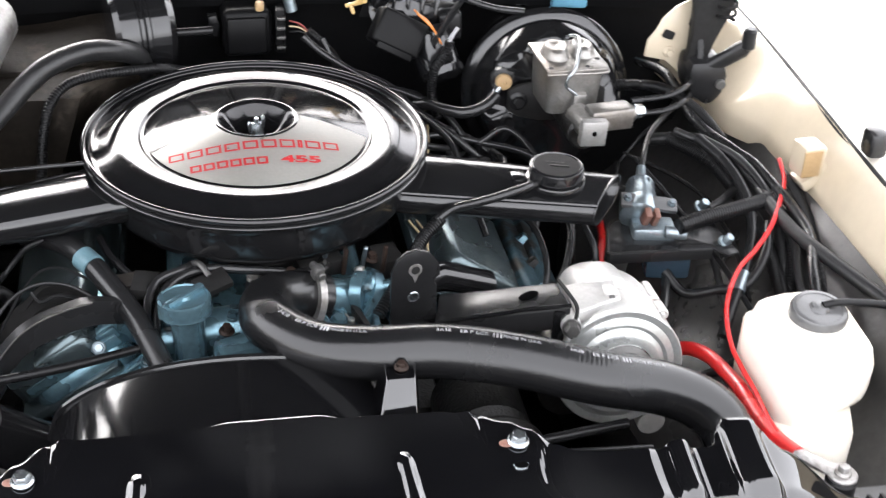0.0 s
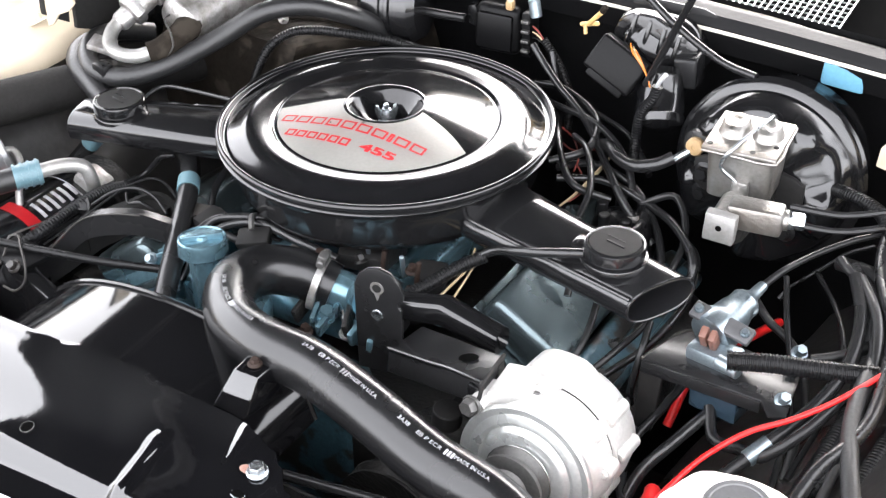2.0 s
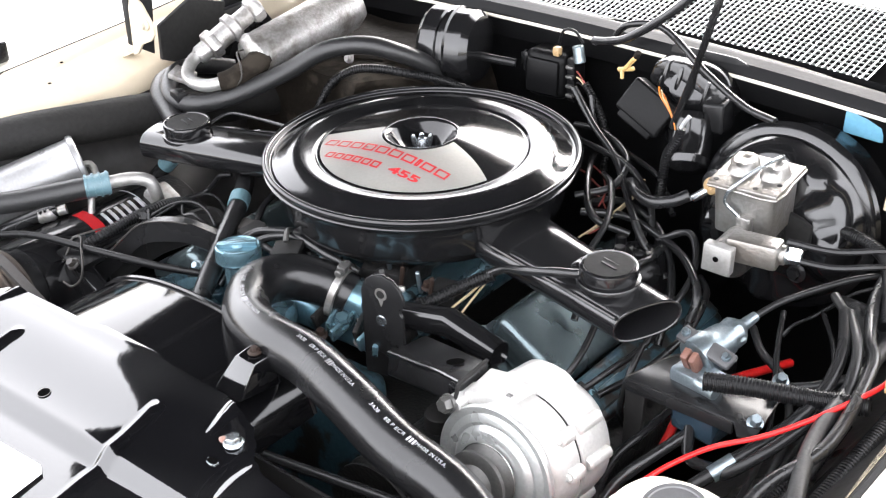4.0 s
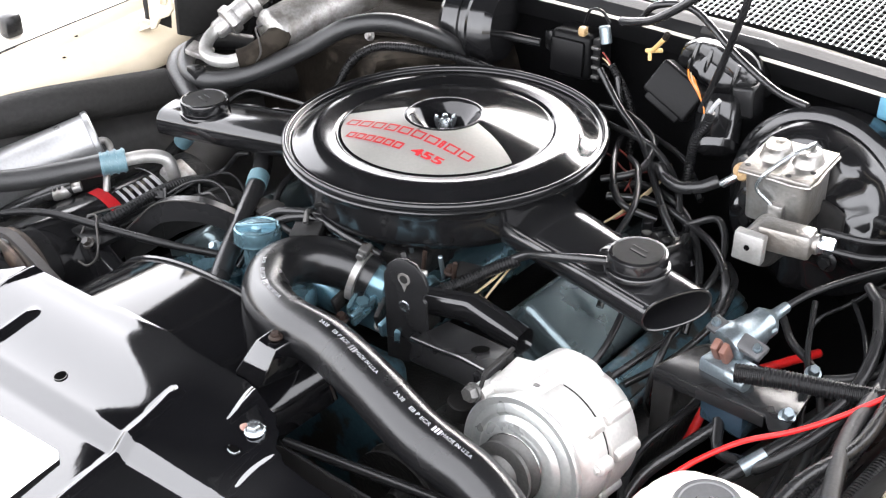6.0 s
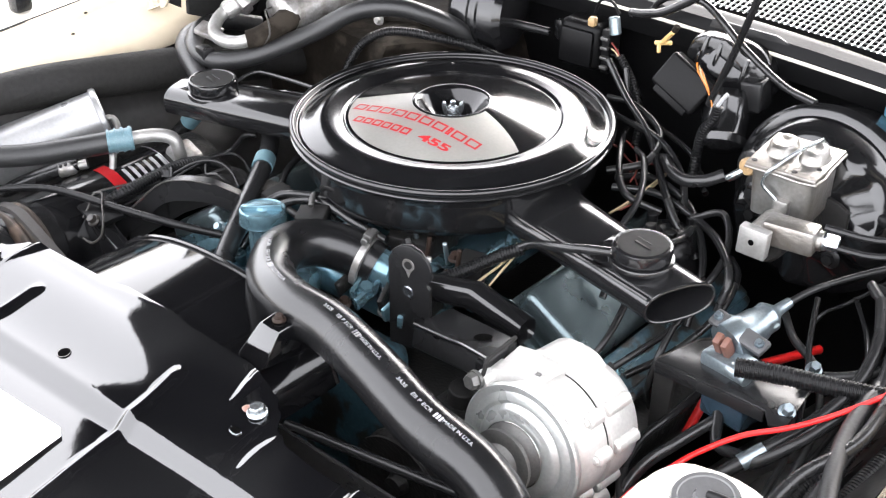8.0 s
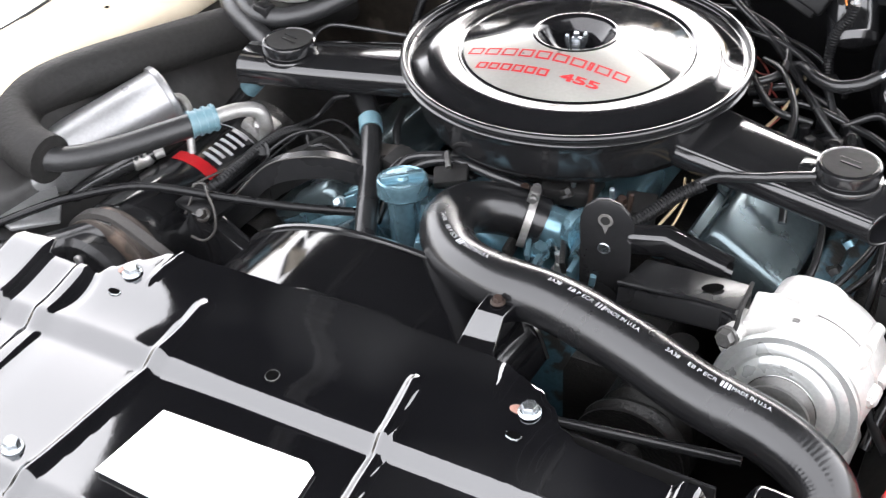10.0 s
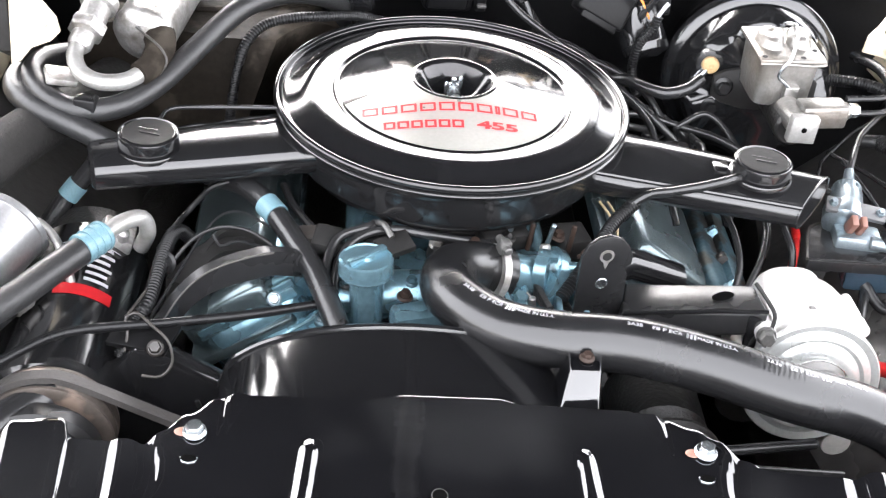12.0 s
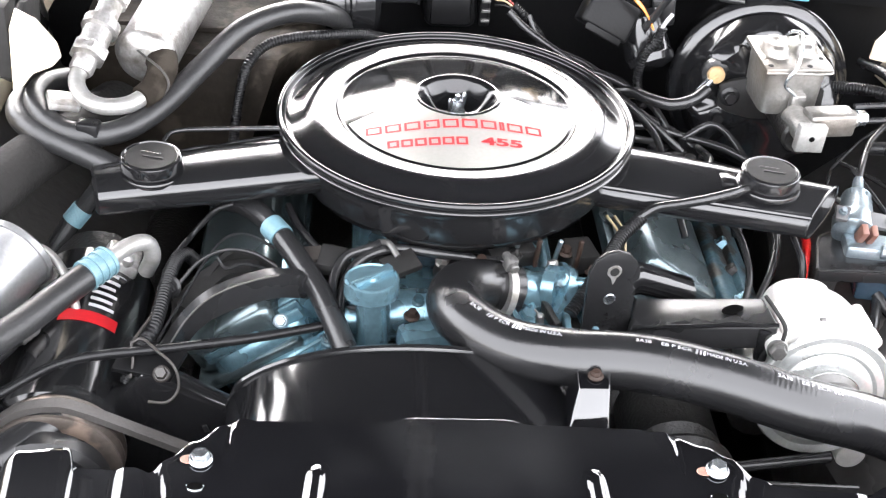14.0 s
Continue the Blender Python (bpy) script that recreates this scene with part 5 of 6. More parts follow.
solo("vapour_hose", tube([(-0.345, -0.062, 0.905), (-0.361, -0.067, 0.885), (-0.376, -0.074, 0.867), (-0.400, -0.100, 0.83), (-0.41, -0.13, 0.79)], 0.0096, 16), RUBBER, "black hose hanging under the snorkel", "hose")
solo("blue_hose_end", tube([(-0.361, -0.067, 0.885), (-0.372, -0.072, 0.872)], 0.0108, 20), BAND, "pale blue band on the hose end", "hose band")
mount = thing("front_bracket", (-0.21, -0.16, 0.85), "black curved engine bracket and wire loom by the valve cover", "bracket")


def web(pts, height, thick):
    """An upright curved plate below a line of points."""
    line = evenly(spline(pts, 8), 0.006)
    vs, fs = [], []
    for i, q in enumerate(line):
        w = (line[min(i + 1, len(line) - 1)] - line[max(i - 1, 0)])
        n = Vector((-w.y, w.x, 0)).normalized() * (thick / 2)
        low = Vector((0, 0, -height))
        vs += [q + n, q - n, q - n + low, q + n + low]
    for i in range(len(line) - 1):
        for k in range(4):
            k2 = (k + 1) % 4
            fs.append((i * 4 + k, i * 4 + k2, i * 4 + 4 + k2, i * 4 + 4 + k))
    fs += [(0, 1, 2, 3), (len(vs) - 4, len(vs) - 3, len(vs) - 2, len(vs) - 1)]
    return vs, fs


ARCH = [(-0.278, -0.266, 0.846), (-0.260, -0.248, 0.866), (-0.246, -0.234, 0.884), (-0.230, -0.227, 0.900), (-0.212, -0.222, 0.910), (-0.187, -0.213, 0.915), (-0.166, -0.203, 0.914)]
part("arched_web", web([*ARCH, Vector((-0.140, -0.185, 0.900))], 0.026, 0.011), SATIN, mount, "rough cast black web")
part("web_edge", tube([Vector(q) + Vector((0.002, -0.0065, 0.0)) for q in ARCH], 0.0009, 6), DUST, mount, "bare worn edge")
BACK = [(-0.268, -0.250, 0.868), (-0.248, -0.205, 0.886), (-0.230, -0.165, 0.902), (-0.214, -0.142, 0.908), (-0.195, -0.138, 0.907), (-0.172, -0.146, 0.899)]
part("rear_web", web([Vector(q) - Vector((0, 0, 0.018)) for q in BACK], 0.03, 0.006), MATT, mount)
part("web_edge", tube(BACK, 0.0014, 6), SATIN, mount)
part("filler_web", web([(-0.252, -0.205, 0.874), (-0.222, -0.162, 0.884), (-0.185, -0.150, 0.882)], 0.03, 0.022), MATT, mount)
part("side_bolt", hexbolt(along((-0.262, -0.190, 0.884), (-0.28, -0.23, 0.90)), 0.008, 0.010, 0.011), SATIN, mount)
for pts in ([(-0.258, -0.195, 0.885), (-0.238, -0.172, 0.900), (-0.215, -0.160, 0.905), (-0.190, -0.160, 0.902), (-0.168, -0.168, 0.893)], [(-0.222, -0.168, 0.902), (-0.214, -0.175, 0.895), (-0.200, -0.172, 0.899), (-0.185, -0.172, 0.896), (-0.176, -0.170, 0.892)]):
    solo("spark_plug_wire", tube(pts, 0.0018, 8), SATIN, "thin black ignition wire beside the valve cover", "wire", "ignition wires")

# ---- rear left: heater box, accumulator, hoses ----
box = thing("heater_box", (-0.22, 0.14, 0.7), "dusty dark brown moulded heater and evaporator box", "heater box")


def clear_of_lid(x):
    """The least y behind the round air cleaner at x."""
    return math.sqrt(max(0.0, 0.20 ** 2 - x * x))


def heater(u, v):
    a = radians(-10 + 200 * u)
    x = -0.245 - 0.17 * math.cos(a) * (1.0 if u < 0.5 else 0.9)
    z = 0.80 + 0.20 * max(0.0, math.sin(a)) ** 0.55 + 0.02 * math.sin(3 * a)
    y = 0.115 + 0.16 * v - 0.03 * math.sin(math.pi * u)
    return (x, max(y, clear_of_lid(x) + 0.05 * v), z - 0.006 + 0.02 * v + 0.006 * math.sin(14 * x) * math.sin(9 * v + 3 * u))


part("dome", sheet(heater, 48, 8), BROWN, box)
part("face", sheet(lambda u, v: (lambda p: (p[0] * (1 - v) + -0.235 * v, max(p[1] - 0.012 * v, clear_of_lid(p[0] * (1 - v) - 0.235 * v)), p[2] * (1 - v) + 0.80 * v))(heater(u, 0)), 48, 8), BROWN, box)
part("seam_flange", tube([heater(k / 30, 0.35) for k in range(31)], 0.005, 8, 3), BROWN, box)
for k in (6, 11, 16):
    p = Vector(heater(k / 30, 0.30))
    part("flange_screw", hexbolt(Matrix.Translation(p + Vector((0, -0.006, 0.004))) @ pose(0, 0, 0, 70), 0.005, 0.004, 0.007), DIRTY, box)

acc = thing("accumulator", (-0.29, 0.10, 0.93), "stained aluminium air-conditioning accumulator with wrapped outlet", "accumulator")
aa, ab = Vector((-0.312, 0.035, 0.992)), Vector((-0.268, 0.20, 1.035))
part("shell", lathe([(0.012, -0.004), (0.026, 0.0), (0.032, 0.008), (0.0325, 0.012), (0.031, 0.016), (0.031, 0.15), (0.024, 0.165), (0.01, 0.17)], along(aa, ab), 40), DIRTY, acc)
part("wrapping", tube([(-0.296, 0.045, 0.998), (-0.290, 0.018, 0.994), (-0.296, -0.008, 0.987), (-0.306, -0.022, 0.984)], 0.0145, 18, ends=(0.017, 0.0115)), BROWN, acc, "dark tape wrapping")
part("pipe_elbow", tube([(-0.300, -0.016, 0.985), (-0.318, -0.030, 0.980), (-0.342, -0.034, 0.980), (-0.360, -0.026, 0.985), (-0.368, -0.010, 0.994), (-0.364, 0.006, 1.003)], 0.0082, 16), ALU, acc, "bright bent aluminium pipe")
part("wire_loop", tube([(-0.315, 0.030, 1.008), (-0.305, 0.010, 1.012), (-0.287, -0.002, 1.003), (-0.281, -0.008, 0.990), (-0.292, -0.014, 0.975)], 0.0012, 8), DUST, acc, "thin wire round the wrapping")
val = thing("valve_fitting", (-0.355, 0.01, 0.98), "stained brass and aluminium pipe fitting with hexagon nuts", "pipe fitting")
va, vb = Vector((-0.366, -0.002, 0.998)), Vector((-0.335, 0.105, 1.055))
part("body", lathe([(0.010, 0), (0.012, 0.004), (0.012, 0.016), (0.0165, 0.018), (0.0165, 0.028), (0.0145, 0.03), (0.0145, 0.05), (0.0185, 0.052), (0.0185, 0.062), (0.012, 0.066), (0.012, 0.085), (0.015, 0.087), (0.015, 0.10), (0.008, 0.104)], along(va, vb), 24), DIRTY, val)
part("nut", lathe([(0.0175, 0.018), (0.019, 0.02), (0.019, 0.029), (0.0175, 0.031)], along(va, vb), 6), DIRTY, val)
part("nut", lathe([(0.016, 0.088), (0.0175, 0.09), (0.0175, 0.10), (0.016, 0.102)], along(va, vb), 6), DIRTY, val)
part("clip_plate", block((0.03, 0.024, 0.008), pose(-0.381, -0.018, 0.975, 10, 15, 20), 0.002), DIRTY, val)

heat = thing("heater_hose", (-0.3, 0.0, 0.92), "black rubber heater hose curling behind the air cleaner", "hose", "heater hoses")
part("hose", tube([(-0.118, 0.190, 0.93), (-0.114, 0.176, 0.962), (-0.120, 0.152, 0.992), (-0.143, 0.122, 1.013), (-0.175, 0.100, 1.022), (-0.215, 0.073, 1.015), (-0.252, 0.040, 0.990), (-0.290, -0.010, 0.968), (-0.325, -0.042, 0.958), (-0.365, -0.048, 0.957), (-0.398, -0.028, 0.962), (-0.412, 0.002, 0.968), (-0.405, 0.035, 0.966), (-0.385, 0.07, 0.955)], 0.0114, 20), OLDRUBBER, heat)
part("clip", block((0.022, 0.016, 0.030), pose(-0.352, -0.050, 0.957, 0, 0, -10), 0.003), PLASTIC, heat, "black plastic hose clip")
heat2 = thing("heater_hose", (-0.35, -0.05, 0.9), "black rubber heater hose running under the snorkel", "hose", "heater hoses")
part("hose", tube([(-0.395, 0.06, 0.955), (-0.425, 0.025, 0.958), (-0.428, -0.010, 0.956), (-0.405, -0.040, 0.953), (-0.365, -0.060, 0.946), (-0.322, -0.078, 0.936), (-0.28, -0.095, 0.918)], 0.0114, 20), OLDRUBBER, heat2)
solo("corrugated_loom", tube([(-0.06, 0.185, 0.955), (-0.095, 0.150, 0.978), (-0.135, 0.118, 0.990), (-0.165, 0.108, 0.991), (-0.194, 0.097, 0.986), (-0.212, 0.078, 0.972), (-0.220, 0.060, 0.945), (-0.224, 0.045, 0.912), (-0.228, 0.03, 0.88)], 0.0055, 14, 8, 0.0008, 0.0034), PLASTIC, "black corrugated wiring tube on the heater box", "wiring tube")

# ---- firewall fittings ----
tank = thing("vacuum_tank", (-0.09, 0.2, 0.94), "glossy black round vacuum motor with steel rod", "vacuum motor")
ta, tb = Vector((-0.150, 0.198, 1.000)), Vector((-0.06, 0.218, 1.002))
part("shell", lathe([(0.02, -0.002), (0.044, 0.0), (0.049, 0.006), (0.049, 0.026), (0.0465, 0.028), (0.0465, 0.032), (0.050, 0.034), (0.050, 0.038), (0.047, 0.040), (0.047, 0.060), (0.040, 0.068), (0.02, 0.07)], along(ta, tb), 44), GLOSS, tank)
part("rod", rod((-0.082, 0.212, 0.992), (-0.035, 0.222, 0.990), 0.0055), SATIN, tank)
part("bracket", slab([(-0.040, 0.978), (-0.030, 0.974), (-0.026, 0.99), (-0.030, 1.002), (-0.040, 1.000)], -0.012, 0.002, facing(0, 0.238, 0), 0.002), SATIN, tank)
relay = thing("relay_box", (0.01, 0.24, 0.94), "black moulded relay box with wires on the firewall", "relay")
part("body", block((0.058, 0.045, 0.058), pose(0.004, 0.245, 0.982, -4, 0, 3), 0.010, 4), MOULDED, relay)
part("lid", block((0.046, 0.006, 0.044), pose(0.004, 0.221, 0.982, -4, 0, 3), 0.004), MOULDED, relay)
part("terminal_strip", block((0.012, 0.024, 0.055), pose(0.043, 0.236, 0.984), 0.003), MOULDED, relay)
for k in range(4):
    part("terminal", block((0.010, 0.006, 0.004), pose(0.044, 0.222, 0.966 + 0.012 * k), 0.001), DULLSTEEL, relay)
part("capacitor", rod((0.052, 0.226, 1.030), (0.057, 0.224, 1.010), 0.0068), PALEZINC, relay, "small bright metal capacitor")
part("plug", block((0.010, 0.010, 0.012), pose(0.020, 0.230, 1.015), 0.003), TAN, relay)
part("wire", tube([(0.022, 0.230, 1.025), (0.032, 0.226, 1.045), (0.048, 0.226, 1.047), (0.058, 0.228, 1.034)], 0.0018, 8), PLASTIC, relay)
for k, m in enumerate((DARKRED, TANWIRE, PLASTIC)):
    part("lead", tube([(0.054, 0.222, 0.999 - 0.007 * k), (0.064, 0.214, 0.999 - 0.005 * k), (0.072, 0.211, 0.993 - 0.003 * k), (0.079, 0.209, 0.987)], 0.0011, 8), m, relay)
part("loom", tube([(0.074, 0.210, 0.992), (0.091, 0.205, 0.977), (0.106, 0.200, 0.959), (0.118, 0.192, 0.935), (0.122, 0.18, 0.905)], 0.0048, 12, 8, 0.0008, 0.0032), PLASTIC, relay, "black corrugated wiring tube")
wiper = thing("wiper_motor", (0.2, 0.22, 0.93), "black windscreen wiper motor with plug and orange wire", "wiper motor")
part("gearbox", lathe([(0.040, -0.03), (0.052, -0.026), (0.054, -0.022), (0.049, -0.018), (0.046, 0.0), (0.040, 0.010), (0.026, 0.016), (0.018, 0.014), (0.0, 0.014)], pose(0.207, 0.232, 1.010, 62, 0, 12) @ Matrix.Diagonal((1.0, 0.72, 1, 1)), 40), GLOSS, wiper)
part("gear_cover", slab([(0.150, 1.012), (0.160, 1.036), (0.172, 1.042), (0.200, 1.042), (0.218, 1.034), (0.236, 1.027), (0.252, 1.018), (0.255, 0.982), (0.238, 0.972), (0.200, 0.985), (0.165, 1.002)], -0.014, 0.010, facing(0, 0.230, 0), 0.006), GLOSS, wiper)
for k in range(4):
    part("cover_rib", block((0.005, 0.026, 0.034), pose(0.176 + 0.017 * k, 0.228, 1.024 - 0.005 * k, -12, 10, 0), 0.002), GLOSS, wiper)
part("park_switch", hexahedron([(0.232, 0.205, 0.975), (0.258, 0.205, 0.975), (0.258, 0.235, 0.975), (0.232, 0.235, 0.975)], [(0.228, 0.208, 1.006), (0.256, 0.208, 1.010), (0.256, 0.235, 1.014), (0.228, 0.235, 1.010)], 0.004), SATIN, wiper)
part("motor", lathe([(0.020, 0.0), (0.027, 0.002), (0.028, 0.010), (0.0265, 0.012), (0.0265, 0.05), (0.028, 0.052), (0.026, 0.060), (0.012, 0.066), (0.0, 0.066)], along((0.215, 0.215, 0.985), (0.238, 0.165, 0.925)), 36), GLOSS, wiper)
part("connector", block((0.060, 0.028, 0.042), pose(0.176, 0.186, 0.996, -25, 28, 0), 0.004, 3), MOULDED, wiper)
part("connector_lid", block((0.046, 0.004, 0.030), pose(0.174, 0.171, 0.990, -25, 28, 0), 0.002), MOULDED, wiper)
for k in range(3):
    part("orange_wire", tube([(0.193 + 0.003 * k, 0.177, 1.028 - 0.003 * k), (0.199 + 0.004 * k, 0.170, 1.022 - 0.002 * k), (0.211 + 0.002 * k, 0.167, 1.011 - 0.002 * k), (0.220 + 0.001 * k, 0.165, 0.999 - 0.003 * k), (0.224, 0.163, 0.990)], 0.0009, 8), ORANGE if k != 1 else TANWIRE, wiper, "orange wire" if k != 1 else "tan wire")
part("crimp_lead", tube([(0.242, 0.161, 1.011), (0.237, 0.160, 1.004), (0.232, 0.160, 0.994)], 0.0024, 8), INK, wiper, "white wire sleeve")
part("mount_tab", slab([(0.14, 0.985), (0.26, 0.985), (0.268, 1.035), (0.24, 1.045), (0.16, 1.045)], -0.002, 0.002, Matrix(((1, 0, 0, 0), (0, 0, 1, 0.262), (0, 1, 0, 0), (0, 0, 0, 1))), 0.001), SATIN, wiper)
part("bolt", hexbolt(pose(0.247, 0.235, 0.985, 80), 0.006, 0.005, 0.009), RUST, wiper)
washer = thing("washer_nozzle_fitting", (0.135, 0.22, 1.0), "yellow plastic washer hose tee on the wiper motor", "hose tee")
part("tee", join(rod((0.118, 0.212, 1.020), (0.142, 0.206, 1.028), 0.0026), rod((0.128, 0.208, 1.023), (0.147, 0.20, 1.044), 0.0027), rod((0.124, 0.21, 1.022), (0.127, 0.206, 1.012), 0.0022)), YELLOW, washer)
part("nozzle", rod((0.148, 0.20, 1.045), (0.153, 0.198, 1.053), 0.0035), BROWN, washer)
solo("corrugated_loom", tube([(0.233, 0.160, 0.995), (0.229, 0.160, 0.980), (0.217, 0.160, 0.959), (0.214, 0.158, 0.930), (0.220, 0.140, 0.905)], 0.0055, 14, 8, 0.0009, 0.0034), PLASTIC, "black corrugated wiring tube below the wiper motor", "wiring tube")
solo("blue_box", join(block((0.046, 0.03, 0.028), pose(0.400, 0.262, 1.008, 0, 3, 0), 0.004), block((0.05, 0.006, 0.036), pose(0.400, 0.276, 1.006, 0, 3, 0), 0.002)), BLUEBOX, "bright blue fuse block on the firewall", "fuse block")
for x, z in ((0.30, 1.015), (0.345, 0.99), (-0.005, 1.03)):
    solo("firewall_screw", hexbolt(pose(x, 0.285 - 0.012, z, 90), 0.005, 0.004, 0.007), ZINC, "small bright screw in the firewall", "screw", "firewall screws")

# ---- brake booster and master cylinder ----
boost = thing("brake_booster", (0.353, 0.18, 0.82), "glossy black round brake booster with pressed ribs", "brake booster")
BP = along((0.356, 0.175, 0.919), (0.345, -0.2, 0.952))
prof = [(0.02, 0.055), (0.045, 0.052), (0.062, 0.042), (0.078, 0.040), (0.088, 0.034), (0.094, 0.020), (0.0975, 0.006), (0.106, 0.004), (0.1085, 0.0), (0.106, -0.004), (0.1085, -0.008), (0.106, -0.012), (0.098, -0.02), (0.094, -0.06), (0.07, -0.075), (0.03, -0.078)]
bv, bf = lathe([(r * 0.945, h) for r, h in prof], BP, 96)
inv = BP.inverted()
bv2 = []
for v in bv:
    q = inv @ Vector(v)
    r, a = math.hypot(q.x, q.y), math.atan2(q.y, q.x)
    if q.z > 0.015 and r > 0.05:
        q.z += (0.009 * math.tanh(2.2 * math.cos(5 * a + 0.9)) + 0.003 * math.cos(3 * a)) * math.sin(math.pi * (r - 0.05) / 0.048)
    bv2.append(BP @ q)
part("shell", (bv2, bf), GLOSS, boost, sharp=50)
part("mount_flange", slab([(-0.058, -0.012), (-0.046, -0.020), (-0.020, -0.026), (0.020, -0.026), (0.046, -0.020), (0.058, -0.012), (0.058, 0.012), (0.046, 0.018), (0.020, 0.024), (-0.020, 0.024), (-0.046, 0.018), (-0.058, 0.012)], 0.055, 0.062, BP @ pose(0, 0.013, 0), 0.002), MATT, boost)
part("flange_nut", hexbolt(BP @ pose(-0.046, 0.013, 0.0625), 0.0075, 0.007, 0.011), SATIN, boost)
for k in range(3):
    a = radians(200 + 120 * k)
    part("stud", hexbolt(BP @ pose(0.055 * math.cos(a), 0.055 * math.sin(a), 0.046), 0.007, 0.006, 0.011), SATIN, boost)
part("valve_grommet", lathe([(0.012, 0.0), (0.016, 0.003), (0.015, 0.009), (0.010, 0.010)], BP @ pose(-0.062, 0.033, 0.040), 28), RUBBER, boost)
part("check_valve", lathe([(0.007, 0.0), (0.0096, 0.006), (0.0096, 0.013), (0.008, 0.015), (0.0028, 0.0155), (0.002, 0.0145), (0.0, 0.0145)], BP @ pose(-0.062, 0.033, 0.042), 28), TAN, boost, "tan plastic check valve")
part("valve_nozzle", rod(BP @ Vector((-0.062, 0.031, 0.05)), BP @ Vector((-0.080, 0.015, 0.06)), 0.0048), ZINC, boost)
master = thing("master_cylinder", (0.365, 0.08, 0.9), "bare aluminium brake master cylinder with wire-clipped lid", "master cylinder")
MR = pose(0.357, 0.098, 0.972, 2, 0, 4)
part("reservoir", oval_tube([(MR @ Vector((0, 0.002, -0.030)), MR.to_3x3() @ Vector((0.026, 0, 0)), MR.to_3x3() @ Vector((0, 0.029, 0))), (MR @ Vector((0, 0, -0.026)), MR.to_3x3() @ Vector((0.031, 0, 0)), MR.to_3x3() @ Vector((0, 0.033, 0))), (MR @ Vector((0, 0, 0.024)), MR.to_3x3() @ Vector((0.033, 0, 0)), MR.to_3x3() @ Vector((0, 0.0345, 0))), (MR @ Vector((0, 0, 0.025)), MR.to_3x3() @ Vector((0.028, 0, 0)), MR.to_3x3() @ Vector((0, 0.029, 0)))], 44, 7), MCYL, master, sharp=25)
part("lid", block((0.073, 0.075, 0.0055), MR @ pose(0, 0, 0.0275), 0.0018), MCYL, master, "bright pressed lid")
part("lid_rim", tube([MR @ Vector(q) for q in ((-0.036, -0.0372, 0.0255), (0.0, -0.0375, 0.0255), (0.036, -0.0372, 0.0255), (0.0365, 0.0, 0.0255), (0.036, 0.0372, 0.0255))], 0.0018, 8, 2), MCYL, master)
for x, y, r in ((-0.015, 0.004, 0.0145), (0.017, 0.006, 0.0135)):
    part("lid_cup", lathe([(r + 0.002, 0.0), (r, 0.003), (r - 0.001, 0.009), (r - 0.0035, 0.0115), (0.006, 0.0115), (0.004, 0.010), (0.0, 0.010)], MR @ pose(x, y, 0.030) @ Matrix.Diagonal((1, 1.3, 1, 1)), 32), MCYL, master)
for x, y in ((-0.030, -0.030), (0.012, -0.031), (0.030, -0.014)):
    part("lid_dimple", lathe([(0.0, 0.0004), (0.0026, 0.0004), (0.003, 0.0)], MR @ pose(x, y, 0.0304), 14), MATT, master)
part("wire_bail", tube([MR @ Vector(q) for q in ((0.005, -0.038, -0.006), (-0.004, -0.0395, 0.003), (-0.014, -0.041, 0.012), (-0.013, -0.0415, 0.022), (-0.006, -0.0405, 0.033), (0.004, -0.022, 0.042), (0.012, 0.0, 0.0445), (0.016, 0.02, 0.043), (0.010, 0.0395, 0.03), (0.006, 0.039, 0.0))], 0.0019, 10), ZINC, master)
part("bail_boss", block((0.016, 0.010, 0.020), MR @ pose(0.005, -0.036, -0.010), 0.002), MCYL, master)
part("bore", rod((0.366, 0.13, 0.932), (0.366, 0.030, 0.936), 0.020, seg=30, edge=0.003), GREASE, master)
part("proportioning_valve", join(rod((0.362, 0.060, 0.947), (0.366, 0.014, 0.949), 0.0135, seg=28, edge=0.003), block((0.052, 0.026, 0.026), pose(0.392, 0.034, 0.955, 0, 0, 8), 0.004), rod((0.416, 0.040, 0.955), (0.422, 0.041, 0.955), 0.010, seg=20)), MCYL, master)
part("valve_plate", block((0.030, 0.012, 0.030), pose(0.367, 0.009, 0.949, 0, 3, 4), 0.002), ALU, master)
part("valve_hole", rod((0.367, 0.0036, 0.950), (0.367, 0.0024, 0.950), 0.0030, seg=12, edge=0.0001), VOID, master)
part("nut", hexbolt(along((0.421, 0.042, 0.955), (0.46, 0.05, 0.955)), 0.008, 0.012, 0.009), ZINC, master)
for z, y in ((0.968, 0.045), (0.953, 0.040)):
    solo("brake_line", tube([(0.42, y, z), (0.465, y + 0.008, z), (0.50, y + 0.035, z), (0.52, y + 0.09, z - 0.02), (0.525, y + 0.14, z - 0.08)], 0.0032, 8), SATIN, "thin steel brake line from the master cylinder", "brake line", "brake lines")
solo("vacuum_hose", tube([(0.170, 0.150, 0.915), (0.200, 0.120, 0.935), (0.218, 0.100, 0.938), (0.240, 0.090, 0.938), (0.263, 0.094, 0.943), (0.279, 0.104, 0.951)], 0.0068, 14), RUBBER, "black vacuum hose to the brake booster", "hose")

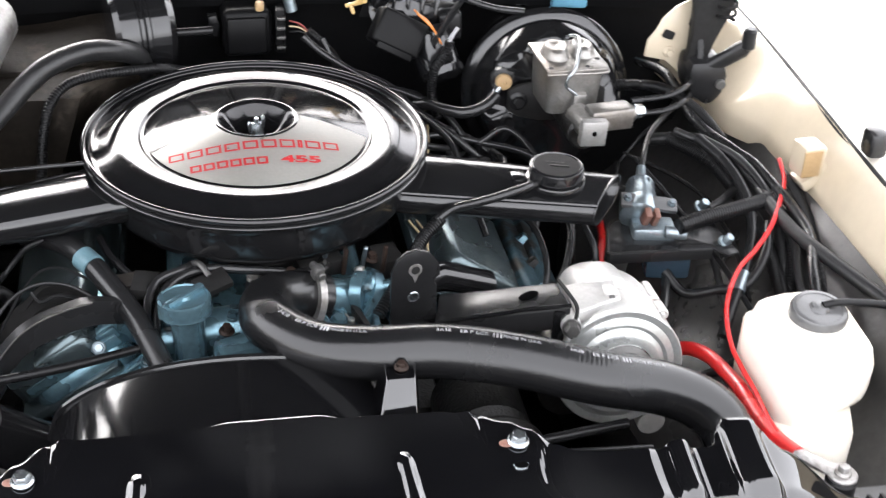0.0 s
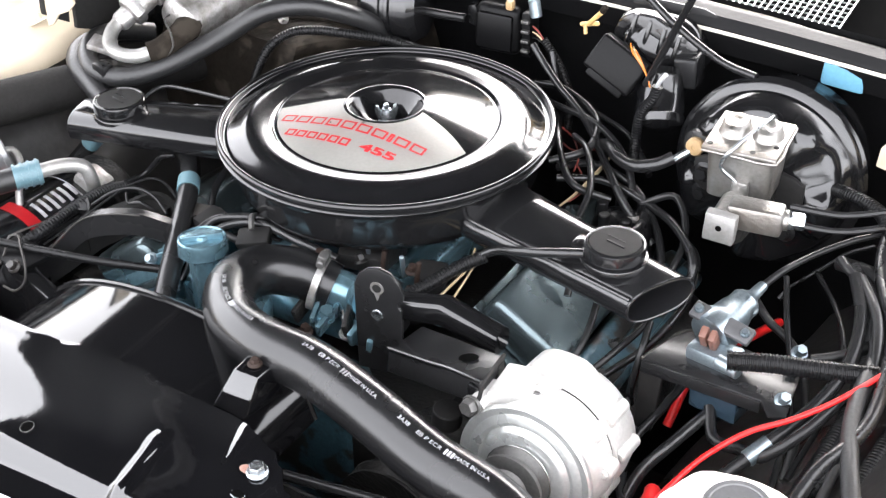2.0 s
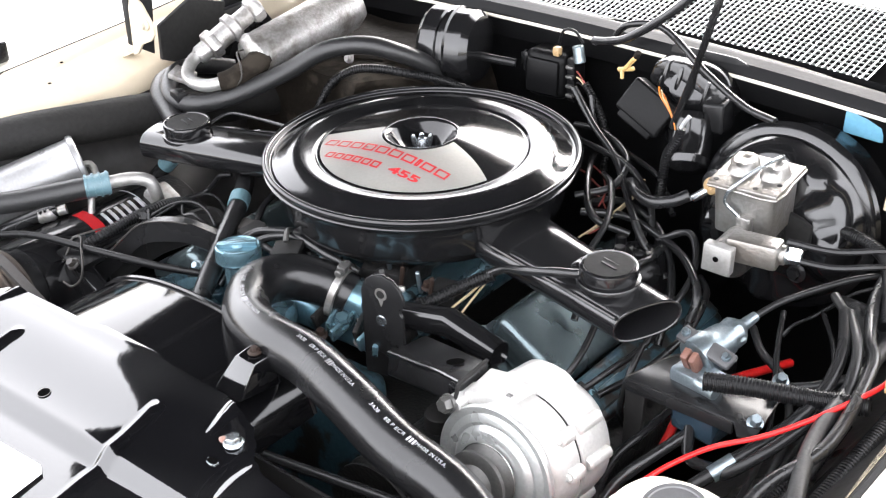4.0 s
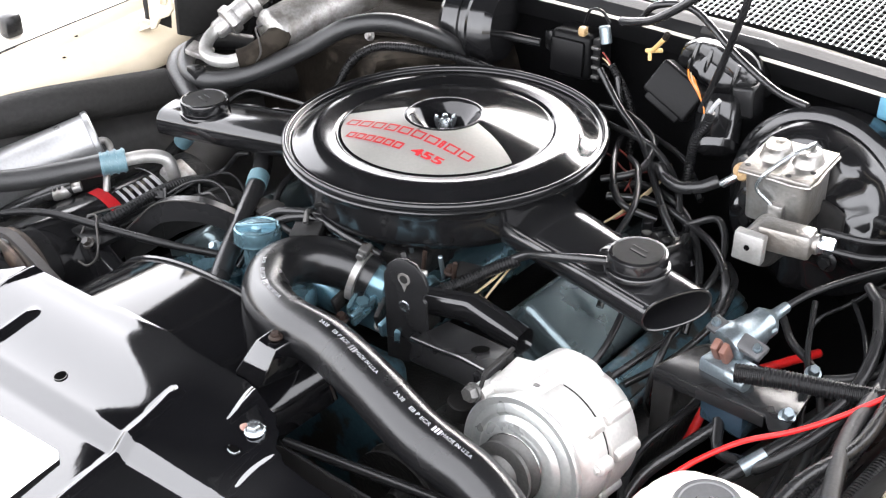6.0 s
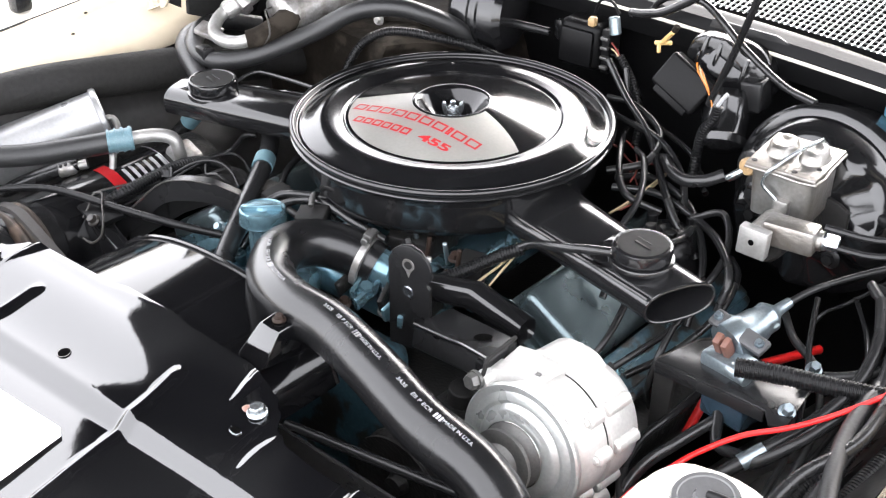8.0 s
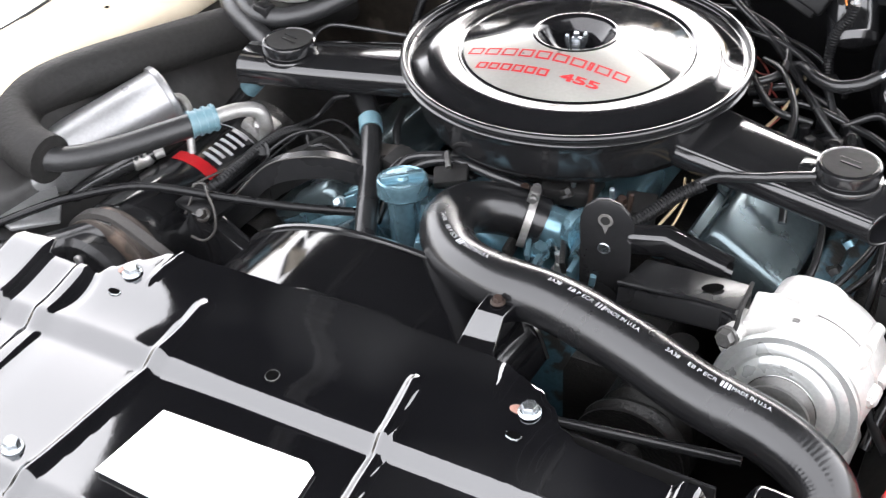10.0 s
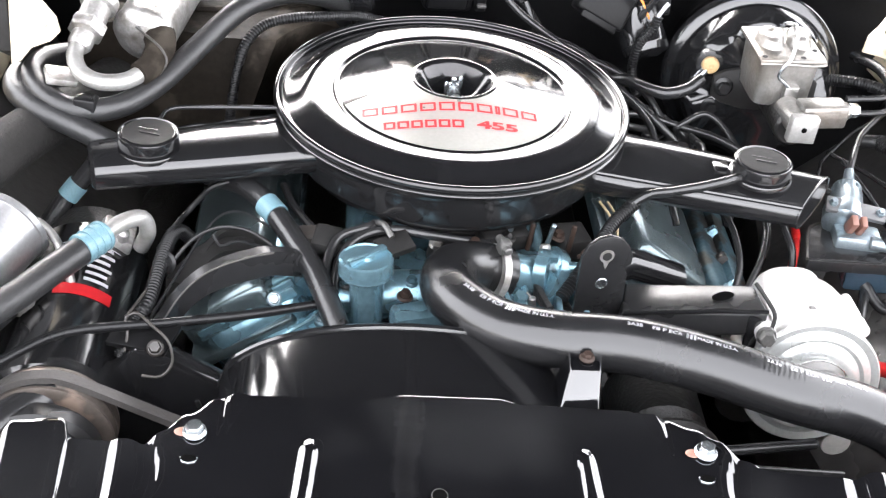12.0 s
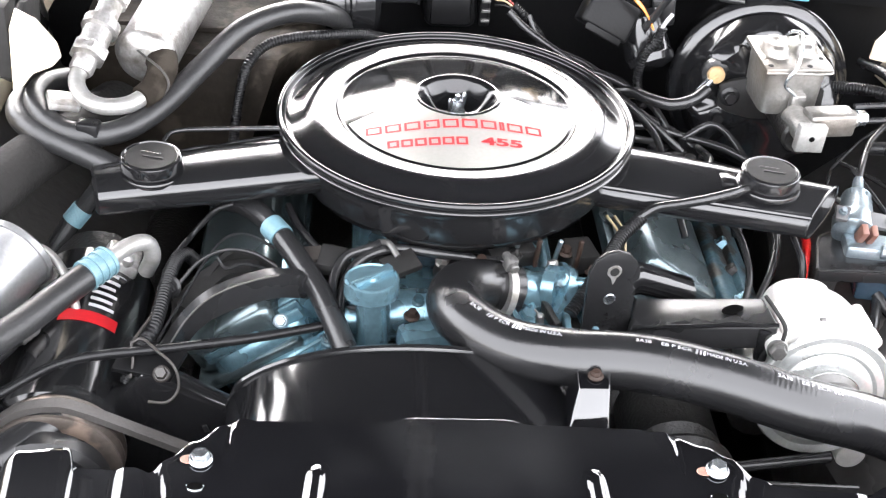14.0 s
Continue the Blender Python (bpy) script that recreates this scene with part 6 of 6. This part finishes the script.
# ---- right side: solenoid plate, washer bottle, wiring ----
plate = thing("solenoid_plate", (0.43, -0.1, 0.86), "black sheet metal plate with bare worn edge", "bracket")
part("plate", slab([(0.354, -0.129), (0.362, -0.090), (0.371, -0.073), (0.392, -0.062), (0.484, -0.078), (0.492, -0.142), (0.478, -0.147), (0.466, -0.131), (0.42, -0.130)], 0.878, 0.881, None, 0.001), SATIN, plate)
part("flange", slab([(0.354, -0.1285), (0.42, -0.1295), (0.466, -0.1305), (0.466, -0.1335), (0.42, -0.1325), (0.354, -0.1315)], 0.868, 0.880, None, 0.0005), SATIN, plate)
part("support_leg", hexahedron([(0.350, -0.128, 0.80), (0.368, -0.128, 0.80), (0.368, -0.122, 0.80), (0.350, -0.122, 0.80)], [(0.354, -0.131, 0.8785), (0.376, -0.131, 0.8785), (0.376, -0.125, 0.8785), (0.354, -0.125, 0.8785)], 0.001), MATT, plate)
part("bare_edge", tube([(0.353, -0.127, 0.8795), (0.362, -0.096, 0.8798), (0.3705, -0.071, 0.8798), (0.392, -0.059, 0.8798)], 0.0016, 6), DUST, plate, "bare rusty edge")
for x, y in ((0.446, -0.118), (0.38, -0.112)):
    part("plate_hole", lathe([(0.0, 0.0004), (0.0035, 0.0004), (0.004, 0.0)], pose(x, y, 0.8802), 16), VOID, plate)
for x, y, z in ((0.475, -0.062, 0.888), (0.482, -0.122, 0.880)):
    part("bolt", join(hexbolt(pose(x, y, z, 25, 20, 0), 0.0055, 0.010, 0.0075), lathe([(0.0076, 0.001), (0.0076, 0.003), (0.005, 0.004)], pose(x, y, z, 25, 20, 0), 20)), PALEZINC, plate, "blue-tinted plated bolt")
DARKBLUE = material("dark_blue_enamel", (0.035, 0.06, 0.085), 0.22, metal=0.5, vary=0.3, grain=40, bump=0.1)
PLUG = material("brown_plug_plastic", (0.12, 0.055, 0.04), 0.5, vary=0.25)
sol = thing("cut_off_solenoid", (0.41, -0.07, 0.88), "zinc-plated solenoid switch with brown plug", "solenoid")
sa, sb = Vector((0.398, -0.085, 0.892)), Vector((0.421, -0.011, 0.913))
part("body", lathe([(0.017, 0), (0.0215, 0.003), (0.0220, 0.020), (0.0185, 0.025), (0.0165, 0.040), (0.0148, 0.044), (0.0148, 0.054), (0.0115, 0.058), (0.0085, 0.061), (0.0060, 0.064), (0.0050, 0.080)], along(sa, sb), 30), PALEZINC, sol)
part("collar", lathe([(0.0150, 0.046), (0.0160, 0.048), (0.0160, 0.052), (0.0140, 0.054)], along(sa, sb), 6), PALEZINC, sol)
CAP_PLATE = pose(0.408, -0.080, 0.909, 25, 6, -10)
part("top_plate", block((0.062, 0.018, 0.007), CAP_PLATE, 0.003), GREYCAP, sol, "dark grey moulded plate")
for x in (-0.024, 0.024):
    part("screw", hexbolt(CAP_PLATE @ pose(x, 0, 0.0035), 0.0036, 0.003, 0.0046), PALEZINC, sol)
part("plug", block((0.007, 0.012, 0.024), pose(0.400, -0.099, 0.903, 30, 0, 0), 0.0015), PLUG, sol, "brown plug")
part("plug", block((0.006, 0.012, 0.024), pose(0.409, -0.101, 0.903, 30, 0, 0), 0.0015), PLUG, sol, "brown plug")
part("base", join(block((0.046, 0.03, 0.016), pose(0.410, -0.096, 0.886, 0, 0, -8), 0.004), rod((0.418, -0.112, 0.892), (0.440, -0.118, 0.892), 0.007)), PALEZINC, sol)
part("lower_body", block((0.048, 0.030, 0.030), pose(0.424, -0.112, 0.856, 0, 0, -8), 0.004), DARKBLUE, sol, "dark blue lower body")
bottle = thing("washer_bottle", (0.475, -0.33, 0.70), "white translucent plastic washer bottle with round grey cap", "washer bottle")
part("tank", slab([(0.447, -0.285), (0.458, -0.255), (0.50, -0.246), (0.536, -0.250), (0.548, -0.272), (0.545, -0.345), (0.530, -0.372), (0.50, -0.386), (0.462, -0.382), (0.446, -0.360)], 0.856, 0.907, None, 0.014), WHITE, bottle)
part("tank_neck", slab([(0.4385, -0.285), (0.4515, -0.2555), (0.50, -0.247), (0.512, -0.262), (0.515, -0.345), (0.504, -0.372), (0.455, -0.390), (0.4395, -0.368)], 0.822, 0.890, None, 0.006), WHITE, bottle)
part("tank_foot", slab([(0.438, -0.285), (0.450, -0.258), (0.50, -0.250), (0.520, -0.256), (0.528, -0.30), (0.526, -0.362), (0.512, -0.398), (0.49, -0.412), (0.452, -0.412), (0.438, -0.39)], 0.72, 0.850, None, 0.012), WHITE, bottle)
part("cap", lathe([(0.0255, 0.0), (0.0275, 0.002), (0.0275, 0.010), (0.0258, 0.013), (0.022, 0.0135), (0.021, 0.0125), (0.010, 0.013), (0.008, 0.016), (0.0, 0.017)], pose(0.505, -0.298, 0.905, 5, 0, 0), 36), PALECAP, bottle, "glossy grey round cap")
part("cap_nozzle", tube([(0.507, -0.300, 0.921), (0.525, -0.300, 0.923), (0.56, -0.302, 0.920), (0.62, -0.308, 0.912)], 0.0038, 10), PLASTIC, bottle)

solo("red_wire", tube([(0.574, -0.03, 0.926), (0.566, -0.065, 0.921), (0.548, -0.10, 0.914), (0.525, -0.135, 0.905), (0.501, -0.160, 0.896), (0.474, -0.184, 0.889), (0.453, -0.214, 0.880), (0.441, -0.242, 0.873), (0.432, -0.281, 0.868), (0.430, -0.314, 0.866), (0.430, -0.347, 0.865), (0.426, -0.39, 0.867), (0.424, -0.43, 0.872), (0.430, -0.445, 0.876)], 0.0025, 10), REDWIRE, "thin red insulated wire", "wire")
solo("red_battery_cable", tube([(0.404, -0.196, 0.775), (0.405, -0.203, 0.798), (0.407, -0.215, 0.815), (0.414, -0.235, 0.830), (0.420, -0.265, 0.842), (0.4245, -0.297, 0.847), (0.425, -0.336, 0.854), (0.423, -0.376, 0.859), (0.424, -0.415, 0.865), (0.430, -0.446, 0.872)], 0.0072, 14), REDWIRE, "thick red battery cable", "cable")
solo("red_cable", tube([(0.412, 0.10, 0.795), (0.402, 0.05, 0.808), (0.390, 0.0, 0.818), (0.375, -0.045, 0.815), (0.366, -0.08, 0.77)], 0.0048, 12), REDWIRE, "red cable behind the snorkel", "cable")
batt = thing("battery", (0.50, -0.60, 0.68), "dark grey battery with clamp terminal at the front corner", "battery")
part("case", block((0.20, 0.24, 0.17), pose(0.515, -0.585, 0.765), 0.008), GREYCAP, batt)
part("post", rod((0.458, -0.474, 0.845), (0.458, -0.474, 0.869), 0.0135, seg=28, edge=0.003), PLASTIC, batt, "black post collar")
part("terminal", join(oval_tube([((0.428, -0.443, 0.8725), (0.005, 0.005, 0), (0, 0, 0.005)), ((0.436, -0.453, 0.8725), (0.005, 0.005, 0), (0, 0, 0.004)), ((0.448, -0.465, 0.872), (0.006, 0.006, 0), (0, 0, 0.002)), ((0.453, -0.469, 0.872), (0.006, 0.006, 0), (0, 0, 0.002))], 14, 3), lathe([(0.004, 0.0), (0.0125, 0.0), (0.0130, 0.001), (0.0130, 0.003), (0.0120, 0.004), (0.004, 0.004)], pose(0.458, -0.474, 0.869), 30), hexbolt(pose(0.458, -0.474, 0.873), 0.0055, 0.005, 0.0075)), DIRTY, batt, "bright ring terminal with nut")
for k in range(8):
    part("case_rib", block((0.004, 0.03, 0.012), pose(0.48 + 0.012 * k, -0.50, 0.851), 0.001), PLASTIC, batt)
rel = thing("fender_relay", (0.60, -0.065, 0.915), "small cream painted relay box on the fender flange", "relay")
part("body", block((0.027, 0.028, 0.036), pose(0.589, -0.064, 0.946, 0, 0, 8), 0.003), CREAM, rel)
part("face", block((0.022, 0.003, 0.031), pose(0.5871, -0.0793, 0.946, 0, 0, 8), 0.001), TAN, rel, "brown front face")
part("foot", block((0.04, 0.026, 0.014), pose(0.600, -0.060, 0.924, 0, -30, 10), 0.002), CREAM, rel)

TAN_A = [(0.185, 0.037, 0.900), (0.192, 0.053, 0.906), (0.198, 0.086, 0.914), (0.201, 0.130, 0.922), (0.194, 0.152, 0.925)]
TAN_B = [(0.187, 0.049, 0.900), (0.193, 0.068, 0.905), (0.198, 0.097, 0.911), (0.200, 0.124, 0.919), (0.192, 0.145, 0.923)]
LOOMS = [
    ("corrugated_loom", PLASTIC, 0.0085, [(0.585, -0.04, 0.905), (0.580, -0.10, 0.893), (0.572, -0.16, 0.878), (0.562, -0.22, 0.86), (0.55, -0.29, 0.84)], "black corrugated wiring tube down the inner fender", "wiring tube"),
    ("steel_pipe", SATIN, 0.0062, [(0.45, -0.225, 0.835), (0.466, -0.20, 0.853), (0.490, -0.165, 0.873), (0.512, -0.122, 0.89), (0.522, -0.075, 0.905), (0.515, -0.025, 0.92), (0.495, 0.02, 0.93)], "grey sheathed cable with bright ferrule", "cable"),
    ("ferrule", PALEZINC, 0.0075, [(0.476, -0.186, 0.8615), (0.488, -0.168, 0.8715)], "bright metal cable ferrule", "ferrule"),
    ("ignition_wire", RUBBER, 0.004, [(0.245, 0.089, 0.90), (0.22, 0.12, 0.925), (0.17, 0.15, 0.94), (0.11, 0.16, 0.945), (0.06, 0.185, 0.94)], "black ignition wire behind the air cleaner", "wire"),
    ("ignition_wire", RUBBER, 0.004, [(0.269, 0.065, 0.90), (0.275, 0.03, 0.905), (0.26, 0.0, 0.90), (0.235, -0.02, 0.885), (0.24, -0.05, 0.86)], "black ignition wire behind the snorkel", "wire"),
    ("ignition_wire", RUBBER, 0.004, [(0.257, 0.085, 0.90), (0.29, 0.09, 0.915), (0.315, 0.06, 0.90), (0.32, 0.02, 0.88), (0.30, -0.03, 0.85)], "black ignition wire behind the snorkel", "wire"),
    ("ignition_wire", RUBBER, 0.004, [(0.225, 0.075, 0.90), (0.19, 0.06, 0.915), (0.16, 0.09, 0.925), (0.13, 0.14, 0.93), (0.10, 0.2, 0.92)], "black ignition wire behind the air cleaner", "wire"),
    ("tan_wire", TANWIRE, 0.0012, TAN_A, "tan wire behind the snorkel", "wire"),
    ("red_lead", DARKRED, 0.0010, [(0.10, 0.14, 0.92), (0.13, 0.13, 0.925), (0.155, 0.125, 0.915), (0.18, 0.13, 0.92)], "thin red wire behind the air cleaner", "wire"),
    ("grey_wire", SATIN, 0.0035, [(0.30, -0.13, 0.84), (0.318, -0.10, 0.858), (0.33, -0.06, 0.87), (0.325, -0.03, 0.88)], "thin grey wire below the snorkel", "wire"),
    ("grey_wire", SATIN, 0.0035, [(0.28, -0.15, 0.84), (0.29, -0.12, 0.865), (0.285, -0.08, 0.885), (0.27, -0.05, 0.89)], "thin grey wire below the snorkel", "wire"),
    ("ground_strap", SATIN, 0.0035, [(0.335, -0.10, 0.80), (0.342, -0.12, 0.835), (0.345, -0.11, 0.87), (0.34, -0.08, 0.885)], "thin black wire below the snorkel mouth", "wire"),
    ("grey_cable", SATIN, 0.0034, [(0.4195, -0.016, 0.912), (0.429, 0.007, 0.918), (0.438, 0.028, 0.920), (0.451, 0.052, 0.922), (0.471, 0.074, 0.928), (0.488, 0.090, 0.931), (0.52, 0.115, 0.935)], "black cable curving up from the solenoid", "cable"),
    ("grey_wire", SATIN, 0.0022, [(0.418, 0.060, 0.852), (0.424, 0.070, 0.862), (0.432, 0.090, 0.863), (0.444, 0.098, 0.873), (0.466, 0.106, 0.895), (0.49, 0.11, 0.91)], "thin grey wire below the booster", "wire"),
    ("corrugated_loom", PLASTIC, 0.0090, [(0.429, -0.121, 0.903), (0.465, -0.108, 0.905), (0.500, -0.097, 0.905), (0.535, -0.086, 0.906), (0.566, -0.080, 0.91)], "thick black corrugated wiring tube", "wiring tube"),
    ("wiring_harness", OLDRUBBER, 0.0075, [(0.464, 0.086, 0.895), (0.505, 0.065, 0.905), (0.534, 0.028, 0.908), (0.540, -0.059, 0.908), (0.546, -0.143, 0.905), (0.568, -0.221, 0.905), (0.60, -0.30, 0.90)], "black taped wiring harness along the inner fender", "wiring harness"),
    ("wiring_harness", RUBBER, 0.006, [(0.479, 0.198, 0.945), (0.499, 0.147, 0.948), (0.507, 0.060, 0.930), (0.530, -0.004, 0.926), (0.548, -0.040, 0.92), (0.560, -0.145, 0.908), (0.540, -0.213, 0.90), (0.53, -0.26, 0.88)], "black taped wiring harness along the inner fender", "wiring harness"),
    ("wiring_harness", OLDRUBBER, 0.005, [(0.541, -0.012, 0.905), (0.528, -0.034, 0.898), (0.505, -0.052, 0.890), (0.486, -0.062, 0.886)], "black wire with bright crimp", "wire"),
    ("corrugated_loom", PLASTIC, 0.0085, [(0.483, 0.078, 0.90), (0.520, 0.02, 0.895), (0.534, -0.07, 0.880), (0.533, -0.138, 0.866), (0.525, -0.20, 0.85), (0.52, -0.26, 0.83)], "black corrugated wiring tube down the inner fender", "wiring tube"),
    ("wiring_harness", OLDRUBBER, 0.0045, [(0.475, 0.040, 0.930), (0.519, -0.005, 0.922), (0.540, -0.070, 0.91), (0.552, -0.135, 0.89), (0.546, -0.172, 0.872), (0.543, -0.21, 0.85)], "black wire along the inner fender", "wire"),
    ("alternator_wire", SATIN, 0.0046, [(0.399, -0.238, 0.790), (0.381, -0.218, 0.798), (0.369, -0.193, 0.804), (0.364, -0.160, 0.812), (0.372, -0.127, 0.822), (0.380, -0.086, 0.832)], "black cable from the alternator", "cable"),
    ("sensor_lead", SATIN, 0.0055, [(0.42, -0.125, 0.85), (0.435, -0.15, 0.838), (0.465, -0.165, 0.850), (0.486, -0.181, 0.864), (0.512, -0.16, 0.886), (0.53, -0.12, 0.90)], "grey cable with metal ferrule", "cable"),
    ("vacuum_line", RUBBER, 0.0048, [(0.276, -0.097, 0.950), (0.257, -0.107, 0.950), (0.235, -0.109, 0.944), (0.212, -0.106, 0.936), (0.190, -0.102, 0.928), (0.172, -0.106, 0.917)], "black vacuum line from the snorkel cap", "hose"),
    ("corrugated_loom", PLASTIC, 0.0068, [(0.178, -0.103, 0.918), (0.158, -0.120, 0.908), (0.138, -0.150, 0.897), (0.118, -0.182, 0.888), (0.10, -0.205, 0.876)], "black split wiring tube beside the valve cover", "wiring tube"),
    ("vacuum_line", RUBBER, 0.0023, [(-0.284, -0.066, 0.948), (-0.281, -0.045, 0.954), (-0.270, -0.034, 0.956), (-0.223, -0.034, 0.960), (-0.165, -0.036, 0.964)], "thin black vacuum line behind the snorkel", "hose"),
    ("fuel_line", RUBBER, 0.0048, [(-0.110, -0.22, 0.86), (-0.108, -0.185, 0.884), (-0.092, -0.160, 0.898), (-0.060, -0.146, 0.902), (-0.015, -0.150, 0.900), (0.035, -0.148, 0.892)], "black rubber fuel line in front of the carburettor", "hose"),
    ("fuel_line", SATIN, 0.004, [(-0.162, -0.075, 0.90), (-0.150, -0.11, 0.898), (-0.125, -0.145, 0.893), (-0.09, -0.165, 0.89), (-0.05, -0.165, 0.887)], "thin black line below the air cleaner", "hose"),
    ("ignition_wire", RUBBER, 0.0042, [(0.076, 0.187, 0.95), (0.114, 0.188, 0.95), (0.165, 0.162, 0.94), (0.180, 0.111, 0.93), (0.148, 0.084, 0.92)], "black ignition wire behind the air cleaner", "wire"),
    ("ignition_wire", RUBBER, 0.0045, [(0.067, 0.197, 0.99), (0.085, 0.19, 0.975), (0.115, 0.172, 0.96), (0.158, 0.150, 0.940), (0.213, 0.095, 0.920), (0.244, 0.071, 0.90), (0.280, 0.061, 0.87)], "black taped wiring harness behind the air cleaner", "wiring harness"),
    ("ignition_wire", RUBBER, 0.0045, [(0.164, 0.072, 0.91), (0.209, 0.091, 0.91), (0.262, 0.086, 0.90), (0.304, 0.060, 0.90), (0.338, 0.025, 0.89), (0.341, 0.002, 0.86)], "black ignition wire behind the snorkel", "wire"),
    ("ignition_wire", RUBBER, 0.0045, [(0.15, 0.10, 0.905), (0.19, 0.11, 0.915), (0.235, 0.105, 0.905), (0.27, 0.08, 0.89), (0.30, 0.04, 0.87), (0.31, 0.0, 0.83)], "black ignition wire behind the snorkel", "wire"),
    ("tan_wire", TANWIRE, 0.0014, TAN_B, "tan wire behind the snorkel", "wire"),
    ("red_lead", DARKRED, 0.0010, [(0.125, 0.145, 0.93), (0.15, 0.135, 0.925), (0.17, 0.11, 0.918), (0.175, 0.09, 0.912)], "thin red wire behind the air cleaner", "wire"),
    ("washer_hose", RUBBER, 0.005, [(0.079, 0.220, 1.044), (0.105, 0.21, 1.052), (0.142, 0.200, 1.069), (0.206, 0.200, 1.120), (0.26, 0.22, 1.19)], "black washer hose leading up to the hood", "hose"),
    ("washer_hose", RUBBER, 0.0042, [(0.094, 0.24, 1.045), (0.115, 0.235, 1.066), (0.160, 0.238, 1.070), (0.223, 0.220, 1.040), (0.284, 0.200, 1.020), (0.327, 0.190, 1.016)], "black washer hose across the firewall", "hose"),
    ("hood_wire", RUBBER, 0.004, [(0.32, 0.12, 1.26), (0.299, 0.105, 1.169), (0.278, 0.120, 1.118), (0.248, 0.150, 1.059), (0.216, 0.170, 0.989)], "black wire leading up to the hood", "wire"),
    ("ignition_wire", RUBBER, 0.0038, [(0.30, 0.10, 0.86), (0.33, 0.06, 0.868), (0.345, 0.0, 0.862), (0.335, -0.06, 0.845), (0.31, -0.11, 0.83)], "black ignition wire beside the exhaust", "wire"),
    ("ignition_wire", RUBBER, 0.0038, [(0.155, 0.13, 0.93), (0.185, 0.10, 0.935), (0.215, 0.045, 0.925), (0.222, -0.005, 0.905), (0.235, -0.03, 0.88)], "black ignition wire behind the snorkel", "wire"),
    ("ignition_wire", RUBBER, 0.0038, [(0.09, 0.20, 0.985), (0.11, 0.185, 0.95), (0.15, 0.19, 0.93), (0.20, 0.175, 0.92), (0.24, 0.14, 0.90)], "black ignition wire on the firewall", "wire"),
    ("brake_pipe", SATIN, 0.0030, [(0.43, 0.03, 0.90), (0.45, -0.02, 0.885), (0.47, -0.06, 0.865), (0.49, -0.12, 0.845), (0.50, -0.20, 0.83)], "thin steel pipe along the inner fender", "pipe"),
    ("brake_pipe", SATIN, 0.0028, [(0.44, 0.10, 0.87), (0.48, 0.04, 0.872), (0.505, -0.02, 0.868), (0.512, -0.09, 0.85), (0.505, -0.16, 0.83)], "thin steel pipe along the inner fender", "pipe"),
    ("corrugated_loom", PLASTIC, 0.0070, [(0.42, 0.16, 0.93), (0.455, 0.13, 0.945), (0.49, 0.11, 0.945), (0.515, 0.07, 0.935), (0.53, 0.03, 0.92)], "black corrugated wiring tube beside the booster", "wiring tube"),
    ("ground_cable", OLDRUBBER, 0.0048, [(0.50, 0.02, 0.93), (0.53, -0.03, 0.925), (0.545, -0.09, 0.905), (0.54, -0.15, 0.87), (0.525, -0.20, 0.83), (0.50, -0.24, 0.79)], "grey cable down the inner fender", "cable"),
    ("corrugated_loom", PLASTIC, 0.0062, [(0.555, -0.10, 0.90), (0.545, -0.16, 0.87), (0.52, -0.20, 0.83), (0.48, -0.21, 0.79), (0.44, -0.20, 0.76)], "black corrugated wiring tube below the solenoid", "wiring tube"),
    ("alternator_wire", RUBBER, 0.0055, [(0.42, -0.13, 0.845), (0.405, -0.17, 0.835), (0.388, -0.20, 0.815), (0.38, -0.23, 0.78)], "black cable from the solenoid", "cable"),
    ("ground_cable", OLDRUBBER, 0.0040, [(0.40, 0.03, 0.87), (0.43, -0.01, 0.875), (0.465, -0.03, 0.865), (0.49, -0.07, 0.84), (0.495, -0.13, 0.80)], "grey cable behind the solenoid", "cable"),
    ("red_lead", DARKRED, 0.0009, [(0.15, 0.115, 0.915), (0.175, 0.10, 0.912), (0.195, 0.075, 0.905), (0.19, 0.05, 0.90)], "thin red wire behind the snorkel", "wire"),
    ("tan_wire", TANWIRE, 0.0014, [(0.15, -0.075, 0.90), (0.158, -0.105, 0.897), (0.150, -0.135, 0.885), (0.14, -0.15, 0.87)], "tan wire beside the valve cover", "wire"),
    ("tan_wire", TANWIRE, 0.0012, [(0.158, -0.075, 0.90), (0.163, -0.10, 0.899), (0.162, -0.125, 0.888), (0.155, -0.14, 0.87)], "tan wire beside the valve cover", "wire"),
    ("fuel_line", RUBBER, 0.0045, [(-0.06, -0.13, 0.90), (-0.085, -0.15, 0.905), (-0.11, -0.165, 0.900), (-0.118, -0.20, 0.885), (-0.115, -0.235, 0.86)], "black rubber line beside the oil filler", "hose"),
    ("clip_wire", DIRTY, 0.0011, [(0.040, -0.172, 0.884), (0.047, -0.174, 0.888), (0.056, -0.180, 0.882), (0.066, -0.188, 0.873), (0.075, -0.196, 0.866)], "thin bright wire clip by the thermostat", "wire"),
]
for nm, mt, r, pts, lab, cat in LOOMS:
    if nm == "corrugated_loom":
        g = tube(pts, r, 14, 8, 0.0008, 0.0032)
    else:
        g = tube(pts, r, 10 if r < 0.005 else 14)
    solo(nm, g, mt, lab, cat, "wires and hoses of the engine bay")
